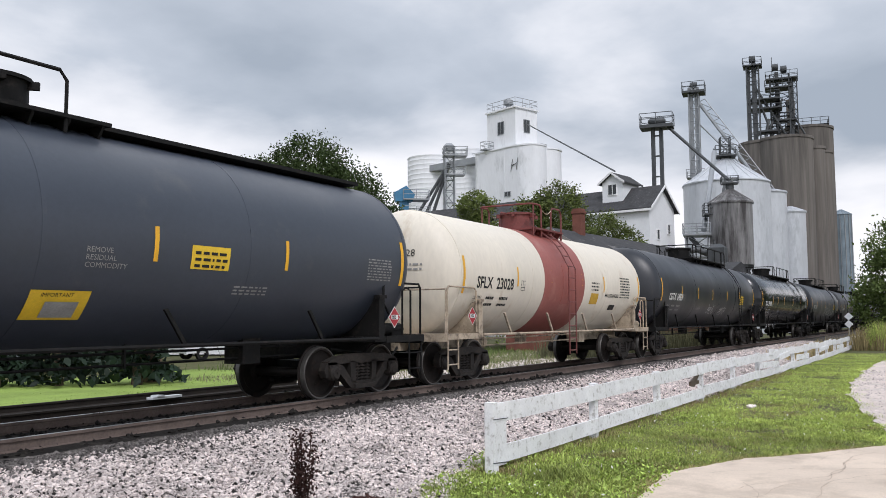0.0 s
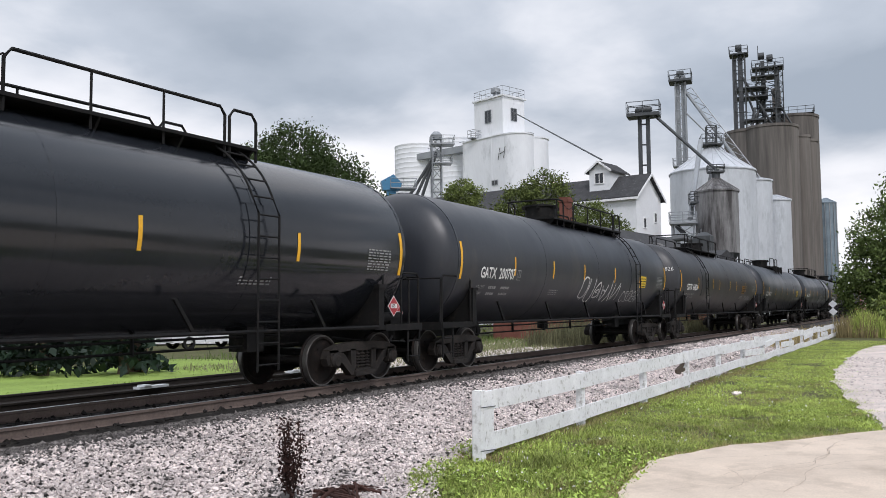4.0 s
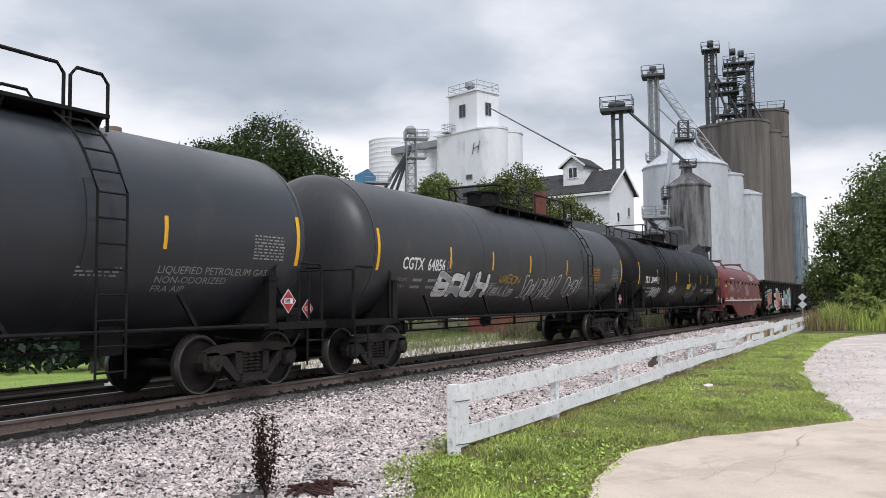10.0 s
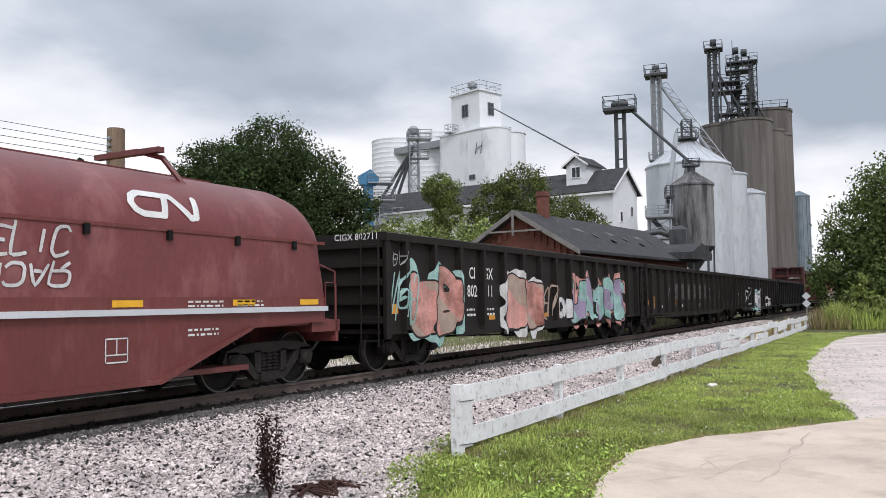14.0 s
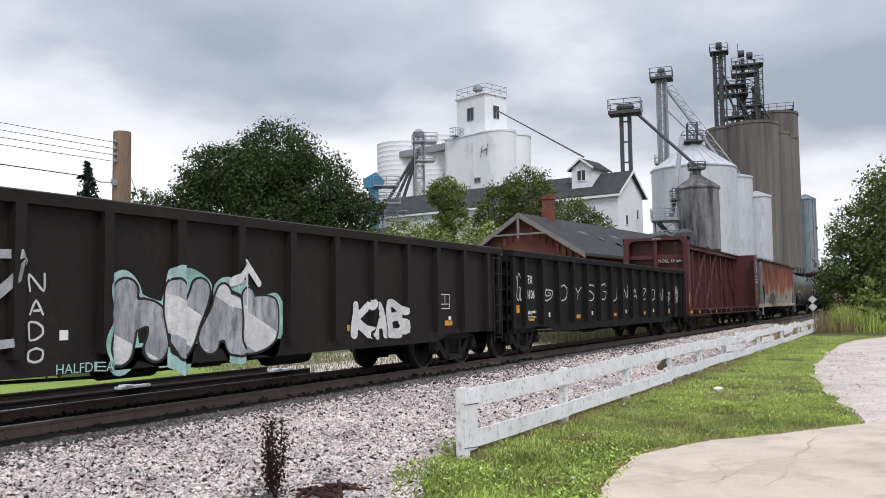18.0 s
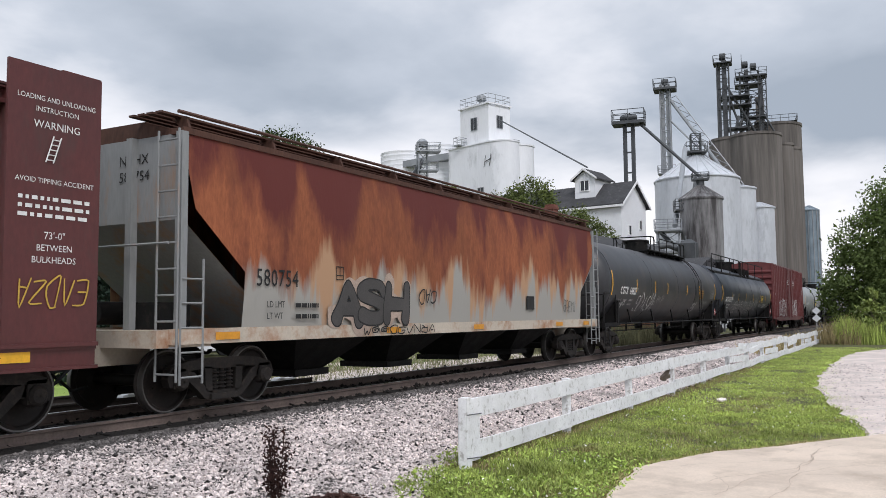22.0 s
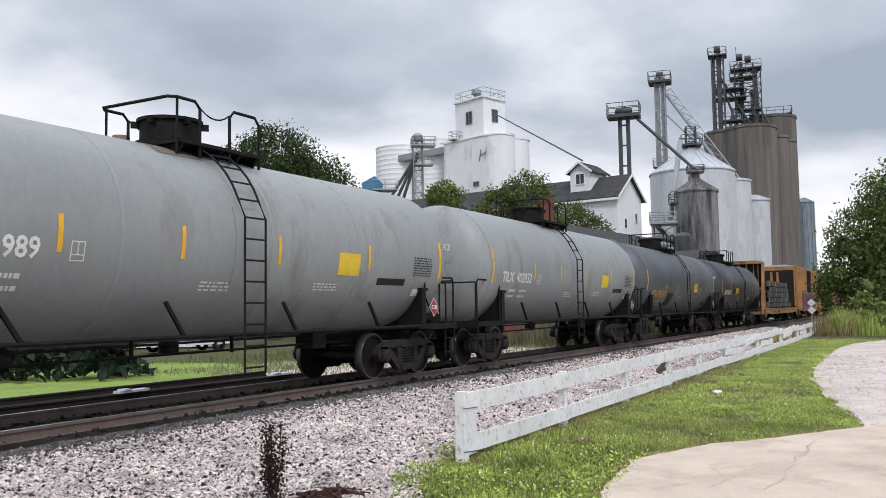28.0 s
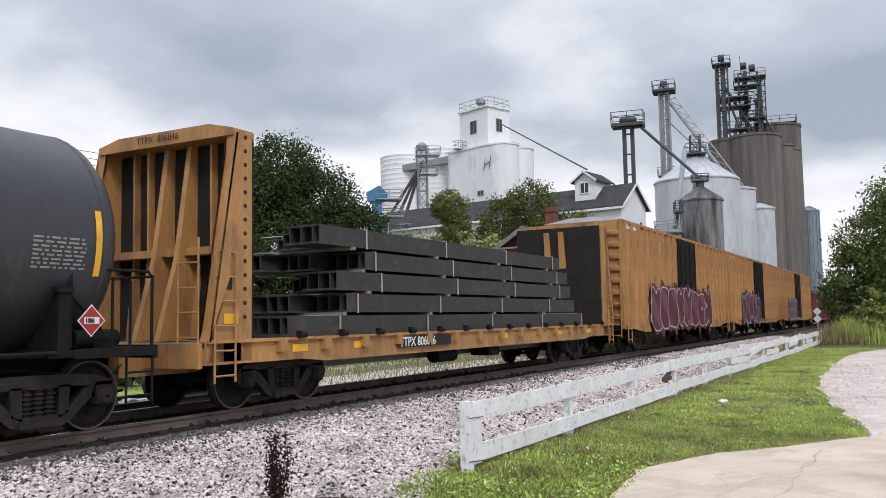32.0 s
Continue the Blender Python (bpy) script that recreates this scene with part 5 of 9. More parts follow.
def truck(car, x):
    """A three-piece freight truck under a car: bolster, side frames, springs, wheelsets."""
    base = part("truck", lambda: Shape().box(-0.22, 0.22, -1.0, 1.0, 0.42, 0.62).box(-0.12, 0.12, -0.3, 0.3, 0.62, 0.78).box(-0.75, 0.75, -0.5, -0.42, 0.25, 0.32)
                .box(-0.75, 0.75, 0.42, 0.5, 0.25, 0.32), IRON, car, "cast steel freight truck", pose(x, 0, 0), "bolster")

    def frame_shape():
        s = Shape()
        y0, y1 = -0.07, 0.07
        for k in (-1, 1):
            for pts in ([(0.0, 0.60), (0.40, 0.62), (0.72, 0.60), (1.02, 0.56), (1.04, 0.66), (0.75, 0.74), (0.36, 0.77), (0.0, 0.77)],
                        [(0.0, 0.17), (0.38, 0.17), (0.72, 0.46), (0.95, 0.40), (1.0, 0.52), (0.72, 0.60), (0.60, 0.57), (0.32, 0.28), (0.0, 0.28)],
                        [(0.24, 0.24), (0.38, 0.30), (0.40, 0.64), (0.25, 0.64)],
                        [(0.70, 0.44), (1.07, 0.38), (1.12, 0.50), (1.06, 0.64), (0.78, 0.64)]):
                pts = [(k * a, b) for a, b in pts]
                s.prism(pts, "y", y0, y1)
            s.lathe([(-0.16, 0.02), (-0.16, 0.09), (-0.12, 0.13), (-0.05, 0.135), (0.02, 0.15)], "y", 14, (k * 0.889, 0, 0.457))
            s.box(k * 0.889 - 0.13, k * 0.889 + 0.13, -0.1, 0.1, 0.36, 0.60)
        s.box(-0.30, 0.30, -0.12, 0.12, 0.155, 0.235)
        return s

    def springs():
        s = Shape()
        out = [(0.23, 0.04)]
        for i in range(6):
            z = 0.25 + i * 0.055
            out += [(z, 0.045), (z + 0.014, 0.075), (z + 0.03, 0.075), (z + 0.044, 0.045)]
        return s.lathe(out + [(0.60, 0.04)], "z", 10)

    def wheels():
        s = Shape().cyl((0, -0.95, 0), (0, 0.95, 0), 0.085, 10)
        for k in (-1, 1):
            s.lathe([(k * 0.80, 0.03), (k * 0.80, 0.12), (k * 0.765, 0.17), (k * 0.745, 0.30), (k * 0.765, 0.375), (k * 0.80, 0.395),
                     (k * 0.80, 0.445), (k * 0.70, 0.448), (k * 0.685, 0.48), (k * 0.665, 0.48), (k * 0.66, 0.40), (k * 0.70, 0.36),
                     (k * 0.71, 0.17), (k * 0.66, 0.1)], "y", 30)
            for j in range(3):
                t = j * 2.094
                s.cyl((0.225 * math.cos(t), k * 0.76, 0.225 * math.sin(t)), (0.225 * math.cos(t), k * 0.772, 0.225 * math.sin(t)), 0.018, 6)
        return s

    def tread():
        return Shape().lathe([(-0.803, 0.425), (-0.806, 0.446), (-0.79, 0.4565), (-0.71, 0.4575)], "y", 30)

    for k in (-1, 1):
        part("side_frame", frame_shape, TRUCK_IRON, base, "", pose(0, k * 1.0, 0, 0, 0, 0 if k < 0 else 180), "side_frame")
        for a in (-0.155, 0.0, 0.155):
            part("spring", springs, TRUCK_IRON, base, "", pose(a, k * 1.0, 0), "spring")
        for turn in (0, 180):
            part("tread", tread, TREAD, base, "worn steel wheel tread", pose(k * 0.889, 0, 0.457, 0, 0, turn), "tread")
        WHEELS.append((part("wheelset", wheels, WHEEL_STEEL, base, "", pose(k * 0.889, 0, 0.457), "wheelset"), k))
    return base


WHEELS = []


def couplers(car, ends, mat=None):
    for k, x in ends:
        part("coupler", lambda: Shape().box(-0.05, 0.62, -0.07, 0.07, 0.78, 0.92).prism([(0.5, -0.14), (0.78, -0.16), (0.84, -0.05), (0.7, 0.0), (0.8, 0.1), (0.62, 0.16), (0.5, 0.1)], "z", 0.72, 0.98),
             IRON, car, "", pose(x, 0, 0, 0, 0, 0 if k > 0 else 180), "coupler")
        part("brake_hose", lambda: Shape().tube([(0.1, 0.28, 0.8), (0.4, 0.3, 0.55), (0.6, 0.2, 0.35), (0.75, 0.05, 0.4)], 0.025, 6), RUBBER, car, "",
             pose(x, 0, 0, 0, 0, 0 if k > 0 else 180), "hose")


def new_car(name, label, front, rear, category="tank car"):
    car = thing(name, label, category, pose((front + rear) / 2, TRACK_Y, 0), "cars of the train")
    TRAIN.append((car, (front + rear) / 2))
    half = (rear - front) / 2
    truck(car, -half)
    truck(car, half)
    return car, half


# flat marks on the near side -------------------------------------------------
SINK = 0.22


def on_tank(r, zc, lift=0.006):
    def put(x, s):
        low = zc - SINK
        if s > 1.0:
            t = s / r
            return (x, -(r + lift) * math.cos(t), low + (r + lift) * math.sin(t))
        z = zc + r * math.sin(s / r)
        return (x, -math.sqrt(max((r + lift) ** 2 - (z - low) ** 2, 0.01)), z)
    return put


def on_side(y, lift=0.006):
    return lambda x, z: (x, y - lift, z)


def on_end(x, lift=0.006):
    """The front end plate: u to the right of one who faces it."""
    return lambda u, z: (x - lift, -u, z)


def mark(car, put, text, x, s, size, mat, name="lettering", gap=1.0, wide=1.0, label="", bold=0.0):
    verts, faces = lettering(text, size / 0.7, 0.0, bold, gap)
    sh = Shape()
    sh.v = [put(x + a * wide, s + b) for a, b, _ in verts]
    sh.f, sh.round = faces, [False] * len(faces)
    return part(name, sh, mat, car, label)


def patch(car, put, x0, x1, s0, s1, mat, name="marking", label="", n=3, key=None):
    sh = Shape()
    for i in range(n):
        a, b = s0 + (s1 - s0) * i / n, s0 + (s1 - s0) * (i + 1) / n
        sh.poly([put(x0, a), put(x1, a), put(x1, b), put(x0, b)])
    return part(name, sh, mat, car, label)


def bars(car, put, x, s, w, h, rows, mat, name="marking", fill=0.8, label="", seed=1):
    """Rows of small unreadable writing as plain bars."""
    r, sh = random.Random(seed), Shape()
    step = h / rows
    for i in range(rows):
        a = s + h - (i + 1) * step
        u = 0.0
        while u < w:
            k = min(r.uniform(0.03, 0.14), w - u)
            if k > 0.02:
                sh.poly([put(x + u, a), put(x + u + k, a), put(x + u + k, a + step * 0.45), put(x + u, a + step * 0.45)])
            u += k + 0.03 / fill
    return tagged(part(name, sh, mat, car), label, kind="stuff")


GLYPHS = {
    "A": "00 26 40|12 32", "B": "00 06 35 44 33 03|33 42 41 30 00", "C": "45 36 16 05 01 10 30 41", "D": "00 06 26 44 42 20 00", "E": "46 06 00 40|03 33", "F": "00 06 46|03 33",
    "G": "45 36 16 05 01 10 30 41 43 23", "H": "00 06|40 46|03 43", "I": "20 26", "K": "00 06|46 03 40", "L": "06 00 40", "M": "00 06 23 46 40", "N": "00 06 40 46",
    "O": "26 05 01 20 41 45 26", "P": "00 06 36 45 43 32 02", "R": "00 06 36 45 43 32 02|22 40", "S": "45 36 16 05 04 33 42 41 30 10 01", "T": "20 26|06 46",
    "U": "06 01 10 30 41 46", "V": "06 20 46", "W": "06 10 23 30 46", "X": "00 46|06 40", "Y": "20 23 06|23 46", "Z": "06 46 00 40", "@": "23 33 32 12 14 44 41 10 03 05", "h": "00 06|03 24 43 40",
}


def glyph(ch, r, shake=0.0, odd=False):
    """The strokes of a hand-drawn letter in the unit square, softly bent; odd: turned over, so that it reads as no letter."""
    flip, over = (r.random() < 0.7, r.random() < 0.5) if odd else (False, False)
    lines = []
    for stroke in GLYPHS[ch].split("|"):
        k = [(int(q[0]) / 4 + r.uniform(-shake, shake), int(q[1]) / 6 + r.uniform(-shake, shake)) for q in stroke.split()]
        k = [((1 - u) if flip else u, (1 - v) if over else v) for u, v in k]
        pts = []
        for a, b, c, d in zip([k[0]] + k, k, k[1:], k[2:] + k[-1:]):
            for n in range(4):
                q = n / 4
                pts.append(tuple(0.5 * (2 * b[m] + 0.7 * ((c[m] - a[m]) * q + (2 * a[m] - 5 * b[m] + 4 * c[m] - d[m]) * q * q + (3 * b[m] - a[m] - 3 * c[m] + d[m]) * q ** 3)) + 0.3 * (c[m] - b[m]) * q for m in (0, 1)))
        lines.append(pts + [k[-1]])
    return lines


def squiggle(car, put, x, s, w, h, mat, seed, strokes=7, thick=0.035, name="graffiti", label="", text="", slant=0.2):
    """Loose spray-can handwriting: the letters of text, or forms like letters."""
    r, sh = random.Random(seed), Shape()
    word = text or [r.choice("ABCDEGKNORSUVWYZ@@") for _ in range(strokes)]
    rise = 0.0
    step = w / len(word)
    for i, ch in enumerate(word):
        if ch == " ":
            continue
        tall, drop = h * r.uniform(0.75, 1.0), h * r.uniform(0, 0.14)
        for pts in glyph(ch, r, 0.06, not text):
            pts = [(x + (i + 0.06 + 0.82 * u) * step + slant * (v - 0.5) * tall, s + drop + v * tall) for u, v in pts]
            first = len(sh.v)
            for n, (u, v) in enumerate(pts):
                (x0, s0), (x1, s1) = pts[max(n - 1, 0)], pts[min(n + 1, len(pts) - 1)]
                d = math.hypot(x1 - x0, s1 - s0) + 1e-6
                fat = thick / 2 * (0.75 + 0.25 * math.sin(3.1 * n / len(pts)))
                for k in (-1, 1):
                    q = put(u - k * (s1 - s0) / d * fat, v + k * (x1 - x0) / d * fat)
                    sh.v.append((q[0], q[1] - rise, q[2]))
                rise += 0.00015
            for n in range(len(pts) - 1):
                sh.f.append((first + 2 * n, first + 2 * n + 2, first + 2 * n + 3, first + 2 * n + 1))
                sh.round.append(False)
    return tagged(part(name, sh, mat, car), label, kind="stuff")


def fill_field(sh, f, x, s, res, put, lift):
    """Paint where the field f, given at the nodes of a grid, is below zero, with a smooth border."""
    def at(i, j):
        q = put(x + i * res, s + j * res)
        return (q[0], q[1] - lift, q[2])
    low = (f < 0).astype(int)
    count = low[:-1, :-1] + low[1:, :-1] + low[1:, 1:] + low[:-1, 1:]
    for i in range(count.shape[0]):
        column, j = count[i] == 4, 0
        while j < len(column):
            k = j
            while k < len(column) and column[k] and k - j < 5:
                k += 1
            if k > j:
                sh.poly([at(i, j), at(i + 1, j), at(i + 1, k), at(i, k)])
            j = max(k, j + 1)
    for i, j in zip(*np.nonzero((count > 0) & (count < 4))):
        corner = [(i, j), (i + 1, j), (i + 1, j + 1), (i, j + 1)]
        pts = []
        for a, b in zip(corner, corner[1:] + corner[:1]):
            fa, fb = f[a], f[b]
            if fa < 0:
                pts.append(a)
            if (fa < 0) != (fb < 0):
                q = fa / (fa - fb)
                pts.append((a[0] + (b[0] - a[0]) * q, a[1] + (b[1] - a[1]) * q))
        if len(pts) > 2:
            sh.poly([at(*q) for q in pts])


def fat_strokes(xs, ss, strokes, radius):
    """Distance of each cell to the nearest stroke, less the stroke's half width."""
    d = np.full(np.broadcast(xs, ss).shape, 9.0)
    for (ax, ay), (bx, by) in strokes:
        t = np.clip(((xs - ax) * (bx - ax) + (ss - ay) * (by - ay)) / ((bx - ax) ** 2 + (by - ay) ** 2 + 1e-9), 0, 1)
        d = np.minimum(d, np.hypot(xs - ax - t * (bx - ax), ss - ay - t * (by - ay)) - radius)
    return d


def bubble(car, put, x, s, w, h, fill, edge, seed, letters=4, name="graffiti", label="", second=None, halo=None, res=0.03, text="", fat=0.17):
    """A sprayed piece: fat letter forms, each with its outline and shaded parts, over a ragged halo."""
    r = random.Random(seed)
    word = text or [r.choice("ABCDEGKNORSU@") for _ in range(letters)]
    step = w / len(word)
    rad = fat * min(step, h) + 0.015
    rim = max(0.022, 0.032 * h)
    pad = rad * 0.6 + rim + 0.12 * h
    layers = {"halo": Shape(), "edge": Shape(), "fill": Shape(), "second": Shape()}
    nx, ns = int((w + 2 * pad) / res), int((h + 2 * pad) / res)
    xs, ss = np.meshgrid(np.arange(nx) * res - pad, np.arange(ns) * res - pad, indexing="ij")
    wave = 0.05 * h * np.sin(xs * 6 + seed) + 0.03 * h * np.sin(ss * 9 + xs * 3)
    outer = np.full(xs.shape, 9.0)
    for i, ch in enumerate(word):
        a, b = max(0, int((i * step - 0.4 * step) / res)), min(nx, int(((i + 1.4) * step + 2 * pad) / res))
        u, v, q = xs[a:b], ss[a:b], wave[a:b]
        tall, lean = h * r.uniform(0.88, 1.05), r.uniform(-0.08, 0.12)
        lines = []
        for pts in glyph(ch, r, 0.05, not text):
            pts = [(i * step + rad * 0.7 + (step - rad * 1.2) * p + lean * (m - 0.5) * tall, rad + (tall - 2 * rad) * m) for p, m in pts]
            lines += list(zip(pts, pts[1:]))
        d = fat_strokes(u + 0.5 * q, v, lines, 0.0) - rad * (1.18 - 0.35 * v / h + 1.2 * q / h)
        outer[a:b] = np.minimum(outer[a:b], d)
        lift = 0.002 + 0.0035 * i
        fill_field(layers["edge"], d - rim, x - pad + a * res, s - pad, res, put, lift)
        fill_field(layers["fill"], d, x - pad + a * res, s - pad, res, put, lift + 0.001)
        if second is not None:
            shade = 0.08 * (0.35 - np.sin(v * 5 / h + u * 2.2 + i * 2 + seed)) * h
            fill_field(layers["second"], np.maximum(d + 0.012, shade), x - pad + a * res, s - pad, res, put, lift + 0.002)
    if halo is not None:
        fill_field(layers["halo"], outer - 0.09 * h - 1.6 * wave, x - pad, s - pad, res, put, 0.0)
    made = None
    for key, mat, kind in (("fill", fill, name), ("edge", edge, "graffiti_outline"), ("second", second, "graffiti_shade"), ("halo", halo, "graffiti_halo")):
        if layers[key].f:
            ob = tagged(part(kind, layers[key], mat, car), label if key == "fill" else "", kind="stuff")
            made = made or ob
    return made


def over_ribs(y, ribs, proud=0.13, half=0.075):
    """A side with ribs on it: paint climbs over them."""
    def put(x, z):
        near = min((abs(x - q) for q in ribs), default=9)
        up = proud * min(1.0, max(0.0, (half + 0.04 - near) / 0.04))
        return (x, y - 0.012 - up, z)
    return put


def diamond(car, put, x, s, size, name="hazard_placard", number="1075"):
    o = lambda k, lift: [(lambda q: (q[0], q[1] - lift, q[2]))(put(x + a * k, s + b * k)) for a, b in ((-1, 0), (0, -1), (1, 0), (0, 1))]
    base = part(name, Shape().poly(o(size, 0.0)), WHITE_MARK, car, "red and white diamond hazard placard")
    part("placard_face", Shape().poly(o(size * 0.9, 0.004)), SIGN_RED, base)
    part("placard_panel", Shape().poly([(lambda q: (q[0], q[1] - 0.008, q[2]))(put(x + a * size, s + b * size)) for a, b in ((-0.55, -0.2), (0.55, -0.2), (0.55, 0.22), (-0.55, 0.22))]), WHITE_MARK, base)
    mark(base, lambda a, b: (lambda q: (q[0], q[1] - 0.012, q[2]))(put(a, b)), number, x - size * 0.47, s - size * 0.13, size * 0.28, BLACK_MARK, "placard_number", 1.0, 0.82, "", 0.004)


def ladder_shape(path, width, rung=0.32, r=0.018):
    return Ladder(path, width, rung, r)


def tank_car(label, front, rear, paint, code, iron=IRON, r=1.5, zc=2.68, manway=0.0, platform=(-1.6, 1.6), ladder=1.9, marks=WHITE_MARK, strips=(), band=None,
             long_rail=None, board=None, head=1.34, code_at=None, tape=YELLOW_TAPE, fine=GREY_MARK, code_size=0.26, gussets=(), strip_s=-0.3, rail_y=-1.02, limits=None):
    car, h = new_car("tank_car", label, front, rear)
    end = h + head
    dep = 0.62
    put = on_tank(r, zc)
    zc -= SINK
    prof = [(-end, 0.001)]
    for i in range(1, 9):
        t = math.pi / 2 * i / 8
        prof.append((-end + dep * (1 - math.cos(t)), r * math.sin(t)))
    body = prof + [(-end + dep + (2 * (end - dep)) * i / 6, r) for i in range(1, 6)] + [(-x, q) for x, q in reversed(prof)]
    part("tank", Shape().lathe(body, "x", 56, (0, 0, zc)), paint, car)
    # jacket seams
    for x in (-end + dep, -h * 0.45, h * 0.1, h * 0.55, end - dep):
        part("jacket_seam", lambda: Shape().lathe([(-0.03, r - 0.01), (-0.03, r + 0.005), (0.03, r + 0.005), (0.03, r - 0.01)], "x", 40), paint, car, "", pose(x, 0, zc), ("seam", r, paint.name))
    if band:
        part("painted_band", Shape().lathe([(band[0], r + 0.001), (band[0], r + 0.008), (band[1], r + 0.008), (band[1], r + 0.001)], "x", 56, (0, 0, zc)), BAND_RED, car, "faded red painted band")
    # stub sills, bolsters, platforms
    for k in (-1, 1):
        part("stub_sill", lambda: Shape().box(-1.4, 1.45, -0.28, 0.28, 0.72, 1.02).box(-1.2, 0.2, -0.5, 0.5, 1.0, 1.3), iron, car, "", pose(k * h, 0, 0, 0, 0, 0 if k > 0 else 180), ("stub", iron.name))
        part("body_bolster", lambda: Shape().prism([(-1.46, 1.06), (1.46, 1.06), (1.46, 1.72), (1.38, 1.80), (0.9, 1.42), (0, 1.2), (-0.9, 1.42), (-1.38, 1.80), (-1.46, 1.72)], "x", -0.05, 0.05)
             .box(-0.08, 0.08, -1.47, -1.40, 1.0, 1.76).box(-0.08, 0.08, 1.40, 1.47, 1.0, 1.76).box(-0.11, 0.11, -1.50, -1.38, 1.76, 1.82).box(-0.2, 0.2, -1.46, 1.46, 0.98, 1.07), iron, car, "", pose(k * h, 0, 0), ("bolster2", iron.name))
        part("end_platform", lambda: Shape().box(0.15, 1.42, -1.47, -1.41, 0.96, 1.08).box(0.15, 1.42, 1.41, 1.47, 0.96, 1.08).box(1.36, 1.44, -1.45, 1.45, 0.92, 1.09).box(0.8, 1.4, -1.4, 1.4, 1.04, 1.07),
             iron, car, "", pose(k * h, 0, 0, 0, 0, 0 if k > 0 else 180), ("platform", iron.name))
        part("end_handrail", lambda: Shape().tube([(1.36, -1.42, 1.05), (1.36, -1.42, 1.98), (1.30, -1.42, 2.06), (0.22, -1.42, 2.06), (0.12, -1.42, 1.98), (0.12, -1.42, 1.1)], 0.022)
             .tube([(1.36, 1.42, 1.05), (1.36, 1.42, 1.98), (1.30, 1.42, 2.06), (0.22, 1.42, 2.06), (0.12, 1.42, 1.98), (0.12, 1.42, 1.1)], 0.022)
             .tube([(1.39, -1.40, 1.05), (1.39, -1.40, 2.0), (1.39, 1.40, 2.0), (1.39, 1.40, 1.05)], 0.02).tube([(1.0, -1.43, 1.05), (1.0, -1.43, 1.92), (0.86, -1.43, 1.98), (0.72, -1.43, 1.92), (0.72, -1.43, 1.05)], 0.02),
             iron, car, "", pose(k * h, 0, 0, 0, 0, 0 if k > 0 else 180), ("rail", iron.name))
        part("step", lambda: ladder_shape([(0, -1.44, 0.35), (0, -1.44, 1.0)], 0.42, 0.3), iron, car, "", pose(k * (h + 1.15), 0, 0), ("step", iron.name))
        part("brake_gear", lambda: Shape().tube([(-0.4, -0.6, 0.85), (0.9, -0.75, 0.7), (1.2, -0.6, 1.0)], 0.03).box(0.55, 0.9, -1.3, -1.05, 0.98, 1.28).cyl((0.3, -1.2, 1.2), (0.95, -1.2, 1.2), 0.11, 12)
             .tube([(0.2, -1.35, 1.7), (0.9, -1.2, 1.15)], 0.02), iron, car, "", pose(k * h, 0, 0, 0, 0, 0 if k > 0 else 180), ("gear", iron.name))
    couplers(car, ((-1, -h - 1.4), (1, h + 1.4)))
    # side running rods with slanted straps
    for k in (-1, 1):
        part("side_rod", Shape().tube([(-h + 0.1, k * 1.46, 1.04), (h - 0.1, k * 1.46, 1.04)], 0.032), iron, car)
        for x in np.linspace(-h + 1.6, h - 1.6, 5 if h > 6 else 4):
            part("rod_strap", lambda: Shape().prism([(-0.36, 1.52), (-0.31, 1.54), (0.06, 1.03), (0.0, 1.02)], "y", -0.02, 0.02), iron, car, "", pose(x, k * 1.4, 0), ("strap", iron.name))
    rig = Shape()
    for z, y in ((0.90, -0.5), (0.74, -0.5)):
        rig.tube([(-h + 1.2, y, z), (h - 1.2, y, z + 0.04)], 0.02, 5)
    for i in range(int(h - 1.5)):
        x = -h + 1.9 + i * 2.05
        rig.box(x - 0.015, x + 0.015, -0.53, -0.47, 0.72, 1.14)
    rig.cyl((-h + 1.3, -0.35, 0.82), (-h + 2.1, -0.35, 0.82), 0.16, 12).box(h - 2.6, h - 2.2, -0.6, -0.2, 0.68, 1.1).cyl((-0.2, 0, 1.3), (-0.2, 0, 0.75), 0.16, 10)
    part("brake_rigging", rig, iron, car)
    # top walkway, housing and railings
    top = zc + r
    short, turned = h < 6, platform[0] < -2 and h > 6
    x0, x1 = (manway - 0.6, manway + 1.25) if short else platform
    deck = part("walkway", Shape().box(x0, x1, -0.85, 0.85, top - 0.02, top + 0.03), GEAR_RED if band else iron, car)
    for x in np.linspace(x0 + 0.1, x1 - 0.1, 5):
        part("walkway_beam", lambda: Shape().prism([(-0.83, top), (0.83, top), (0.7, top - 0.2), (-0.7, top - 0.2)], "x", -0.02, 0.02), GEAR_RED if band else iron, deck, "", pose(x, 0, 0), ("walkbeam", top, bool(band), iron.name))

    hous = part("manway_housing", Shape().lathe([(0, 0.55), (0.12, 0.55), (0.12, 0.47), (0.44, 0.47), (0.44, 0.52), (0.49, 0.52), (0.52, 0.3), (0.52, 0.0)], "z", 20, (manway, 0, top)), GEAR_RED if band else iron, car)
    gear = GEAR_RED if band else iron
    for q in range(6):
        part("hatch_bolt", lambda: Shape().box(0.45, 0.6, -0.035, 0.035, 0.36, 0.46), gear, hous, "", pose(manway, 0, top, 0, 0, 60 * q + 15), ("hatch_bolt", gear.name))
    hi = top + (0.66 if short else 0.58)
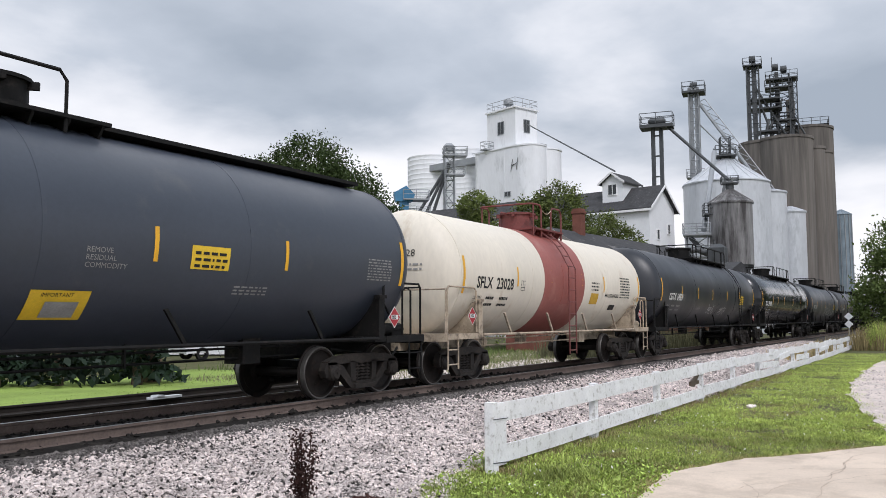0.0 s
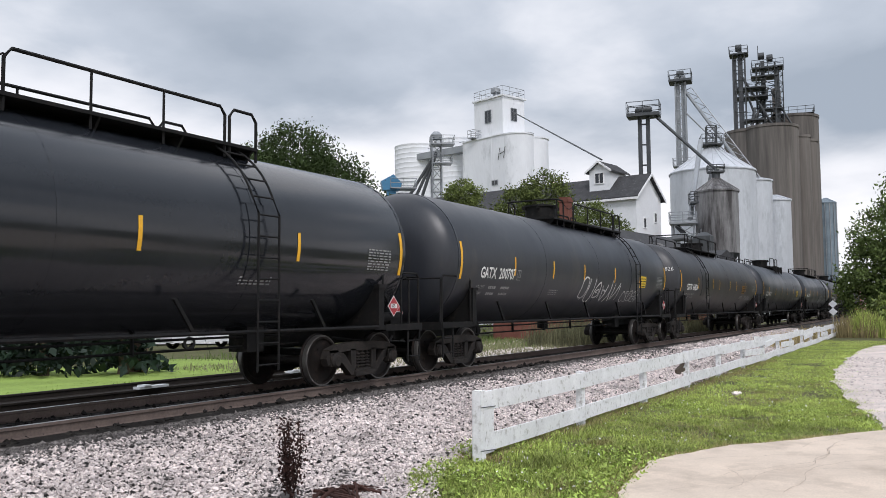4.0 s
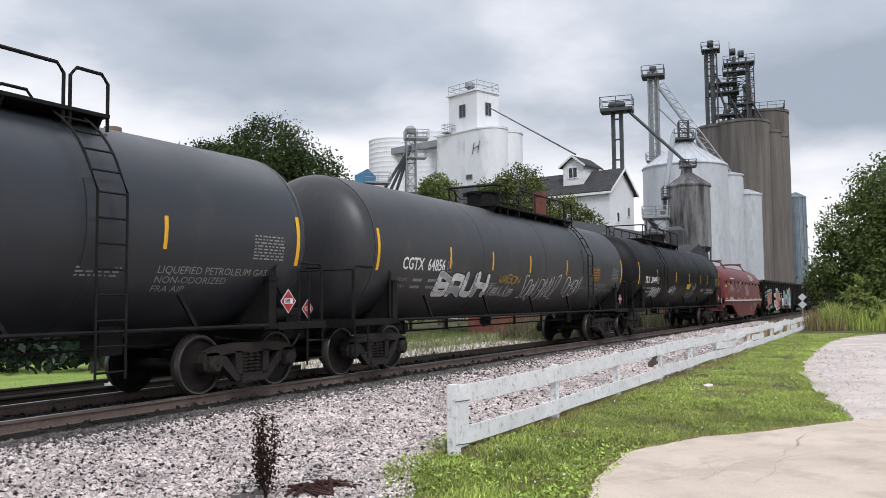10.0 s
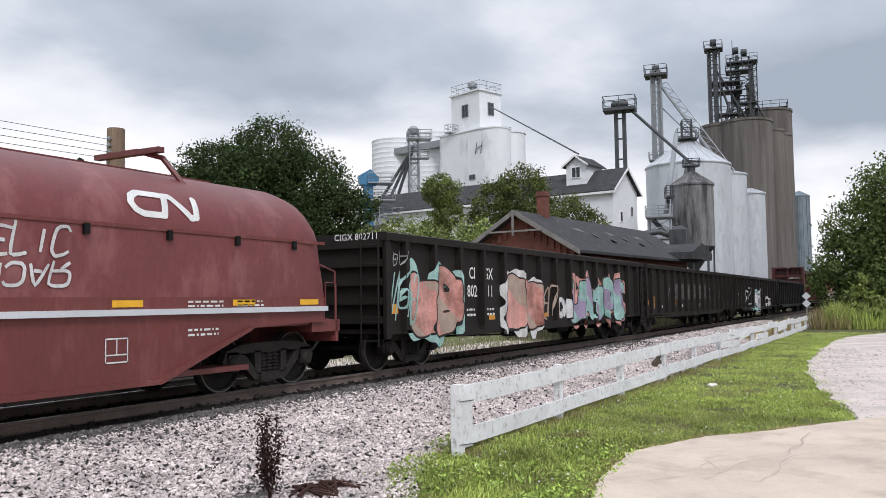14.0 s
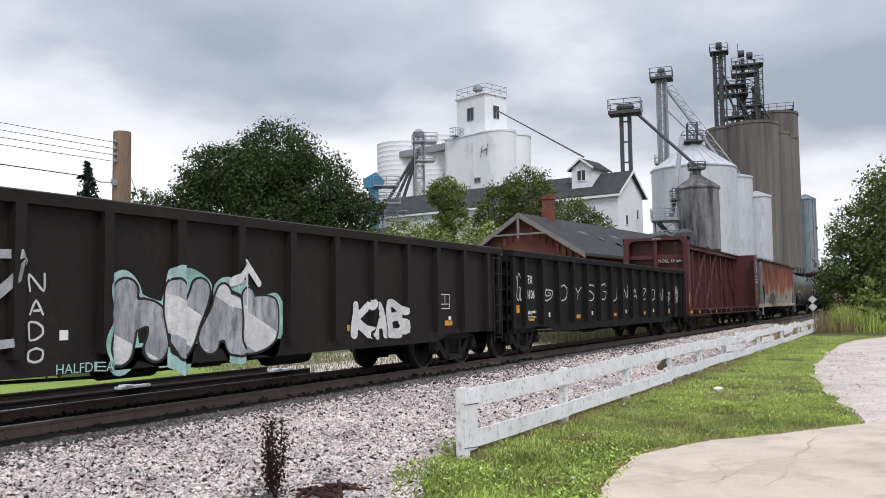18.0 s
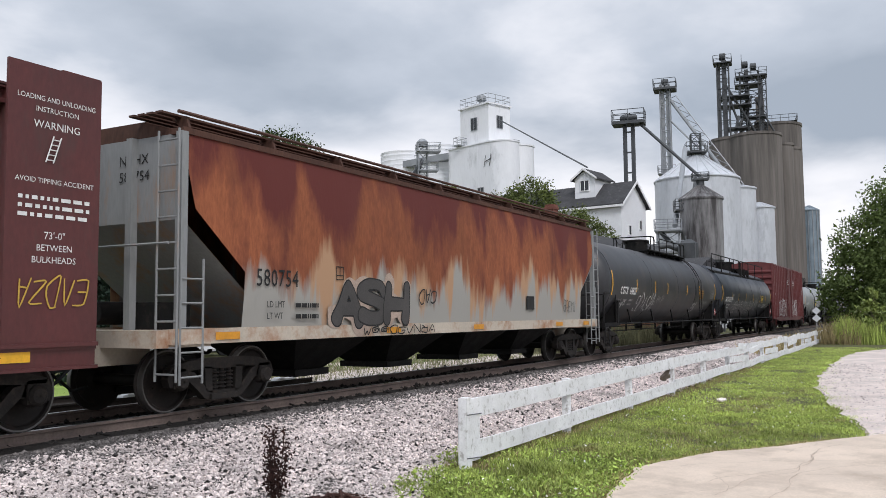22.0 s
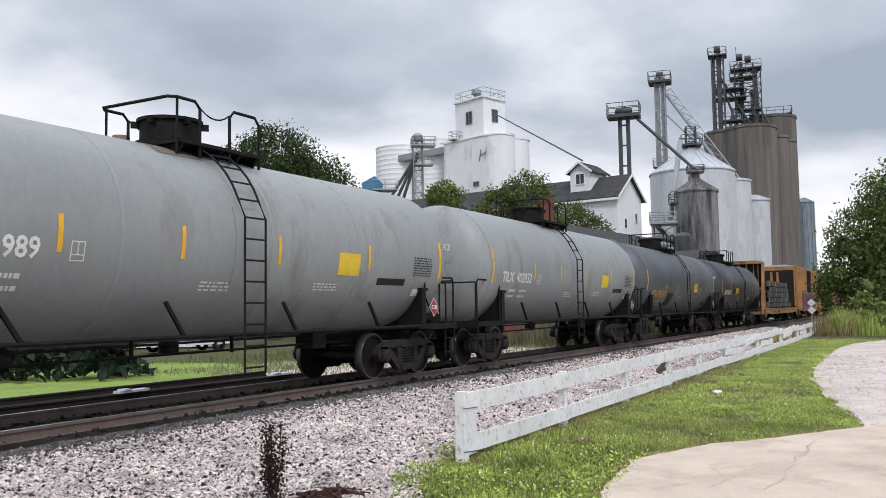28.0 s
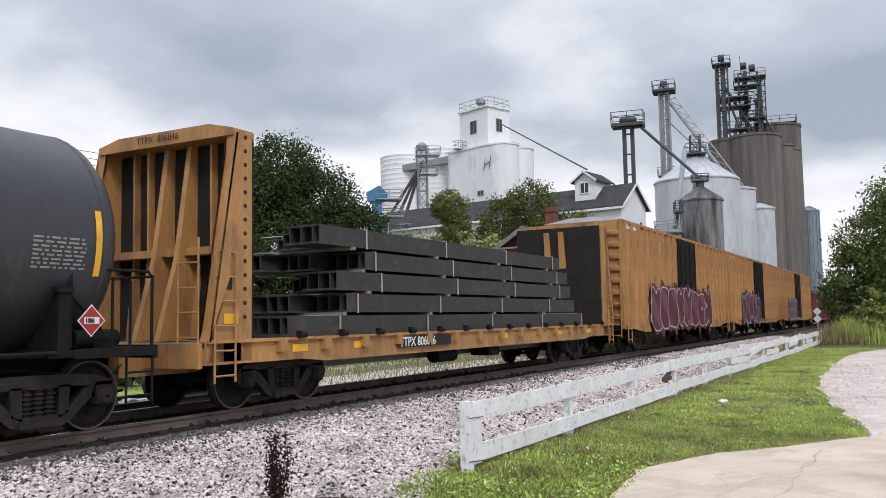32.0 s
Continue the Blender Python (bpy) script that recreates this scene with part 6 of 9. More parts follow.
    if not long_rail and board is None:
        # a loop round the walkway's end, open towards the other end
        xa, xc = (x0 + 0.5, x0 - 0.05) if turned else (manway - 0.15, manway - 0.72)
        loop = Shape().tube([(xa, -0.8, top - 0.2), (xa, -0.8, hi - 0.1), (xa - 0.1, -0.8, hi), (xc + 0.1, -0.8, hi), (xc, -0.7, hi), (xc, 0.7, hi), (xc + 0.1, 0.8, hi), (xa - 0.1, 0.8, hi), (xa, 0.8, hi - 0.1), (xa, 0.8, top - 0.2)], 0.026)
        for y in (-0.78, 0.78):
            loop.tube([(xc + 0.12, y, top - 0.2), (xc + 0.12, y, hi)], 0.022, 5)
        part("railing", loop, gear, car, "bent pipe guard rail round the hatch")
        spans = ((manway + 0.5, manway + 1.2),) if short else (((x0 + 1.15, manway - 0.1), (manway, x1)) if turned else ((manway + 0.65, x1 - 0.7), (x1 - 0.6, x1)))
        chain = (xa, spans[0][0])
    else:
        spans, chain = ((x0, manway + 0.55), (manway + 0.95, x1)), None
    for k in (-1, 1):
        rail = Shape()
        for a, b in spans:
            if b - a < 0.3:
                continue
            rail.tube([(a, k * 0.8, top - 0.2), (a, k * 0.8, hi - 0.12), (a + 0.1, k * 0.8, hi), (b - 0.1, k * 0.8, hi), (b, k * 0.8, hi - 0.12), (b, k * 0.8, top - 0.2)], 0.026)
            n = max(1, int((b - a) / 1.1))
            for j in range(1, n):
                x = a + (b - a) * j / n
                rail.tube([(x, k * 0.8, top - 0.2), (x, k * 0.8, hi)], 0.02, 5)
        part("railing", rail, gear, car)
        if chain:
            part("chain", Shape().tube([(chain[0] + (chain[1] - chain[0]) * q, k * 0.8, hi - 0.08 - 0.5 * q * (1 - q)) for q in np.linspace(0, 1, 7)], 0.013, 4), iron, car)
    for a, b in long_rail or ():
        y, zb = rail_y, zc + math.sqrt(r * r - rail_y * rail_y) - 0.04
        lr = Shape().tube([(a, y, zb), (a, y, zb + 0.86), (a + 0.1, y, zb + 0.94), (b - 0.1, y, zb + 0.94), (b, y, zb + 0.86), (b, y, zb)], 0.026)
        for x in np.arange(a + 0.05, b - 0.6, 2.42)[1:]:
            lr.tube([(x, y, zb - 0.1), (x, y, zb + 0.94)], 0.03, 6)
        part("long_railing", lr, iron, car)
        part("running_board", Shape().prism([(y - 0.1, zb - 0.06), (y + 0.3, zb + 0.14), (y + 0.3, zb + 0.2), (y - 0.1, zb + 0.04)], "x", a, b), iron, car)
    if board:
        part("running_board", Shape().box(*board, -0.66, -0.2, top - 0.03, top + 0.03).box(*board, 0.2, 0.66, top - 0.03, top + 0.03), iron, car)
    for x in gussets:
        part("walkway_bracket", lambda: Shape().prism([(-0.95, top + 0.04), (-0.6, top + 0.04), (-0.88, top - 0.42), (-0.95, top - 0.46)], "x", -0.04, 0.04), iron, car, "", pose(x, -0.2, 0), ("gusset", top))
    if ladder is not None:
        path = [(0, -r - 0.14, 0.45), (0, -r - 0.14, zc + 0.35)] + [(0, -(r + 0.13) * math.cos(t), zc + (r + 0.13) * math.sin(t)) for t in np.linspace(0.4, 1.1, 6)]
        part("ladder", lambda: ladder_shape(path, 0.46), GEAR_RED if band else iron, car, "", pose(ladder, 0, 0), ("ladder", r, bool(band), iron.name))
        part("ladder_backing", lambda: Shape().lathe([(-0.27, r), (-0.27, r + 0.012), (0.27, r + 0.012), (0.27, r)], "x", 10, (0, 0, 0), (160, 205)), BAND_RED if band else paint, car, "", pose(ladder, 0, zc), ("backing", r, paint.name))
    # reflective strips and stencils
    for x in (-end + dep + 0.1, end - dep - 0.1):
        patch(car, put, x - 0.045, x + 0.045, -0.70, 0.14, tape, "reflective_strip", "", 5)
    for x in strips:
        patch(car, put, x - 0.035, x + 0.035, strip_s - 0.25, strip_s + 0.22, tape, "reflective_strip")
    cx = (-h + 0.3 if h > 6 else -h - 0.05) if code_at is None else code_at
    if code:
        wide = max(q[0] for q in lettering(code, code_size / 0.7)[0])
        mark(car, put, code, cx, strip_s - 0.34, code_size, marks, "reporting_mark", 1.0, 1.8 / wide, "", 0.008)
        if code not in ("GATX 62470", "CGTX  64826"):
            for text, q in (("LD LMT", strip_s - 0.62), ("LT WT", strip_s - 0.8)):
                mark(car, put, text, cx - 0.05, q, 0.085, fine, "stencil", 1.0, 0.95)
                if limits:
                    mark(car, put, limits[0 if text == "LD LMT" else 1], cx + 0.5, q, 0.085, fine, "stencil", 1.0, 0.95)
                else:
                    bars(car, put, cx + 0.55, q, 0.4, 0.16, 1, fine, seed=3, fill=1.6)
                    bars(car, put, cx + 1.2, q, 0.45, 0.16, 1, fine, seed=4, fill=1.6)
            box_mark(car, put, cx + (1.92 if h > 6 else 2.22), strip_s - 0.36, 0.2, 0.26, fine, 0.014)
    return car, put, h, end


def dress_tank(car, put, h, end, sticker=(4.85, 5.52), sticker_mat=STICKER, table=True, text="", placard=True, seed=1, fine=GREY_MARK):
    """The stencils, stickers and placards that most tank cars carry towards their rear end."""
    if sticker:
        x0, x1 = sticker
        s = patch(car, put, x0, x1, -0.68, -0.26, sticker_mat, "emergency_sticker", "yellow emergency sticker with black print")
        bars(s, on_tank(1.5, 2.68, 0.012), x0 + 0.06, -0.64, x1 - x0 - 0.12, 0.36, 4, BLACK_MARK, "print", seed=seed)
    if table:
        t = bars(car, put, h - 0.45, -0.62, 0.72, 0.42, 8, BLACK_MARK if seed == 13 else GREY_MARK, "data_table", seed=seed)
    if text:
        for i, line in enumerate(text.split("\n")):
            mark(car, put, line, h - 2.3, -0.92 - 0.17 * i, 0.125, fine, "stencil")
    bars(car, put, h - 3.6, -1.0, 0.7, 0.18, 3, fine, seed=seed + 5)
    bars(car, put, -h + 4.4, -1.05, 0.6, 0.2, 3, fine, seed=seed + 9)
    if placard:
        number = "1086" if seed == 15 else "1075"
        diamond(car, on_side(-1.5), h + 0.35, 1.42, 0.2, number=number)
        diamond(car, on_side(-0.3), -h - 1.3, 1.28, 0.18, number=number)


def head_text(car, end, zc, text, size=0.16, mat=WHITE_MARK, r=1.5):
    """Writing on the domed front end."""
    def put(u, z):
        rr = min(math.hypot(u, z + SINK) / r, 0.98)
        return (-end + 0.62 * (1 - math.sqrt(1 - rr * rr)) - 0.012, -u, zc + z)
    mark(car, put, text, 0.05, 0.12, size, mat, "reporting_mark")
    bars(car, put, 0.05, -0.18, 0.7, 0.2, 2, GREY_MARK, seed=2)
    return put

OLD_STICKER = material("browned_sticker_vinyl", (0.30, 0.16, 0.045), 0.6, var=0.25, scale=5, bump=0, stain=(0.12, 0.07, 0.04), amount=0.4)
HATCH_RUST = material("hatch_rust_stain", (0.16, 0.13, 0.11), 0.6, var=0.3, scale=2, bump=0.02)
BUFFED = material("grey_buff_paint", (0.07, 0.066, 0.063), 0.6, var=0.2, scale=1.5, bump=0.03)
CREAM_IRON = material("grimy_cream_iron", (0.45, 0.37, 0.28), 0.6, var=0.25, scale=2, grain=30, bump=0.1, stain=(0.08, 0.06, 0.05), amount=0.4)
DARK_GREY_TANK2 = material("sooty_slate_tank_paint", (0.038, 0.040, 0.046), 0.42, var=0.12, scale=0.4, grain=12, bump=0.02, stain=(0.1, 0.095, 0.09), amount=0.2, streak=0.3)
WHITE_ROOF = material("pale_galvanised_roof", (0.5, 0.5, 0.5), 0.5, var=0.15, bump=0.05)


def gondola(label, front, rear, x0, x1, paint, ribs=15, top=2.76, bottom=0.78, code="", number="", end_code="", tape=ORANGE_TAPE, tape_up=False, split_at=None):
    """A long mill gondola: ribbed sides, heavy top chord, corrugated ends. x0, x1: the ends in train metres."""
    car, h = new_car("gondola_car", label, front, rear, "gondola")
    mid = (front + rear) / 2
    a, b = x0 - mid, x1 - mid
    for k in (-1, 1):
        y = k * (HALF - 0.08)
        part("side_panel", Shape().box(a, b, min(y, y - k * 0.05), max(y, y - k * 0.05), bottom, top - 0.12), paint, car)
        part("top_chord", Shape().prism([(y - k * 0.06, top - 0.16), (y + k * 0.13, top - 0.16), (y + k * 0.14, top - 0.02), (y + k * 0.10, top), (y - k * 0.06, top)], "x", a - 0.03, b + 0.03), paint, car)
        part("side_sill", Shape().prism([(a, bottom - 0.02), (-h + 0.9, bottom - 0.02), (-h + 1.5, bottom - 0.17), (h - 1.5, bottom - 0.17), (h - 0.9, bottom - 0.02), (b, bottom - 0.02), (b, bottom + 0.1), (a, bottom + 0.1)], "y",
                                         min(y, y + k * 0.012), max(y, y + k * 0.012)), paint, car)
        for i in range(ribs):
            x = a + 0.75 + (b - a - 1.5) * i / (ribs - 1)
            part("rib", lambda: Shape().prism([(-0.085, 0), (-0.07, -0.13), (0.07, -0.13), (0.085, 0)], "z", bottom + 0.05, top - 0.14), paint, car, "", pose(x, y, 0, 0, 0, 0 if k < 0 else 180), ("rib", bottom, top, paint.name))
        for e in (a, b):
            part("corner_post", lambda: Shape().box(-0.09, 0.09, -0.03, 0.03, bottom - 0.1, top), paint, car, "", pose(e + (0.09 if e < 0 else -0.09), k * (HALF - 0.02), 0), ("corner", bottom, top, paint.name))
            part("ladder", lambda: ladder_shape([(0, 0, 0.5), (0, 0, top - 0.25)], 0.42, 0.38), paint, car, "", pose(e + (0.32 if e < 0 else -0.32), k * (HALF + 0.06), 0), ("gl", top, paint.name)) if (k < 0) == (e > 0) else None
    for e, k in ((a, -1), (b, 1)):
        ends = Shape().box(min(e, e - k * 0.06), max(e, e - k * 0.06), -HALF + 0.06, HALF - 0.06, bottom, top)
        panel = part("end_panel", ends, paint, car)
        for z in (0.98, 1.35, 1.72, 2.09, 2.46):
            part("end_rib", Shape().box(min(e, e + k * 0.10), max(e, e + k * 0.10), -HALF + 0.08, HALF - 0.08, z, z + 0.14), paint, panel)
        part("end_ladder", lambda: ladder_shape([(0, 0, 0.55), (0, 0, top - 0.1)], 0.4, 0.37), paint, car, "", pose(e + k * 0.16, -1.22, 0, 0, 0, 90), ("gel", top, paint.name))
        part("draft_sill", lambda: Shape().box(-1.0, 0.55, -0.3, 0.3, 0.7, 1.0), IRON, car, "", pose(e, 0, 0, 0, 0, 0 if k > 0 else 180), "draft")
    part("floor", Shape().box(a, b, -HALF + 0.1, HALF - 0.1, bottom + 0.1, bottom + 0.18), paint, car)
    under = Shape().box(-h + 1, h - 1, -0.3, 0.3, 0.62, 0.9).cyl((-1.9, -0.75, 0.6), (-1.0, -0.75, 0.6), 0.17, 12).cyl((1.4, -0.8, 0.6), (2.4, -0.8, 0.6), 0.2, 12).box(-0.3, 0.2, -0.95, -0.5, 0.5, 0.8)
    under.tube([(-h + 1.1, -0.9, 0.62), (-2.0, -0.95, 0.5), (3.4, -0.95, 0.62), (h - 1.1, -0.9, 0.66)], 0.025)
    part("underframe", under, IRON, car)
    couplers(car, ((-1, a - 0.3), (1, b + 0.3)))
    put = on_side(-HALF + 0.08, 0.008)
    rib_at = [a + 0.75 + (b - a - 1.5) * i / (ribs - 1) for i in range(ribs)]
    for i, x in enumerate(rib_at[:-1]):
        if i % 3 == 0:
            w = x + (rib_at[1] - rib_at[0]) / 2
            if tape_up:
                patch(car, put, w - 0.05, w + 0.05, 1.05, 1.5, tape, "reflective_strip")
            else:
                patch(car, put, w - 0.17, w + 0.17, 0.94, 1.05, tape, "reflective_strip")
    patch(car, put, a + 0.22, a + 0.55, 1.16, 1.36, tape, "reflective_strip")
    step = rib_at[1] - rib_at[0]
    if code and split_at is not None:
        q = rib_at[split_at]
        for text, u, z in ((code[:2], q - 0.62, 1.92), (code[2:], q + 0.16, 1.92), (number[:3], q - 0.72, 1.5), (number[3:], q + 0.16, 1.5)):
            mark(car, put, text, u, z, 0.27, WHITE_MARK, "reporting_mark", 1.0, 0.9, "", 0.004)
        for u in (q - 0.75, q + 0.3):
            bars(car, put, u, 1.05, 0.45, 0.24, 2, WHITE_MARK, seed=4)
    elif code:
        w = rib_at[0] + 0.14
        mark(car, put, code, w, 1.92, 0.22, WHITE_MARK, "reporting_mark", 1.0, 0.85, "", 0.004)
        mark(car, put, number, w, 1.53, 0.22, WHITE_MARK, "reporting_mark", 1.0, 0.85, "", 0.004)
        bars(car, put, w, 1.0, 0.75, 0.28, 2, WHITE_MARK, seed=4)
    if end_code:
        mark(car, on_end(a - 0.10), end_code, 0.35, 2.62, 0.13, WHITE_MARK, "reporting_mark")
    for i in (1, 4, 7, 10, 12):
        if i < ribs - 1:
            patch(car, put, rib_at[i] + step * 0.5, rib_at[i] + step * 0.5 + 0.12, 1.02, 1.14, WHITE_MARK, "stencil")
    frame_x = rib_at[-2] - step * 0.8
    box_mark(car, put, frame_x, 1.3, 0.42, 0.32)
    bars(car, put, a + 0.9, 0.98, 0.5, 0.2, 3, WHITE_MARK, seed=8)
    return car, put, a, b, rib_at


def box_mark(car, put, x, s, w, h, mat=WHITE_MARK, t=0.018):
    """An empty stencilled frame with two panes."""
    sh = Shape()
    for x0, x1, s0, s1 in ((0, w, 0, t), (0, w, h - t, h), (0, t, 0, h), (w - t, w, 0, h), (w / 2 - t / 2, w / 2 + t / 2, h * 0.3, h), (0, w, h * 0.3, h * 0.3 + t)):
        sh.poly([put(x + x0, s + s0), put(x + x1, s + s0), put(x + x1, s + s1), put(x + x0, s + s1)])
    return part("stencil", sh, mat, car)


def coil_car(label, front, rear, x0, x1):
    car, h = new_car("coil_car", label, front, rear, "coil car")
    mid = (front + rear) / 2
    a, b = x0 - mid, x1 - mid
    for k in (-1, 1):
        y = k * (HALF - 0.05)
        part("side_sill", Shape().prism([(a, 1.08), (a + 2.2, 1.02), (a + 4.1, 0.36), (b - 3.7, 0.36), (b - 1.9, 1.02), (b, 1.08), (b, 1.50), (a, 1.50)], "y", min(y, y - k * 0.07), max(y, y - k * 0.07)), OXIDE, car)
        part("side_flange", Shape().box(a, b, min(y, y + k * 0.07), max(y, y + k * 0.07), 1.26, 1.34), SIGN_GREY, car, "pale worn side flange")
        part("flange_edge", Shape().prism([(a + 2.1, 1.0), (a + 4.1, 0.33), (b - 3.7, 0.33), (b - 1.9, 1.0), (b - 1.9, 1.06), (b - 3.75, 0.40), (a + 4.15, 0.40), (a + 2.1, 1.06)], "y", min(y, y + k * 0.06), max(y, y + k * 0.06)), OXIDE, car)
    part("deck", Shape().box(a - 0.25, b + 0.25, -1.35, 1.35, 1.02, 1.12).box(-h + 0.8, h - 0.8, -1.3, 1.3, 0.38, 0.46), OXIDE, car)
    # arched cover: upright lower sides, rounded shoulders
    w = HALF - 0.06
    arch = [(-w, 1.46), (-w, 2.44)] + [(-w * math.cos(t), 2.44 + 0.98 * math.sin(t)) for t in np.linspace(0.15, math.pi - 0.15, 15)] + [(w, 2.44), (w, 1.46)]
    cover = Shape()
    n = len(arch)
    stations = [(a + 0.0, 0.90), (a + 0.25, 0.97), (a + 0.55, 1.0), (b - 0.55, 1.0), (b - 0.25, 0.97), (b, 0.90)]
    for x, q in stations:
        cover.v += [(x, y * (q if z > 2.2 else 1), 1.46 + (z - 1.46) * q) for y, z in arch]
    for i in range(len(stations) - 1):
        for j in range(n - 1):
            cover.f.append((i * n + j, i * n + j + 1, (i + 1) * n + j + 1, (i + 1) * n + j))
            cover.round.append(2 < j < n - 3)
    cover.f += [tuple(range(n - 1, -1, -1)), tuple(range((len(stations) - 1) * n, len(stations) * n))]
    cover.round += [False, False]
    hood = part("cover", cover, OXIDE_LIGHT, car, "faded red arched steel cover")
    part("cover_seam", Shape().box(a, b, -w - 0.02, -w, 2.40, 2.45).box(a, b, w, w + 0.02, 2.40, 2.45), OXIDE, hood)
    for x in np.arange(a + 0.5, b, 1.35):
        part("cover_latch", lambda: Shape().box(-0.04, 0.04, -w - 0.05, -w, 2.28, 2.42), IRON, hood, "", pose(x, 0, 0), "latch")
    ridge = Shape().box(a + 1.2, b - 1.4, -0.12, 0.12, 3.40, 3.46)
    part("ridge_rail", ridge, OXIDE, hood)
    for x in (a + 3.4, b - 3.0):
        part("lifting_post", lambda: Shape().tube([(0.35, -0.95, 3.05), (0.12, -0.6, 3.6), (0.0, -0.2, 3.72), (0, 0.4, 3.72)], 0.045).box(-0.06, 0.06, -0.7, 0.7, 3.66, 3.74), OXIDE, hood, "", pose(x, 0, 0), "lift")
    for k, e in ((-1, a), (1, b)):
        part("end_sill", lambda: Shape().box(-0.3, 0.5, -1.4, 1.4, 0.9, 1.1).box(0.38, 0.46, -1.4, 1.4, 0.72, 1.1).box(-0.6, 0.7, -0.3, 0.3, 0.7, 1.0), OXIDE, car, "", pose(e, 0, 0, 0, 0, 0 if k > 0 else 180), "coil_end")
        part("end_handrail", lambda: Shape().tube([(0.42, -1.36, 1.1), (0.42, -1.36, 1.95), (-0.1, -1.42, 2.05)], 0.02).tube([(0.42, 1.36, 1.1), (0.42, 1.36, 1.95), (-0.1, 1.42, 2.05)], 0.02)
             .tube([(0.3, -1.46, 1.1), (0.3, -1.46, 1.75), (0.0, -1.46, 1.75), (0.0, -1.46, 1.3)], 0.018), OXIDE, car, "", pose(e, 0, 0, 0, 0, 0 if k > 0 else 180), "coil_rail")
    couplers(car, ((-1, a - 0.45), (1, b + 0.45)))
    put, low = on_side(-w, 0.006), on_side(-HALF + 0.05, 0.012)
    for x in (a + 0.25, a + 4.1, a + 6.6, a + 9.0, a + 11.2, b - 0.7):
        patch(car, low, x, x + 0.5, 1.37, 1.46, YELLOW_TAPE, "reflective_strip")
    patch(car, put, a + 0.2, a + 0.75, 2.06, 2.19, YELLOW_TAPE, "reflective_strip")
    mark(car, low, "GTW 188116", a + 1.55, 1.34, 0.17, WHITE_MARK, "reporting_mark", 1.0, 0.9, "", 0.004)
    bars(car, low, a + 4.9, 1.36, 0.8, 0.12, 2, WHITE_MARK, seed=2)
    bars(car, low, b - 3.2, 1.36, 0.7, 0.12, 2, WHITE_MARK, seed=5)
    bars(car, low, b - 2.2, 1.36, 0.6, 0.12, 2, WHITE_MARK, seed=6)
    box_mark(car, low, b - 4.6, 0.66, 0.36, 0.32)
    bars(car, low, b - 3.2, 0.95, 0.6, 0.14, 2, WHITE_MARK, seed=9)
    squiggle(car, put, a + 1.2, 1.75, 4.2, 0.62, SPRAY_WHITE, 21, 8, 0.028, label="white scrawled tag")
    squiggle(car, put, b - 6.4, 1.98, 1.3, 0.36, SPRAY_WHITE, 22, 6, 0.045, label="small white scrawled tag", text="RELIC")
    squiggle(car, put, b - 6.3, 1.62, 1.2, 0.28, SPRAY_WHITE, 23, 4, 0.045)

    def on_hood(x, s):
        t = s / 1.2
        return (x, -(w + 0.008) * math.cos(t), 2.44 + 0.985 * math.sin(t))
    # a rounded ribbon emblem
    pts = [(1.02, 0.60), (0.62, 0.60), (0.5, 0.52), (0.46, 0.40), (0.52, 0.28), (0.64, 0.22), (1.0, 0.22), (1.1, 0.6), (1.2, 0.6), (1.5, 0.22), (1.6, 0.24), (1.66, 0.60)]
    xs, ss = np.meshgrid(np.arange(0.35, 1.8, 0.02), np.arange(0.1, 0.75, 0.02), indexing="ij")
    emblem = Shape()
    fill_field(emblem, fat_strokes(xs, ss, list(zip(pts, pts[1:])), 0.055), b - 4.6 + 0.35, 0.1, 0.02, on_hood, 0.0)
    tagged(part("emblem", emblem, WHITE_MARK, car, "white ribbon-shaped emblem"), kind="stuff")
    bars(car, on_hood, a + 1.8, 0.15, 1.5, 0.2, 1, WHITE_MARK, seed=3, fill=2)
    mark(car, on_end(a - 0.0), "GTW 188116", 0.1, 1.25, 0.14, WHITE_MARK, "reporting_mark", 1.0, 0.9)
    bars(car, on_end(a - 0.0), -0.2, 2.55, 1.2, 0.42, 2, WHITE_MARK, seed=7)
    return car


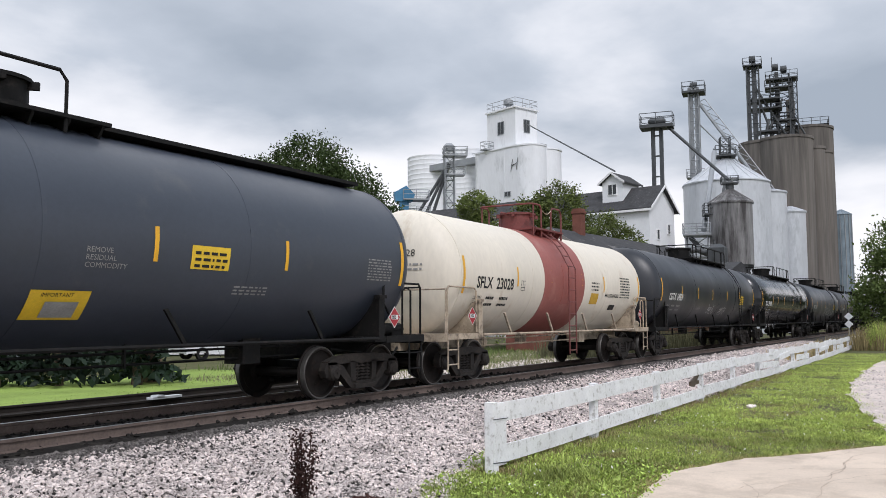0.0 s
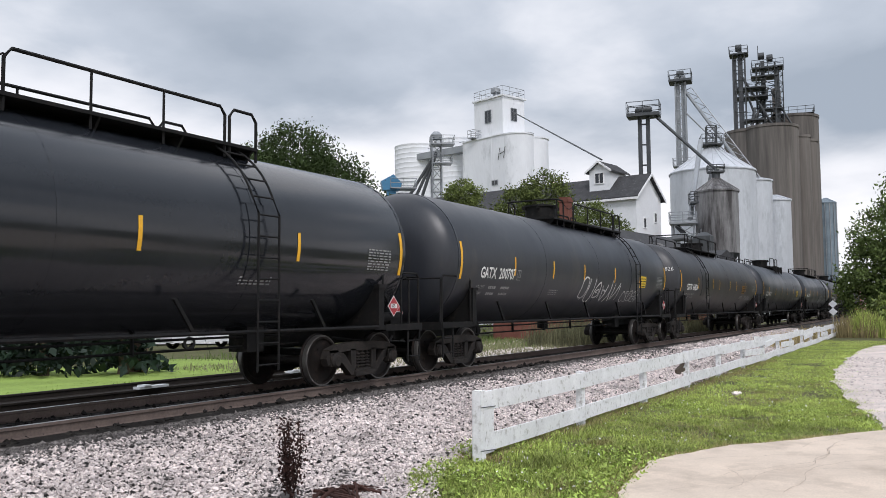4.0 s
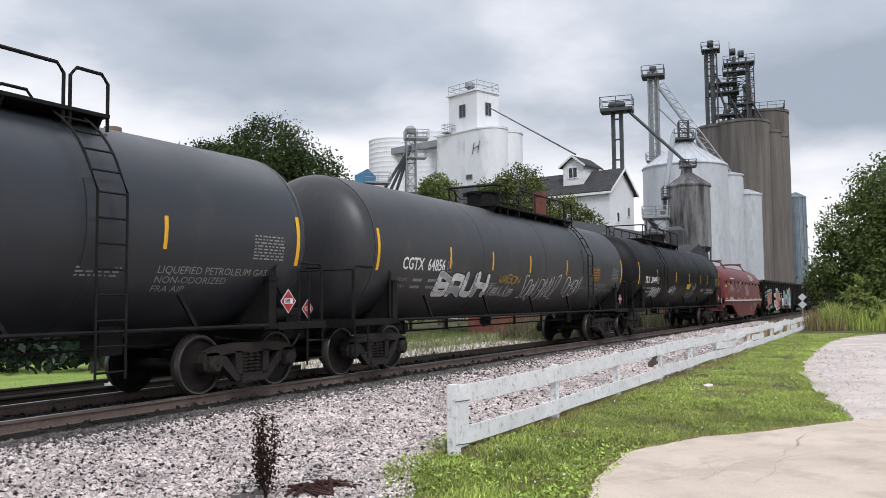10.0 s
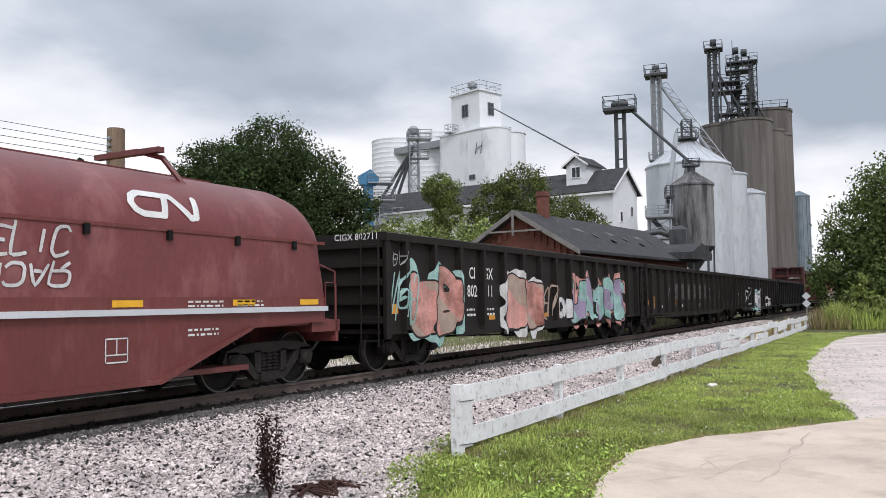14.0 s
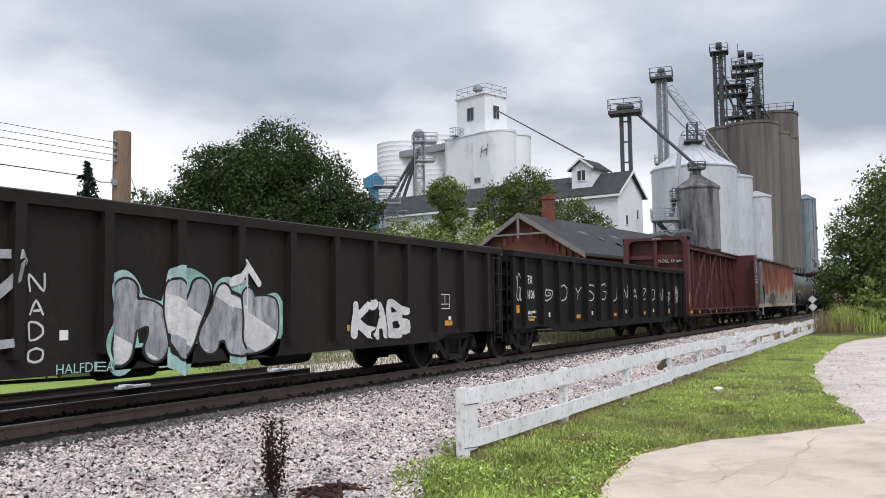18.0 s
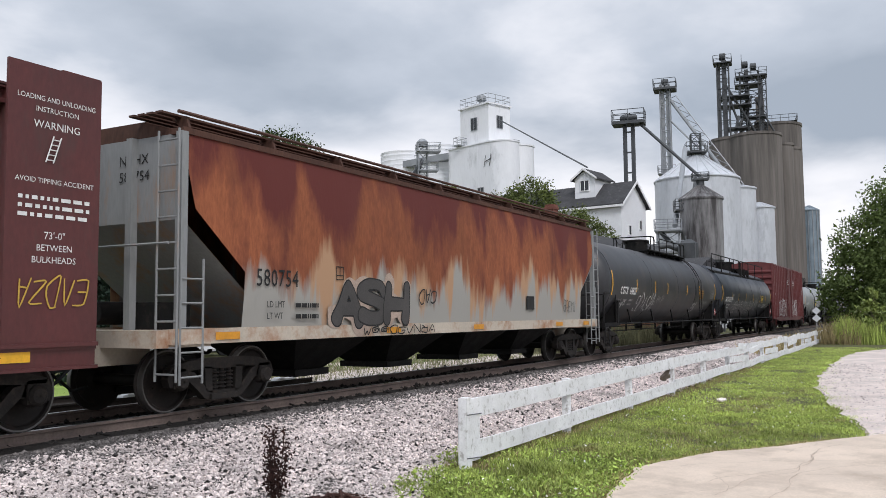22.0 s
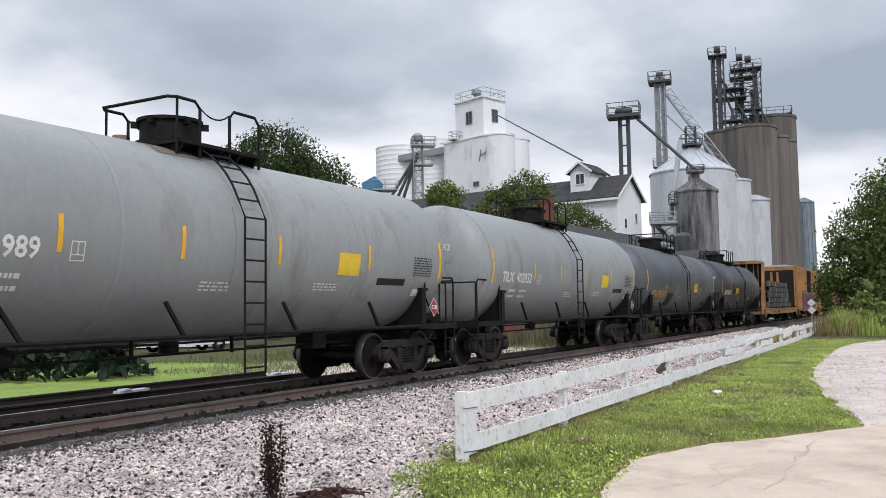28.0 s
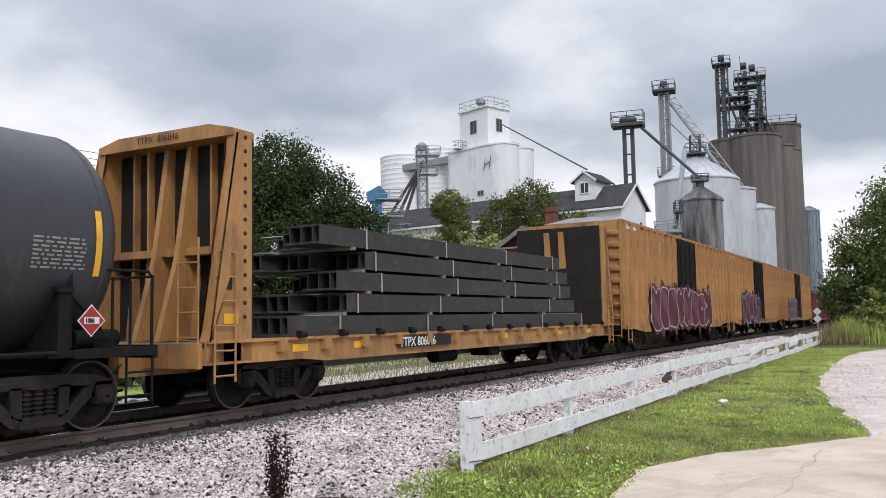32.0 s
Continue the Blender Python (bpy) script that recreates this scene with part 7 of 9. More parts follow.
def centre_beam(label, front, rear, x0, x1):
    car, h = new_car("centre_beam_flatcar", label, front, rear, "flatcar")
    mid = (front + rear) / 2
    a, b = x0 - mid, x1 - mid
    top = 4.34
    for k in (-1, 1):
        y = k * (HALF - 0.04)
        part("side_sill", Shape().prism([(a, 0.78), (b, 0.78), (b, 1.08), (a, 1.08)], "y", min(y, y - k * 0.08), max(y, y - k * 0.08)).box(a, b, min(y, y + k * 0.06), max(y, y + k * 0.06), 1.04, 1.09)
             .box(a, b, min(y, y + k * 0.06), max(y, y + k * 0.06), 0.77, 0.81), MAROON, car)
        for x in np.arange(a + 1.2, b - 0.5, 1.28):
            part("winch", lambda: Shape().cyl((-0.12, 0, 0), (0.12, 0, 0), 0.05, 8).box(-0.16, -0.1, -0.07, 0.07, -0.08, 0.08).box(0.1, 0.16, -0.07, 0.07, -0.08, 0.08).cyl((0.16, 0, 0), (0.24, -0.05, 0.04), 0.02, 5), IRON, car, "", pose(x, k * (HALF + 0.04), 0.92), "winch")
    part("deck", Shape().box(a, b, -HALF + 0.08, HALF - 0.08, 1.0, 1.06).box(-h + 1.2, h - 1.2, -0.35, 0.35, 0.55, 1.0), MAROON, car)
    # two end bulkheads
    for k, e in ((-1, a), (1, b)):
        at = pose(e, 0, 0, 0, 0, 0 if k < 0 else 180)
        wall = part("bulkhead", lambda: Shape().box(0.50, 0.55, -HALF + 0.1, HALF - 0.1, 1.0, top - 0.08), MAROON, car, "", at, "cb_wall")
        for y0, y1 in ((-HALF + 0.03, -HALF + 0.10), (HALF - 0.10, HALF - 0.03)):
            part("corner_post", Shape().box(0.0, 0.55, y0, y1, 1.0, top), MAROON, wall)
            c = -1 if y0 < 0 else 1
            part("corner_plate", Shape().prism([(y0 - 0.0 * c, top - 0.5), (y0, top - 0.1), (y0 - c * 0.36, top - 0.1)], "x", 0.02, 0.05), MAROON, wall)
            part("post_flange", Shape().box(-0.01, 0.03, min(y0, y0 - c * 0.2), max(y0, y0 - c * 0.2), 1.0, top), MAROON, wall)
        part("top_beam", Shape().box(0.0, 0.55, -HALF + 0.03, HALF - 0.03, top - 0.12, top + 0.02), MAROON, wall)
        for z in (1.35, 2.15, 2.75, 3.35):
            part("cross_beam", lambda: Shape().prism([(0.22, 0.02), (0.5, 0.0), (0.5, 0.24), (0.22, 0.20)], "y", -HALF + 0.1, HALF - 0.1), MAROON, wall, "", pose(0, 0, z), "cb_cross")
        part("middle_post", Shape().box(0.1, 0.5, -0.08, 0.08, 1.0, top - 0.1), MAROON, wall)
        part("end_ladder", lambda: ladder_shape([(0, 0, 0.7), (0, 0, top - 0.2)], 0.4, 0.42), MAROON, car, "", pose(e + k * 0.05, -k * -1.15, 0, 0, 0, 90), "cb_ladder")
        part("draft_sill", lambda: Shape().box(-1.2, 0.5, -0.3, 0.3, 0.66, 1.0), IRON, car, "", pose(e, 0, 0, 0, 0, 0 if k > 0 else 180), "draft2")
    c0, c1 = a + 0.55, b - 0.55
    for y in (-0.24, 0.24):
        part("top_chord", Shape().prism([(y - 0.14, top - 0.24), (y + 0.14, top - 0.24), (y + 0.14, top - 0.18), (y + 0.05, top - 0.18), (y + 0.05, top - 0.04), (y + 0.14, top - 0.04), (y + 0.14, top), (y - 0.14, top),
                                         (y - 0.14, top - 0.04), (y - 0.05, top - 0.04), (y - 0.05, top - 0.18), (y - 0.14, top - 0.18)], "x", c0, c1), MAROON, car)
    part("top_plate", Shape().box(c0, c1, -0.38, 0.38, top - 0.02, top + 0.03), MAROON, car)
    n = 13
    for i in range(n):
        x = c0 + 0.35 + (c1 - c0 - 0.7) * i / (n - 1)
        part("post", lambda: Shape().prism([(-0.10, -0.2), (0.10, -0.2), (0.10, -0.15), (0.03, -0.15), (0.03, 0.15), (0.10, 0.15), (0.10, 0.2), (-0.10, 0.2), (-0.10, 0.15), (-0.03, 0.15), (-0.03, -0.15), (-0.10, -0.15)], "z", 1.05, top - 0.02),
             MAROON, car, "", pose(x, 0, 0), "cb_post")
        if i < n - 1 and i % 2 == 0:
            d = (c1 - c0 - 0.7) / (n - 1)
            k = 1 if i < n / 2 else -1
            part("diagonal", lambda: Shape().tube([(-k * d * 0.9, -0.16, 1.2), (k * d * 0.9, -0.16, top - 0.3)], 0.06, 6), MAROON, car, "", pose(x + d, 0, 0), ("diag", k))
    for i in range(10):
        x = c0 + 0.9 + (c1 - c0 - 2.0) * i / 9
        part("tie_cable", lambda: Shape().tube([(0, -HALF + 0.02, 1.1), (-0.35, -0.5, 2.6)], 0.01, 4), WIRE, car, "", pose(x, 0, 0), "cable")
    under = Shape().cyl((-1.4, -0.8, 0.6), (-0.5, -0.8, 0.6), 0.16, 10).cyl((0.8, -0.8, 0.62), (1.7, -0.8, 0.62), 0.18, 10).tube([(-h + 1.1, -0.9, 0.6), (-1.6, -0.9, 0.55)], 0.03).tube([(2.4, -1.1, 0.68), (h - 1.2, -1.1, 0.66), (h - 1.2, -1.1, 0.5), (2.4, -1.1, 0.52)], 0.02)
    part("underframe", under, IRON, car)
    couplers(car, ((-1, a - 0.35), (1, b + 0.35)))
    low = on_side(-HALF + 0.04, 0.012)
    for x in (a + 0.25, a + 1.9, a + 5.9, a + 9.6, a + 12.6, a + 15.4, b - 1.3):
        patch(car, low, x, x + 0.42, 0.88, 1.0, YELLOW_TAPE, "reflective_strip")
    mark(car, low, "NOKL  734564", a + 4.0, 0.84, 0.2, WHITE_MARK, "reporting_mark", 1.0, 0.9, "", 0.004)
    mark(car, low, "LD LMT  223000", a + 8.1, 0.95, 0.1, WHITE_MARK, "stencil")
    mark(car, low, "LT WT    63000", a + 8.1, 0.83, 0.1, WHITE_MARK, "stencil")
    side = on_side(-HALF + 0.03, 0.01)
    patch(car, side, a + 0.06, a + 0.14, 1.3, 1.8, YELLOW_TAPE, "reflective_strip")
    # the broad rear plate that faces the side
    part("instruction_plate", Shape().box(b - 1.25, b, -HALF + 0.02, -HALF + 0.06, 1.0, top), MAROON, car, "maroon end plate with white stencilled warnings")
    plate = on_side(-HALF + 0.02, 0.008)
    for text, z, s in (("LOADING AND UNLOADING", 3.92, 0.062), ("INSTRUCTION", 3.79, 0.062), ("WARNING", 3.6, 0.09), ("AVOID TIPPING ACCIDENT", 2.95, 0.06), ("73'-0\"", 2.3, 0.085), ("BETWEEN", 2.16, 0.075), ("BULKHEADS", 2.02, 0.075)):
        v, _ = lettering(text, s / 0.7)
        wide = max(q[0] for q in v)
        k = min(1.0, 1.05 / wide)
        mark(car, plate, text, b - 0.62 - wide * k / 2, z, s, WHITE_MARK, "stencil", 1.0, k)
    bars(car, plate, b - 1.1, 2.55, 0.95, 0.3, 3, WHITE_MARK, seed=4)
    sign = Shape()
    for k in (-0.05, 0.05):
        sign.tube([(k, 0, 3.2), (0.1 + k, 0, 3.52)], 0.008, 5)
    for j in range(5):
        sign.tube([(-0.04 + j * 0.02, 0, 3.23 + j * 0.062), (0.06 + j * 0.02, 0, 3.23 + j * 0.062)], 0.007, 4)
    part("stencil", sign, WHITE_MARK, car, "", pose(b - 0.72, -HALF + 0.0, 0))
    squiggle(car, plate, b - 1.1, 1.5, 0.95, 0.35, SPRAY_GOLD, 31, 5, 0.022, label="gold scrawled tag")
    bars(car, on_end(a - 0.0 + 0.45), -0.1, 2.3, 1.1, 0.5, 4, WHITE_MARK, seed=6)
    mark(car, on_end(a + 0.2), "NOKL 734564", 0.1, 3.2, 0.16, WHITE_MARK, "reporting_mark", 1.0, 0.8)
    mark(car, on_end(a - 0.01), "CAUTION", -0.1, top - 0.075, 0.06, WHITE_MARK, "stencil")
    return car


def hopper_car(label, front, rear, x0, x1):
    car, h = new_car("covered_hopper_car", label, front, rear, "hopper car")
    mid = (front + rear) / 2
    a, b = x0 - mid, x1 - mid
    top, eave, sill = 4.22, 3.98, 1.22
    for k in (-1, 1):
        y = k * (HALF - 0.05)
        # bowed side sheet with slanted end cuts
        rows = [(sill, 0.0), (1.7, 0.03), (2.05, 0.045), (2.9, 0.045), (3.4, 0.03), (eave, -0.03)]
        sheet = Shape()
        n = 13
        for z, out in rows:
            cut = {sill: 1.5, 1.7: 1.52, 2.05: 1.52, 2.9: 0.5, 3.4: 0.38, eave: 0.35}[z]
            for i in range(n):
                x = a + cut + (b - a - 2 * cut) * i / (n - 1)
                sheet.v.append((x, y + k * out, z))
        for i in range(len(rows) - 1):
            for j in range(n - 1):
                p = i * n + j
                sheet.f.append((p, p + 1, p + n + 1, p + n))
                sheet.round.append(True)
        part("side_sheet", sheet, RUST_SIDE, car, "rust-streaked pale grey side sheet")
        part("side_sill", Shape().prism([(y - 0.05, 1.0), (y + 0.06, 1.0), (y + 0.06, 1.2), (y - 0.05, 1.22)], "x", a + 0.1, b - 0.1), HOPPER_SILL, car)
        part("eave", Shape().box(a + 0.3, b - 0.3, min(y - k * 0.25, y), max(y - k * 0.25, y), eave - 0.02, eave + 0.07), RUSTY, car)
        part("roof_walk_brace", Shape().tube([(a + 0.3, k * 1.34, top + 0.06), (b - 0.3, k * 1.34, top + 0.06)], 0.03, 5), RUSTY, car)
    part("roof", Shape().prism([(-HALF + 0.08, eave), (-0.6, top), (0.6, top), (HALF - 0.08, eave)], "x", a + 0.35, b - 0.35), RUSTY, car)
    for y in (-1.22, 0.55):
        for j in range(4):
            part("running_board", lambda: Shape().box(a + 0.1, b - 0.1, 0, 0.12, top + 0.02, top + 0.05), RUSTY, car, "", pose(0, y + j * 0.18, 0), "hop_board")
    for i in range(10):
        x = a + 0.5 + (b - a - 1.0) * i / 9
        part("walk_bracket", lambda: Shape().prism([(-1.4, eave), (-1.34, eave), (-1.0, top + 0.03), (-1.3, top + 0.03)], "x", -0.025, 0.025), RUSTY, car, "", pose(x, 0, 0), "bracket")
    for i in range(10):
        x = a + 1.2 + (b - a - 2.4) * i / 9
        part("roof_hatch", lambda: Shape().box(-0.55, 0.55, -0.35, 0.35, top, top + 0.1), RUSTY, car, "", pose(x, 0, 0), "hatch")
    for k, e in ((-1, a), (1, b)):
        part("end_slope", Shape().poly([(e - k * 0.35, -HALF + 0.1, 2.75), (e - k * 0.35, HALF - 0.1, 2.75), (e - k * 2.6, HALF - 0.1, 1.0), (e - k * 2.6, -HALF + 0.1, 1.0)])
             .poly([(e - k * 0.35, -HALF + 0.1, 2.75), (e - k * 0.35, HALF - 0.1, 2.75), (e - k * 0.35, HALF - 0.1, eave), (e - k * 0.35, -HALF + 0.1, eave)]), HOPPER_GREY, car)
        for y in (-HALF + 0.07, -0.42, 0.42, HALF - 0.07):
            part("end_post", lambda: Shape().box(-0.06, 0.06, -0.06, 0.06, 1.0, eave), HOPPER_GREY, car, "", pose(e - k * 0.3, y, 0), "hop_post")
        part("end_rail", lambda: Shape().tube([(0, -1.4, 2.4), (0, 1.4, 2.4)], 0.02, 6), HOPPER_GREY, car, "", pose(e - k * 0.1, 0, 0), "hop_rail")
        part("ladder", lambda: ladder_shape([(0, 0, 0.5), (0, 0, eave)], 0.4, 0.36), HOPPER_GREY, car, "", pose(e - k * 0.12, -1.36, 0, 0, 0, 90), "hop_ladder")
        part("side_ladder", lambda: ladder_shape([(0, 0, 0.45), (0, 0, 2.2)], 0.42, 0.34), HOPPER_GREY, car, "", pose(e - k * 0.45, -HALF, 0), "hop_side_ladder")
        part("end_sill", lambda: Shape().box(-0.9, 0.1, -1.42, 1.42, 0.96, 1.2).box(-0.8, 0.5, -0.3, 0.3, 0.7, 1.0), HOPPER_SILL, car, "", pose(e, 0, 0, 0, 0, 0 if k > 0 else 180), "hop_sill")
        part("brake_box", lambda: Shape().box(-1.2, -0.6, 0.2, 0.7, 1.2, 1.6), IRON, car, "", pose(e, 0, 0, 0, 0, 0 if k > 0 else 180), "hop_box")
        part("brake_cylinder", lambda: Shape().cyl((-1.3, -0.6, 1.45), (-0.5, -0.6, 1.45), 0.18, 12), IRON, car, "", pose(e, 0, 0, 0, 0, 0 if k > 0 else 180), "hop_brake")
    for x in (-4.6, -1.6, 1.6, 4.6):
        part("outlet_hopper", lambda: Shape().poly([(-1.2, -1.2, 1.05), (1.2, -1.2, 1.05), (0.4, -0.5, 0.4), (-0.4, -0.5, 0.4)]).poly([(-1.2, 1.2, 1.05), (1.2, 1.2, 1.05), (0.4, 0.5, 0.4), (-0.4, 0.5, 0.4)])
             .poly([(-1.2, -1.2, 1.05), (-1.2, 1.2, 1.05), (-0.4, 0.5, 0.4), (-0.4, -0.5, 0.4)]).poly([(1.2, -1.2, 1.05), (1.2, 1.2, 1.05), (0.4, 0.5, 0.4), (0.4, -0.5, 0.4)]).box(-0.5, 0.5, -0.6, 0.6, 0.3, 0.42).box(-1.25, 1.25, -1.3, 1.3, 1.02, 1.1), IRON, car, "", pose(x, 0, 0), "outlet")
    couplers(car, ((-1, a - 0.35), (1, b + 0.35)))
    put, low = on_side(-HALF, 0.01), on_side(-HALF - 0.01, 0.008)
    mark(car, put, "580754", a + 1.75, 1.85, 0.27, BLACK_MARK, "reporting_mark", 1.05, 0.85)
    for text, z in (("LD LMT", 1.52), ("LT WT", 1.34)):
        mark(car, put, text, a + 2.0, z, 0.1, BLACK_MARK, "stencil", 1.0, 0.9)
        bars(car, put, a + 2.7, z, 0.6, 0.16, 1, BLACK_MARK, seed=2, fill=1.5)
    box_mark(car, put, a + 3.8, 2.0, 0.22, 0.24, BLACK_MARK)
    bubble(car, put, a + 3.75, 1.2, 2.4, 0.85, BUFFED, BLACK_MARK, 41, 3, label="dark block graffiti with a tan rim", text="ASH", fat=0.12, halo=SPRAY_TAN)
    squiggle(car, put, a + 6.6, 1.6, 0.7, 0.35, BLACK_MARK, 42, 3, 0.03)
    squiggle(car, put, b - 3.0, 1.42, 0.9, 0.34, BLACK_MARK, 43, 5, 0.02)
    patch(car, put, b - 5.6, b - 5.1, 1.5, 1.85, BLACK_MARK, "stencil_panel", "dark stencil panel")
    for x in (a + 0.9, a + 5.4, a + 9.0, b - 3.6, b - 1.4):
        patch(car, low, x, x + 0.5, 1.05, 1.16, ORANGE_TAPE, "reflective_strip")
    squiggle(car, low, a + 4.6, 1.02, 2.6, 0.16, BLACK_MARK, 44, 9, 0.025)
    mark(car, on_end(a + 0.34), "NAHX", 0.1, 3.6, 0.15, BLACK_MARK, "reporting_mark")
    mark(car, on_end(a + 0.34), "580754", 0.1, 3.36, 0.15, BLACK_MARK, "reporting_mark")
    return car


RUST_SIDE = material("rust_run_side", (0.25, 0.082, 0.038), 0.72, var=0.3, scale=0.6, grain=20, bump=0.1, stain=(0.13, 0.038, 0.026), amount=0.45, streak=0.3, stain_scale=1.3)
HOPPER_SILL = material("rusty_cream_sill", (0.50, 0.44, 0.36), 0.65, var=0.12, scale=1, grain=20, bump=0.05, stain=(0.33, 0.15, 0.07), amount=0.45, stain_scale=1.6)


def rust_runs(m, low, high):
    """Rust that washes down from the eaves: a maroon crust above, orange runs below it, bare grey paint at the foot."""
    nodes, links = m.node_tree.nodes, m.node_tree.links
    shader = nodes["Principled BSDF"]
    rust = shader.inputs["Base Color"].links[0].from_socket
    tex = nodes.new("ShaderNodeTexCoord")
    sep = nodes.new("ShaderNodeSeparateXYZ")
    links.new(tex.outputs["Object"], sep.inputs[0])

    def zone(stretch, size, reach, z0, z1):
        flow = nodes.new("ShaderNodeMapping")
        flow.inputs["Scale"].default_value = (1.0, 0.2, stretch)
        links.new(tex.outputs["Object"], flow.inputs[0])
        runs = nodes.new("ShaderNodeTexNoise")
        runs.inputs["Scale"].default_value, runs.inputs["Detail"].default_value = size, 7.0
        runs.inputs["Roughness"].default_value = 0.58
        links.new(flow.outputs[0], runs.inputs["Vector"])
        lift = nodes.new("ShaderNodeMath")
        lift.operation = "MULTIPLY_ADD"
        lift.inputs[1].default_value, lift.inputs[2].default_value = reach, -reach / 2
        links.new(runs.outputs["Fac"], lift.inputs[0])
        total = nodes.new("ShaderNodeMath")
        total.operation = "ADD"
        links.new(sep.outputs[2], total.inputs[0])
        links.new(lift.outputs[0], total.inputs[1])
        span = nodes.new("ShaderNodeMapRange")
        span.inputs[1].default_value, span.inputs[2].default_value = z0, z1
        links.new(total.outputs[0], span.inputs[0])
        return span.outputs[0]

    def mixed(fac, a, b):
        mix = nodes.new("ShaderNodeMixRGB")
        links.new(fac, mix.inputs[0])
        for socket, v in ((mix.inputs[1], a), (mix.inputs[2], b)):
            if isinstance(v, tuple):
                socket.default_value = v
            else:
                links.new(v, socket)
        return mix.outputs[0]

    crust = mixed(zone(0.3, 1.1, 5.0, 3.0, 3.7), rust, (0.12, 0.03, 0.025, 1))
    pale = mixed(zone(0.06, 2.2, 5.5, low - 0.15, low + 0.3), (0.34, 0.33, 0.30, 1), (0.44, 0.27, 0.16, 1))
    links.new(mixed(zone(0.12, 1.5, 3.6, low, high), pale, crust), shader.inputs["Base Color"])


rust_runs(RUST_SIDE, 2.0, 2.4)


def boxcar(label, front, rear, x0, x1, paint, top=4.92, bottom=0.92, ribs=13, door=1.6, door_mat=None, roof_mat=None, inset=False):
    car, h = new_car("boxcar", label, front, rear, "boxcar")
    mid = (front + rear) / 2
    a, b = x0 - mid, x1 - mid
    y = HALF - 0.08
    part("body", Shape().box(a, b, -y, y, bottom + 0.1, top - 0.08), paint, car)
    part("roof", Shape().prism([(-y - 0.06, top - 0.10), (-0.5, top + 0.06), (0.5, top + 0.06), (y + 0.06, top - 0.10)], "x", a - 0.04, b + 0.04), roof_mat or paint, car)
    for k in (-1, 1):
        part("side_sill", Shape().prism([(a, bottom + 0.12), (a, bottom - 0.02), (a + 1.0, bottom - 0.02), (a + 2.4, bottom - 0.16), (b - 2.4, bottom - 0.16), (b - 1.0, bottom - 0.02), (b, bottom - 0.02), (b, bottom + 0.12)], "y",
                                         k * y - 0.02, k * y + 0.05 * k + 0.02), paint, car)
        part("top_chord", Shape().box(a, b, min(k * y, k * (y + 0.06)), max(k * y, k * (y + 0.06)), top - 0.2, top - 0.1), paint, car)
        for i in range(ribs):
            x = a + 0.12 + (b - a - 0.24) * i / (ribs - 1)
            if abs(x) < door + 0.1 and not inset:
                continue
            part("side_post", lambda: Shape().prism([(-0.085, 0), (-0.06, -0.1), (0.06, -0.1), (0.085, 0)], "z", bottom + 0.1, top - 0.15), paint, car, "", pose(x, k * y, 0, 0, 0, 0 if k < 0 else 180), ("post", paint.name, top))
        for d in ((-1, 1) if door_mat is None else (0,)):
            leaf = Shape()
            wd = door if door_mat is None else door * 1.0
            xa, xb = (d * wd / 2 - wd / 2 + 0.02, d * wd / 2 + wd / 2 - 0.02) if door_mat is None else (-wd, wd)
            leaf.box(xa, xb, min(k * (y + 0.02), k * (y + 0.07)), max(k * (y + 0.02), k * (y + 0.07)), bottom + 0.14, top - 0.24)
            dr = part("door", leaf, door_mat or paint, car)
            for z in np.linspace(bottom + 0.5, top - 0.6, 7):
                part("door_rib", Shape().box(xa + 0.06, xb - 0.06, min(k * (y + 0.07), k * (y + 0.10)), max(k * (y + 0.07), k * (y + 0.10)), z, z + 0.1), door_mat or paint, dr)
            for x in np.linspace(xa + 0.2, xb - 0.2, 2 if door_mat is None else 4):
                part("lock_rod", lambda: Shape().tube([(0, 0, bottom + 0.05), (0, 0, top - 0.3)], 0.025, 6), door_mat or paint, dr, "", pose(x, k * (y + 0.12), 0), ("rod", paint.name, top, bool(door_mat)))
        part("door_track", Shape().box(-2 * door - 0.6, 2 * door + 0.6, min(k * (y + 0.02), k * (y + 0.11)), max(k * (y + 0.02), k * (y + 0.11)), bottom + 0.06, bottom + 0.12), paint, car)
        for e in (a, b):
            part("side_ladder", lambda: ladder_shape([(0, 0, 0.45), (0, 0, 2.3)], 0.42, 0.36), paint, car, "", pose(e + (0.3 if e < 0 else -0.3), k * (y + 0.09), 0), ("bl", paint.name))
    for k, e in ((-1, a), (1, b)):
        ends = Shape().box(min(e, e + k * 0.03), max(e, e + k * 0.03), -y, y, bottom, top - 0.1)
        end = part("end_wall", ends, paint, car)
        for z in np.arange(bottom + 0.25, top - 0.5, 0.42):
            part("end_rib", lambda: Shape().prism([(0.03, 0.02), (0.12, 0.10), (0.12, 0.2), (0.03, 0.28)], "y", -y + 0.08, y - 0.08), paint, end, "", pose(e, 0, z, 0, 0, 0 if k > 0 else 180), ("box_end_rib", paint.name))
        for q in (-y + 0.03, y - 0.03):
            part("end_post", lambda: Shape().box(0, 0.12, -0.05, 0.05, bottom, top - 0.08), paint, end, "", pose(e, q, 0, 0, 0, 0 if k > 0 else 180), ("box_end_post", paint.name, top))
        part("end_ladder", lambda: ladder_shape([(0, 0, 0.6), (0, 0, 2.5)], 0.4, 0.36), paint, car, "", pose(e + k * 0.17, -1.15, 0, 0, 0, 90), ("bel", paint.name))
        part("draft_sill", lambda: Shape().box(-1.0, 0.5, -0.3, 0.3, 0.66, 1.0).box(0.02, 0.1, -1.35, 1.35, 0.85, 1.05), IRON, car, "", pose(e, 0, 0, 0, 0, 0 if k > 0 else 180), "draft3")
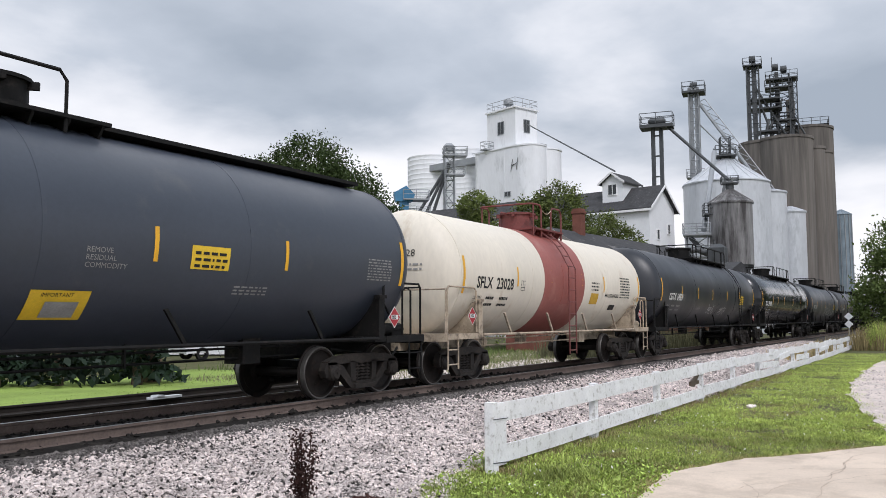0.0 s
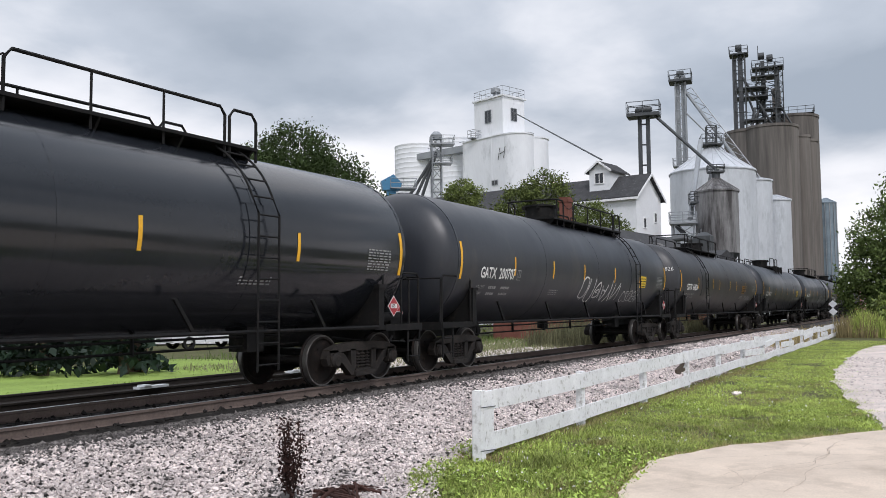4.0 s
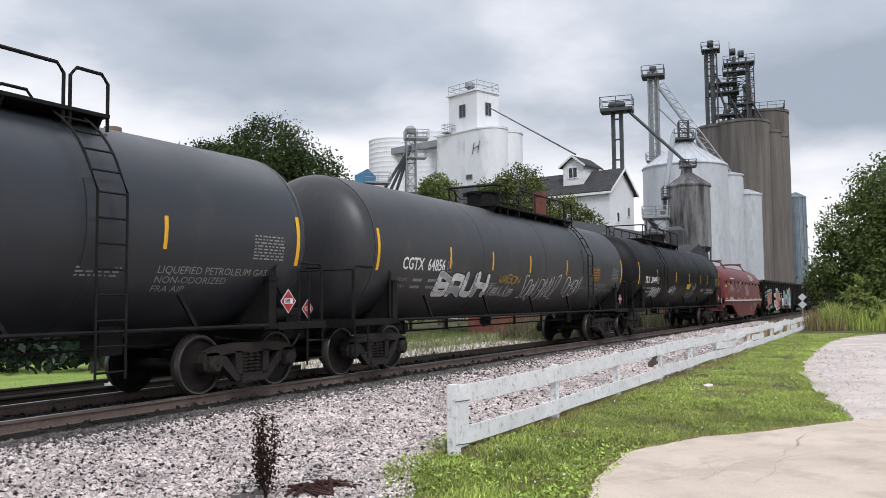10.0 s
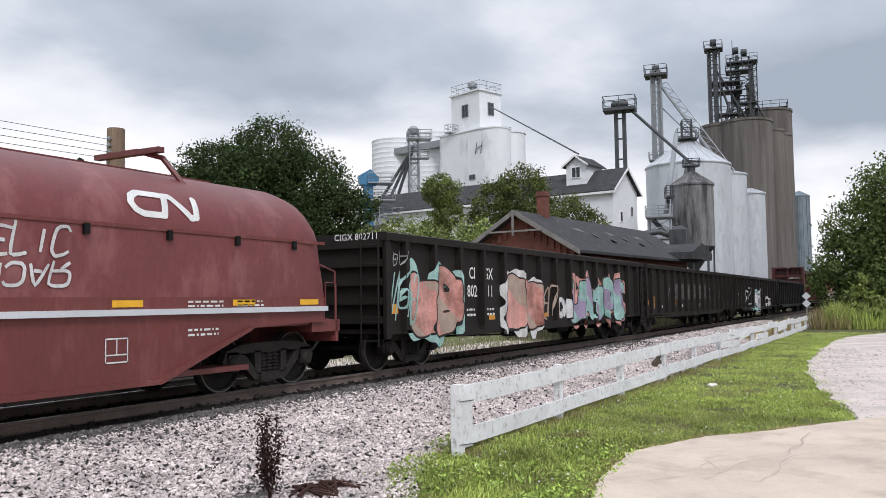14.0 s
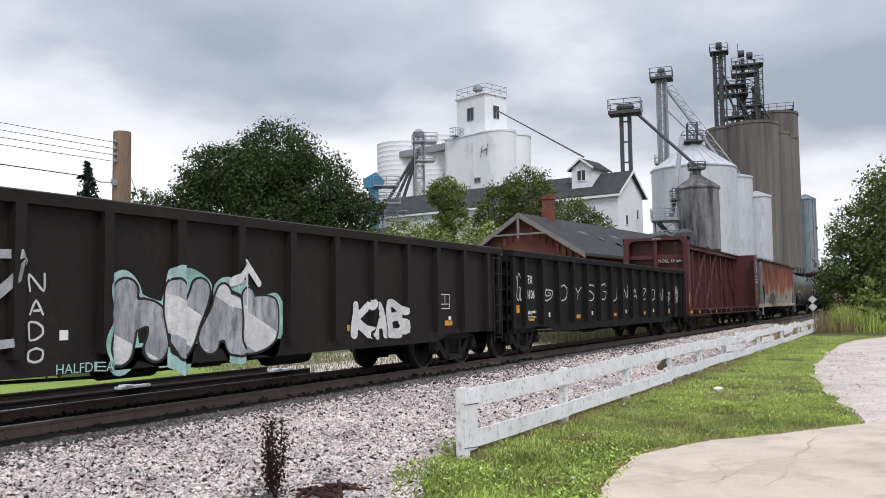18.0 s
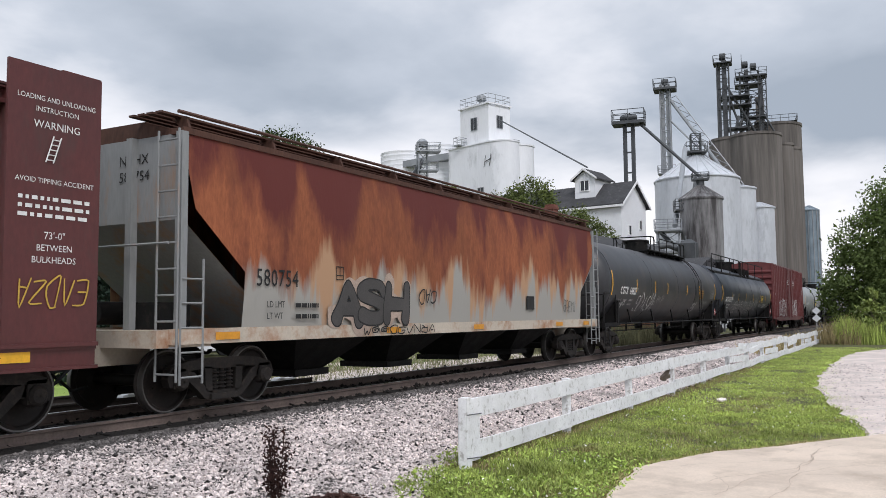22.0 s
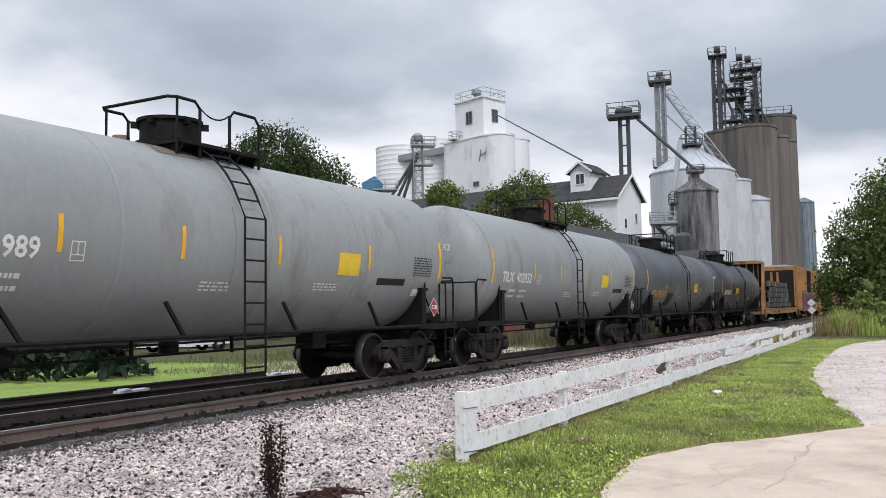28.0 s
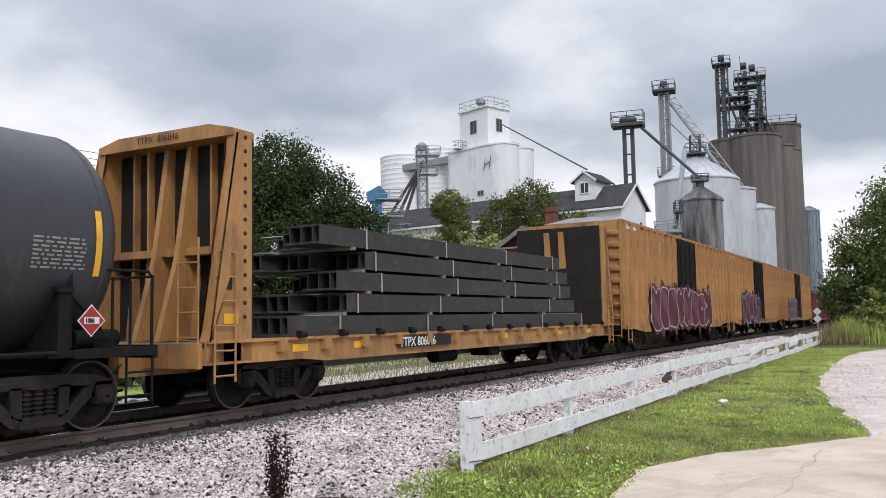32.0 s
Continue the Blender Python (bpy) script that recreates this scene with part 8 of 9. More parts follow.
    under = Shape().box(a + 1, b - 1, -0.3, 0.3, 0.62, 0.95).cyl((-1.4, -0.8, 0.6), (-0.5, -0.8, 0.6), 0.16, 10).cyl((0.8, -0.8, 0.6), (1.7, -0.8, 0.6), 0.18, 10)
    part("underframe", under, IRON, car)
    couplers(car, ((-1, a - 0.3), (1, b + 0.3)))
    return car, on_side(-y, 0.008), a, b


def bulkhead_flat(label, front, rear, x0, x1):
    car, h = new_car("bulkhead_flatcar", label, front, rear, "flatcar")
    mid = (front + rear) / 2
    a, b = x0 - mid, x1 - mid
    deck = 1.1
    for k in (-1, 1):
        y = k * (HALF - 0.02)
        part("side_sill", Shape().prism([(a, deck - 0.34), (a + 2.2, deck - 0.34), (a + 2.8, deck - 0.40), (b - 2.8, deck - 0.40), (b - 2.2, deck - 0.34), (b, deck - 0.34), (b, deck), (a, deck)], "y", min(y, y - k * 0.07), max(y, y - k * 0.07)), YELLOW_CAR, car)
        part("sill_flange", Shape().box(a, b, min(y, y + k * 0.05), max(y, y + k * 0.05), deck - 0.03, deck + 0.02), YELLOW_CAR, car)
        for x in np.arange(a + 1.6, b - 1.4, 1.15):
            part("stake_pocket", lambda: Shape().box(-0.09, 0.09, -0.05, 0.05, deck - 0.2, deck - 0.02), YELLOW_CAR, car, "", pose(x, k * (HALF + 0.02), 0), "pocket")
            part("chain_anchor", lambda: Shape().cyl((-0.08, 0, 0), (0.08, 0, 0), 0.045, 8).box(-0.12, -0.07, -0.05, 0.05, -0.05, 0.07), IRON, car, "", pose(x + 0.5, k * (HALF + 0.05), deck + 0.05), "anchor")
    part("deck", Shape().box(a, b, -HALF + 0.05, HALF - 0.05, deck - 0.1, deck - 0.02).box(-h + 1.0, h - 1.0, -0.35, 0.35, 0.5, 1.0), TRIM_WOOD, car)
    for k, e in ((-1, a), (1, b)):
        top = 4.34
        xi = e - k * 0.95
        at = pose(xi, 0, 0, 0, 0, 0 if k > 0 else 180)
        bulk = part("bulkhead", lambda: Shape().box(-0.02, 0.03, -HALF + 0.1, HALF - 0.1, deck, top - 0.1), LINING, car, "yellow steel end bulkhead over black planks", at, "fl_bulk")
        for y in (-HALF + 0.02, HALF - 0.10):
            part("side_plate", lambda: Shape().prism([(0.9, deck - 0.3), (0, deck - 0.3), (0, top - 0.12), (0.36, top - 0.12), (0.5, deck + 0.9)], "y", 0, 0.08), YELLOW_CAR, bulk, "", pose(0, y, 0), "fl_plate")
            part("corner_flange", lambda: Shape().prism([(0.36, top - 0.12), (0.40, top - 0.12), (0.54, deck + 0.9), (0.94, deck), (0.9, deck)], "y", -0.06, 0.14), YELLOW_CAR, bulk, "", pose(0, y, 0), "fl_flange")
        for y, w, d in ((-0.95, 0.05, 0.14), (-0.62, 0.05, 0.14), (-0.18, 0.10, 0.42), (0.32, 0.10, 0.42), (0.78, 0.05, 0.14), (1.08, 0.05, 0.14)):
            part("upright", Shape().prism([(d * 1.9, deck), (0.03, deck), (0.03, top - 0.15), (0.16, top - 0.15), (d, deck + 1.3)], "y", y - w / 2, y + w / 2), YELLOW_CAR, bulk)
        for y in (-0.18, 0.32):
            part("rib_plate", Shape().prism([(-0.16, deck), (0.16, deck), (0.09, top - 0.2), (-0.09, top - 0.2)], "x", 0.28, 0.31), YELLOW_CAR, bulk, "", pose(0, y, 0, 0, -7, 0))
        part("cap_beam", lambda: Shape().prism([(-HALF + 0.02, top - 0.16), (HALF - 0.02, top - 0.16), (HALF - 0.02, top - 0.05), (HALF - 0.5, top + 0.06), (-HALF + 0.5, top + 0.06), (-HALF + 0.02, top - 0.05)], "x", -0.02, 0.44), YELLOW_CAR, bulk, "", None, "fl_cap")
        part("cross_beam", lambda: Shape().box(0.03, 0.3, -HALF + 0.1, HALF - 0.1, 2.42, 2.54), YELLOW_CAR, bulk, "", None, "fl_cross")
        part("bulkhead_lining", Shape().box(min(xi, xi - k * 0.08), max(xi, xi - k * 0.08), -HALF + 0.06, HALF - 0.06, deck, top - 0.05), LINING, car, "dark planked bulkhead lining")
        part("end_ladder", lambda: ladder_shape([(0, 0, 0.7), (0, 0, 2.6)], 0.4, 0.36), YELLOW_CAR, car, "", pose(e + k * 0.02, -1.15, 0, 0, 0, 90), "fl_ladder")
        part("side_ladder", lambda: ladder_shape([(0, 0, 0.5), (0, 0, 2.4)], 0.42, 0.36), YELLOW_CAR, car, "", pose(e - k * 0.35, -HALF - 0.02, 0), "fl_side")
        part("draft_sill", lambda: Shape().box(-1.0, 0.5, -0.3, 0.3, 0.6, 0.95).box(0.0, 0.08, -1.42, 1.42, 0.72, 1.08), YELLOW_CAR, car, "", pose(e, 0, 0, 0, 0, 0 if k > 0 else 180), "draft4")
        for j in range(14):
            part("hole_plug", lambda: Shape().cyl((0, -0.004, 0), (0, 0.01, 0), 0.035, 8), BLACK_MARK, car, "", pose(xi + k * 0.15, -HALF + 0.018, deck + 0.35 + j * 0.21), "plug") if k < 0 else None
    part("underframe", Shape().cyl((-1.4, -0.8, 0.55), (-0.5, -0.8, 0.55), 0.16, 10).box(1.0, 1.6, -1.0, -0.5, 0.45, 0.8), IRON, car)
    couplers(car, ((-1, a - 0.35), (1, b + 0.35)))
    low = on_side(-HALF + 0.02, 0.01)
    panel = on_side(-HALF - 0.035, 0.006)
    patch(car, panel, a + 5.0, a + 7.1, deck - 0.27, deck - 0.05, BLACK_MARK, "number_panel", "black number panel", 1)
    mark(car, on_side(-HALF - 0.04, 0.006), "TTPX 806046", a + 5.05, deck - 0.25, 0.18, WHITE_MARK, "reporting_mark", 1.0, 0.95, "", 0.006)
    for x in (a + 1.9, a + 3.6, b - 8.6, b - 5.0, b - 2.6):
        patch(car, low, x, x + 0.4, deck - 0.22, deck - 0.1, YELLOW_TAPE, "reflective_strip")
    side = on_side(-HALF + 0.02, 0.008)
    patch(car, side, a + 0.35, a + 0.65, 1.35, 1.5, YELLOW_TAPE, "reflective_strip")
    patch(car, side, a + 0.35, a + 0.52, 1.85, 2.05, BLACK_MARK, "stencil_panel")
    mark(car, on_end(a + 0.95 - 0.46), "TTPX  806046", -0.55, 4.24, 0.11, BLACK_MARK, "reporting_mark")
    # the load: bundles of I-beams in tiers, each bundle strapped
    load = thing("steel_beam_load", "strapped bundles of grey black steel I-beams on the flatcar", "steel beams", pose(mid, TRACK_Y, 0))
    TRAIN.append((load, mid))
    def beam():
        return Shape().prism([(-0.14, 0), (0.14, 0), (0.14, 0.03), (0.012, 0.045), (0.012, 0.295), (0.14, 0.31), (0.14, 0.34), (-0.14, 0.34), (-0.14, 0.31), (-0.012, 0.295), (-0.012, 0.045), (-0.14, 0.03)], "x", 0, 1)
    tiers = [(1.12, a + 2.05, b - 2.3, 0), (1.52, a + 2.6, b - 3.0, 1), (1.92, a + 3.4, b - 3.3, 0), (2.32, a + 3.2, b - 3.5, 1), (2.72, a + 2.9, b - 4.1, 0)]
    for z, u, v, odd in tiers:
        for j, y in enumerate((-0.86, 0.0, 0.86)):
            u2 = u + (0.7 * j if odd == 0 else 1.1 * (2 - j) * 0.5) + 0.15 * j
            for q in (-0.28, 0.0, 0.28):
                part("beam", beam, BEAM_STEEL, load, "", Matrix.Translation((u2 + 0.12 * q, y + q, z)) @ Matrix.Diagonal((v - u2, 0.92, 1.0, 1)), "beam")
            part("web_cover", lambda: Shape().box(u2, v, -0.41 + y, -0.395 + y, z + 0.02, z + 0.33), BEAM_STEEL, load) if j == 0 else None
        for x in np.arange(u + 1.0, v, 3.1):
            part("dunnage", lambda: Shape().box(-0.05, 0.05, -1.3, 1.3, -0.06, 0.0), TRIM_WOOD, load, "", pose(x, 0, z), "dunnage")
            part("strap", Shape().box(x + 0.4, x + 0.435, -1.30, -1.285, z - 0.02, z + 0.36).box(x + 0.4, x + 0.435, -1.30, 1.3, z + 0.345, z + 0.36), BAND_STEEL, load)
    return car


LINING = material("black_stained_planks", (0.02, 0.018, 0.017), 0.85, var=0.3, scale=2, grain=20, bump=0.3, streak=3)

# ---- the cars in order, by their truck centres in train metres ----
S6 = (-5.2, -2.8, -0.5, 2.2, 4.8)
LONG, REVERSED = (-1.2, 4.8), (-4.7, 1.35)
c = tank_car("dark blue-grey tank car with a yellow emergency sticker", -2.3, 12.58, BLUE_GREY, "", manway=0.9, platform=(-0.1, 2.1), ladder=None, strips=(-4.9, -2.4, 2.34, 4.86), board=(2.1, 7.8))
dress_tank(*c, text="", sticker=None, seed=1)
s = patch(c[0], c[1], 2.94, 3.65, -0.62, -0.28, STICKER, "emergency_sticker", "yellow emergency sticker with black print")
bars(s, on_tank(1.5, 2.68, 0.012), 3.0, -0.59, 0.6, 0.28, 3, BLACK_MARK, "print", seed=5)
s = patch(c[0], c[1], 0.72, 1.52, -1.55, -1.02, STICKER, "notice_sticker", "yellow notice with a grey panel", 4)
patch(s, on_tank(1.5, 2.68, 0.012), 0.95, 1.4, -1.5, -1.2, GREY_MARK, "grey_panel")
mark(s, on_tank(1.5, 2.68, 0.012), "IMPORTANT", 0.86, -1.12, 0.06, BLACK_MARK, "heading", 1.0, 0.9)
for i, line in enumerate(("REMOVE", "RESIDUAL", "COMMODITY")):
    mark(c[0], c[1], line, 1.31, -0.48 - 0.1 * i, 0.07, GREY_MARK, "stencil")

c = tank_car("cream white tank car with a faded red middle band", 16.32, 26.70, CREAM_TANK, "SFLX  23028", CREAM_IRON, r=1.42, zc=2.6, manway=-0.33, platform=(-2.5, 0.9), ladder=-0.2, marks=BLACK_MARK, strips=(-3.21, -1.21, 0.89, 2.61),
             band=(-1.66, 1.05), fine=BLACK_MARK, strip_s=-0.2)
bars(c[0], c[1], 1.6, -0.42, 0.6, 0.3, 3, BLACK_MARK, seed=4)
patch(c[0], c[1], 1.6, 2.2, -0.85, -0.5, YELLOW_MARK, "emergency_sticker", "faded yellow emergency sticker")
bars(c[0], c[1], 4.03, -0.6, 0.9, 0.7, 8, BLACK_MARK, "data_table", seed=6)
mark(c[0], c[1], "INHALATION HAZARD", 2.74, -0.6, 0.11, BLACK_MARK, "stencil", 1.0, 0.72, "", 0.003)
patch(c[0], c[1], 3.3, 3.8, -1.05, -0.85, BLACK_MARK, "stencil_panel")
diamond(c[0], on_side(-1.48), 5.7, 1.5, 0.2)
diamond(c[0], on_side(-1.48), -5.6, 1.45, 0.2)
head_text(c[0], c[3], 2.6, "23028", 0.15, BLACK_MARK, 1.42)

c = tank_car("black tank car with white scrawls, dusty on top", 30.37, 44.97, BLACK, "CGTX  64829", manway=-0.3, platform=LONG, ladder=4.05, strips=(-5.38, -2.96, -0.59, 2.1, 4.59))
dress_tank(*c, text="NON ODORIZED\nLIQUEFIED\nPETROLEUM GAS", seed=2)
squiggle(c[0], c[1], -0.9, -1.25, 1.0, 0.5, SPRAY_WHITE, 3, 4, 0.025)
squiggle(c[0], c[1], 1.2, -1.3, 1.0, 0.45, SPRAY_WHITE, 4, 4, 0.022)
head_text(c[0], c[3], 2.68, "64829")

c = tank_car("glossy black tank car, newly painted", 48.75, 63.65, BLACK_GLOSS, "TILX  259449", manway=-0.2, platform=LONG, ladder=4.2, strips=(-5.01, -3.42, -1.26, 1.92, 5.07))
dress_tank(*c, sticker=None, text="", seed=3)
head_text(c[0], c[3], 2.68, "TILX 259449", 0.14)

c = tank_car("black tank car with large white scrawled tags", 67.3, 81.86, BLACK, "GATX  200707", manway=-0.2, platform=LONG, ladder=4.15, strips=S6)
dress_tank(*c, seed=4)
squiggle(c[0], c[1], -0.6, -1.3, 3.4, 0.85, SPRAY_WHITE, 5, 6, 0.05, label="large white spray tag")
squiggle(c[0], c[1], 3.2, -1.3, 1.8, 0.5, SPRAY_WHITE, 6, 5, 0.03)

c = tank_car("dark grey tank car with sooty streaks and yellow strips", 85.51, 100.48, BLACK_BROWN, "CGTX  64826", manway=-0.2, platform=REVERSED, ladder=-4.3, strips=(-5.25, -2.48, -1.16, 1.14, 2.7, 5.11))
dress_tank(*c, text="NON-ODORIZED\nLIQUEFIED PETROLEUM GAS", seed=5, sticker=(4.1, 4.85), sticker_mat=OLD_STICKER)
head_text(c[0], c[3], 2.68, "CGTX  64826", 0.15)
for text, q in (("LD LMT   158100 LB   70800 KG", -0.88), ("LT WT   106900 LB   48500 KG", -1.04)):
    mark(c[0], c[1], text, -7.3, q, 0.08, GREY_MARK, "stencil", 1.0, 0.95)

c = tank_car("grey black tank car with a full-length top handrail", 104.19, 118.95, BLACK, "CGTX  64629", manway=-0.22, platform=(-1.3, 1.6), ladder=None, strips=(-6.07, -3.6, -1.2, 1.3, 3.9), long_rail=((-8.4, -0.7), (0.4, 8.0)), rail_y=1.02, gussets=(-0.85, 0.25, 1.36), strip_s=-0.38)
dress_tank(*c, text="LIQUEFIED PETROLEUM\nNON-ODORIZED", seed=6, sticker=(5.4, 6.15))
head_text(c[0], c[3], 2.68, "64629", 0.15)

c = tank_car("black tank car with a faded white spray tag", 122.59, 137.55, BLACK, "GATX  230784", manway=-0.05, platform=LONG, ladder=4.2, strips=(-5.21, -3.1, -0.62, 1.95, 5.22))
dress_tank(*c, sticker=None, text="LIQUEFIED PETROLEUM GAS\nNON-ODORIZED\nFRA AIP", seed=7)
squiggle(c[0], c[1], 1.0, -1.35, 1.5, 1.0, SPRAY_GREY, 8, 6, 0.04)
head_text(c[0], c[3], 2.68, "230784", 0.15)

c = tank_car("brownish black tank car covered in white graffiti tags", 141.27, 155.98, BLACK_BROWN, "CGTX  64856", manway=-0.2, platform=LONG, ladder=4.15, strips=(-5.02, -2.8, -0.42, 2.4, 4.81))
dress_tank(*c, text="NON ODORIZED\nLIQUEFIED PETROLEUM GAS", seed=8, sticker_mat=OLD_STICKER)
bubble(c[0], c[1], -5.4, -1.35, 2.5, 0.75, SPRAY_WHITE, BLACK_MARK, 9, 4, label="white block graffiti with black outlines", text="BRUH", second=SPRAY_GREY, fat=0.13)
squiggle(c[0], c[1], -2.8, -1.35, 1.6, 0.42, SPRAY_WHITE, 11, 5, 0.03)
squiggle(c[0], c[1], -0.7, -1.5, 2.6, 0.9, SPRAY_WHITE, 12, 9, 0.035, label="white outlined graffiti")
squiggle(c[0], c[1], -2.3, -0.9, 1.3, 0.24, SPRAY_GOLD, 10, 5, 0.03, label="tan scrawled word", text="WAGON")
squiggle(c[0], c[1], 2.5, -1.3, 1.3, 0.7, SPRAY_WHITE, 13, 4, 0.035)

c = tank_car("matte black tank car with white spray tags", 159.59, 174.13, BLACK_MATTE, "TILX  304491", manway=0.14, platform=(-4.7, 1.45), ladder=-4.35, strips=(-5.17, -1.92, 0.72, 3.11, 4.92), fine=WHITE_MARK, limits=("153900 LB   69800 KG", "109100 LB   49500 KG"))
dress_tank(*c, sticker=None, text="NON-ODORIZED\nLIQUEFIED PETROLEUM GAS", seed=9, fine=WHITE_MARK)
patch(c[0], c[1], 0.42, 1.16, -0.85, -0.6, YELLOW_MARK, "emergency_sticker", "worn yellow emergency sticker")
squiggle(c[0], c[1], -5.7, -1.35, 1.25, 0.5, SPRAY_WHITE, 14, 6, 0.05, label="hazy white spray tag")
squiggle(c[0], c[1], -5.75, -1.38, 1.35, 0.5, SPRAY_GREY, 114, 6, 0.05)
squiggle(c[0], c[1], -2.7, -1.2, 1.0, 0.45, SPRAY_WHITE, 15, 4, 0.03)
squiggle(c[0], c[1], 0.7, -1.4, 1.5, 0.8, SPRAY_GREY, 16, 5, 0.035)

coil_car("oxide red coil steel car with arched covers, scrawled with white tags", 178.43, 189.23, 176.7, 190.2)

c = gondola("black gondola car with salmon, white and mint graffiti", 193.72, 208.5, 192.1, 210.15, GON_BLACK, 15, code="CIGX", number="802711", end_code="CIGX 802711", split_at=3)
put, a = over_ribs(-HALF + 0.08, c[4]), c[2]
ribs = c[4]
squiggle(c[0], put, a + 0.3, 0.85, 1.0, 1.2, SPRAY_MINT, 51, 4, 0.05, label="pale green scrawled tag")
squiggle(c[0], put, a + 0.35, 2.1, 0.4, 0.35, SPRAY_GREY, 56, 2, 0.02)
bubble(c[0], put, a + 1.05, 0.74, 2.0, 1.4, SPRAY_PINK, BLACK_MARK, 52, 2, label="salmon and brown graffiti with black outlines", second=SPRAY_TAN, halo=SPRAY_MINT, fat=0.19, text="@B")
bubble(c[0], put, ribs[4] + 0.2, 0.72, 2.3, 1.4, SPRAY_PINK, BLACK_MARK, 53, 2, label="salmon and brown graffiti with black outlines", second=SPRAY_TAN, halo=SPRAY_WHITE, fat=0.19, text="B@")
squiggle(c[0], put, ribs[4] + 2.7, 0.85, 1.2, 1.0, SPRAY_TAN, 57, 3, 0.06)
bubble(c[0], put, ribs[7] + 0.3, 0.9, 0.8, 0.6, SPRAY_WHITE, BLACK_MARK, 54, 2, label="white graffiti")
bubble(c[0], put, ribs[8] + 0.1, 0.76, 5.4, 1.4, SPRAY_MINT, BLACK_MARK, 55, 5, label="mint green graffiti with lilac and salmon shading", second=SPRAY_LILAC, halo=SPRAY_PINK, fat=0.19, text="UA@PE")
c = gondola("worn black gondola car with buffed grey patches and white scrawls", 212.3, 227.31, 210.7, 228.9, GON_BLACK, 15, end_code="CIGX", tape_up=True)
put, ribs = c[1], c[4]
for i in (3, 4, 5, 6, 7, 8):
    w = ribs[i + 1] - ribs[i]
    patch(c[0], put, ribs[i] + 0.16, ribs[i + 1] - 0.16, 1.35, 2.05, BUFFED, "buffed_patch", "grey painted-over patch")
    squiggle(c[0], put, ribs[i] + 0.35, 1.4, w - 0.7, 0.6, SPRAY_GREY, 60 + i, 1, 0.02)
for i, ch, mat in ((2, "Y", SPRAY_GREY), (9, "S", SPRAY_WHITE), (10, "L", SPRAY_WHITE), (11, "@", SPRAY_GREY), (12, "A", SPRAY_GREY)):
    squiggle(c[0], put, ribs[i] + 0.35, 1.2, ribs[1] - ribs[0] - 0.7, 0.85, mat, 70 + i, 1, 0.028, label="scrawled letter", text=ch)
c = gondola("worn black gondola car with silver and white graffiti", 231.31, 246.31, 229.65, 248.0, GON_BLACK, 15, code="CIGX", number="804730", end_code="CIGX 804730")
put, a = over_ribs(-HALF + 0.08, c[4]), c[2]
squiggle(c[0], put, a + 3.5, 1.15, 0.8, 0.8, SPRAY_WHITE, 81, 3, 0.05)
squiggle(c[0], put, a + 4.9, 0.95, 0.75, 1.15, SPRAY_GREY, 82, 1, 0.12, text="Z")
for i, ch in enumerate("NADO"):
    squiggle(c[0], put, a + 5.75, 1.6 - 0.28 * i, 0.22, 0.22, SPRAY_WHITE, 86 + i, 1, 0.03, text=ch, slant=0.0)
bubble(c[0], put, a + 7.0, 0.72, 3.0, 1.1, SPRAY_SILVER, BLACK_MARK, 83, 4, label="silver and white block graffiti with pale mint blocks", second=SPRAY_WHITE, halo=SPRAY_MINT, text="hVA@", fat=0.22)
xs, ss = np.meshgrid(np.arange(0, 0.9, 0.03), np.arange(0, 1.5, 0.03), indexing="ij")
arrow = Shape()
fill_field(arrow, fat_strokes(xs, ss, [((0.44, 0.1), (0.44, 1.32)), ((0.14, 1.0), (0.44, 1.32)), ((0.74, 1.0), (0.44, 1.32))], 0.055), a + 8.9, 0.75, 0.03, put, 0.03)
tagged(part("graffiti", arrow, SPRAY_WHITE, c[0], "white sprayed arrow"), kind="stuff")
mark(c[0], over_ribs(-HALF + 0.06, c[4]), "HALFDEAD", a + 6.1, 0.62, 0.12, SPRAY_MINT, "graffiti", 1.0, 1.0, "small mint lettering")
bubble(c[0], put, a + 12.2, 0.78, 1.7, 0.78, SPRAY_WHITE, GON_BLACK, 85, 3, label="white block graffiti", text="KAB", fat=0.13)
c = gondola("black gondola car with a line of white scrawled letters", 250.23, 265.36, 248.7, 266.9, GON_DARK, 15, code="ITFX", number="34106", end_code="ITFX  34106")
put, a, ribs = c[1], c[2], c[4]
squiggle(c[0], put, a + 0.75 - 0.55, 1.45, 0.62, 0.7, SPRAY_WHITE, 91, 3, 0.03)
for i, ch in enumerate("@OYSGUNAZON@"):
    squiggle(c[0], put, ribs[i + 1] + 0.28, 1.45, ribs[1] - ribs[0] - 0.55, 0.5, SPRAY_WHITE, 100 + i, 1, 0.035, label="white scrawled letter", text=ch)
squiggle(c[0], put, ribs[13] + 0.15, 1.3, ribs[1] - ribs[0] - 0.3, 0.8, SPRAY_WHITE, 120, 4, 0.035, label="white scrawled tag")

centre_beam("empty maroon centre-beam flatcar with open diagonal bracing", 270.2, 285.8, 267.8, 287.2)
hopper_car("grey covered hopper car with heavy orange rust runs", 289.85, 304.54, 288.3, 305.9)

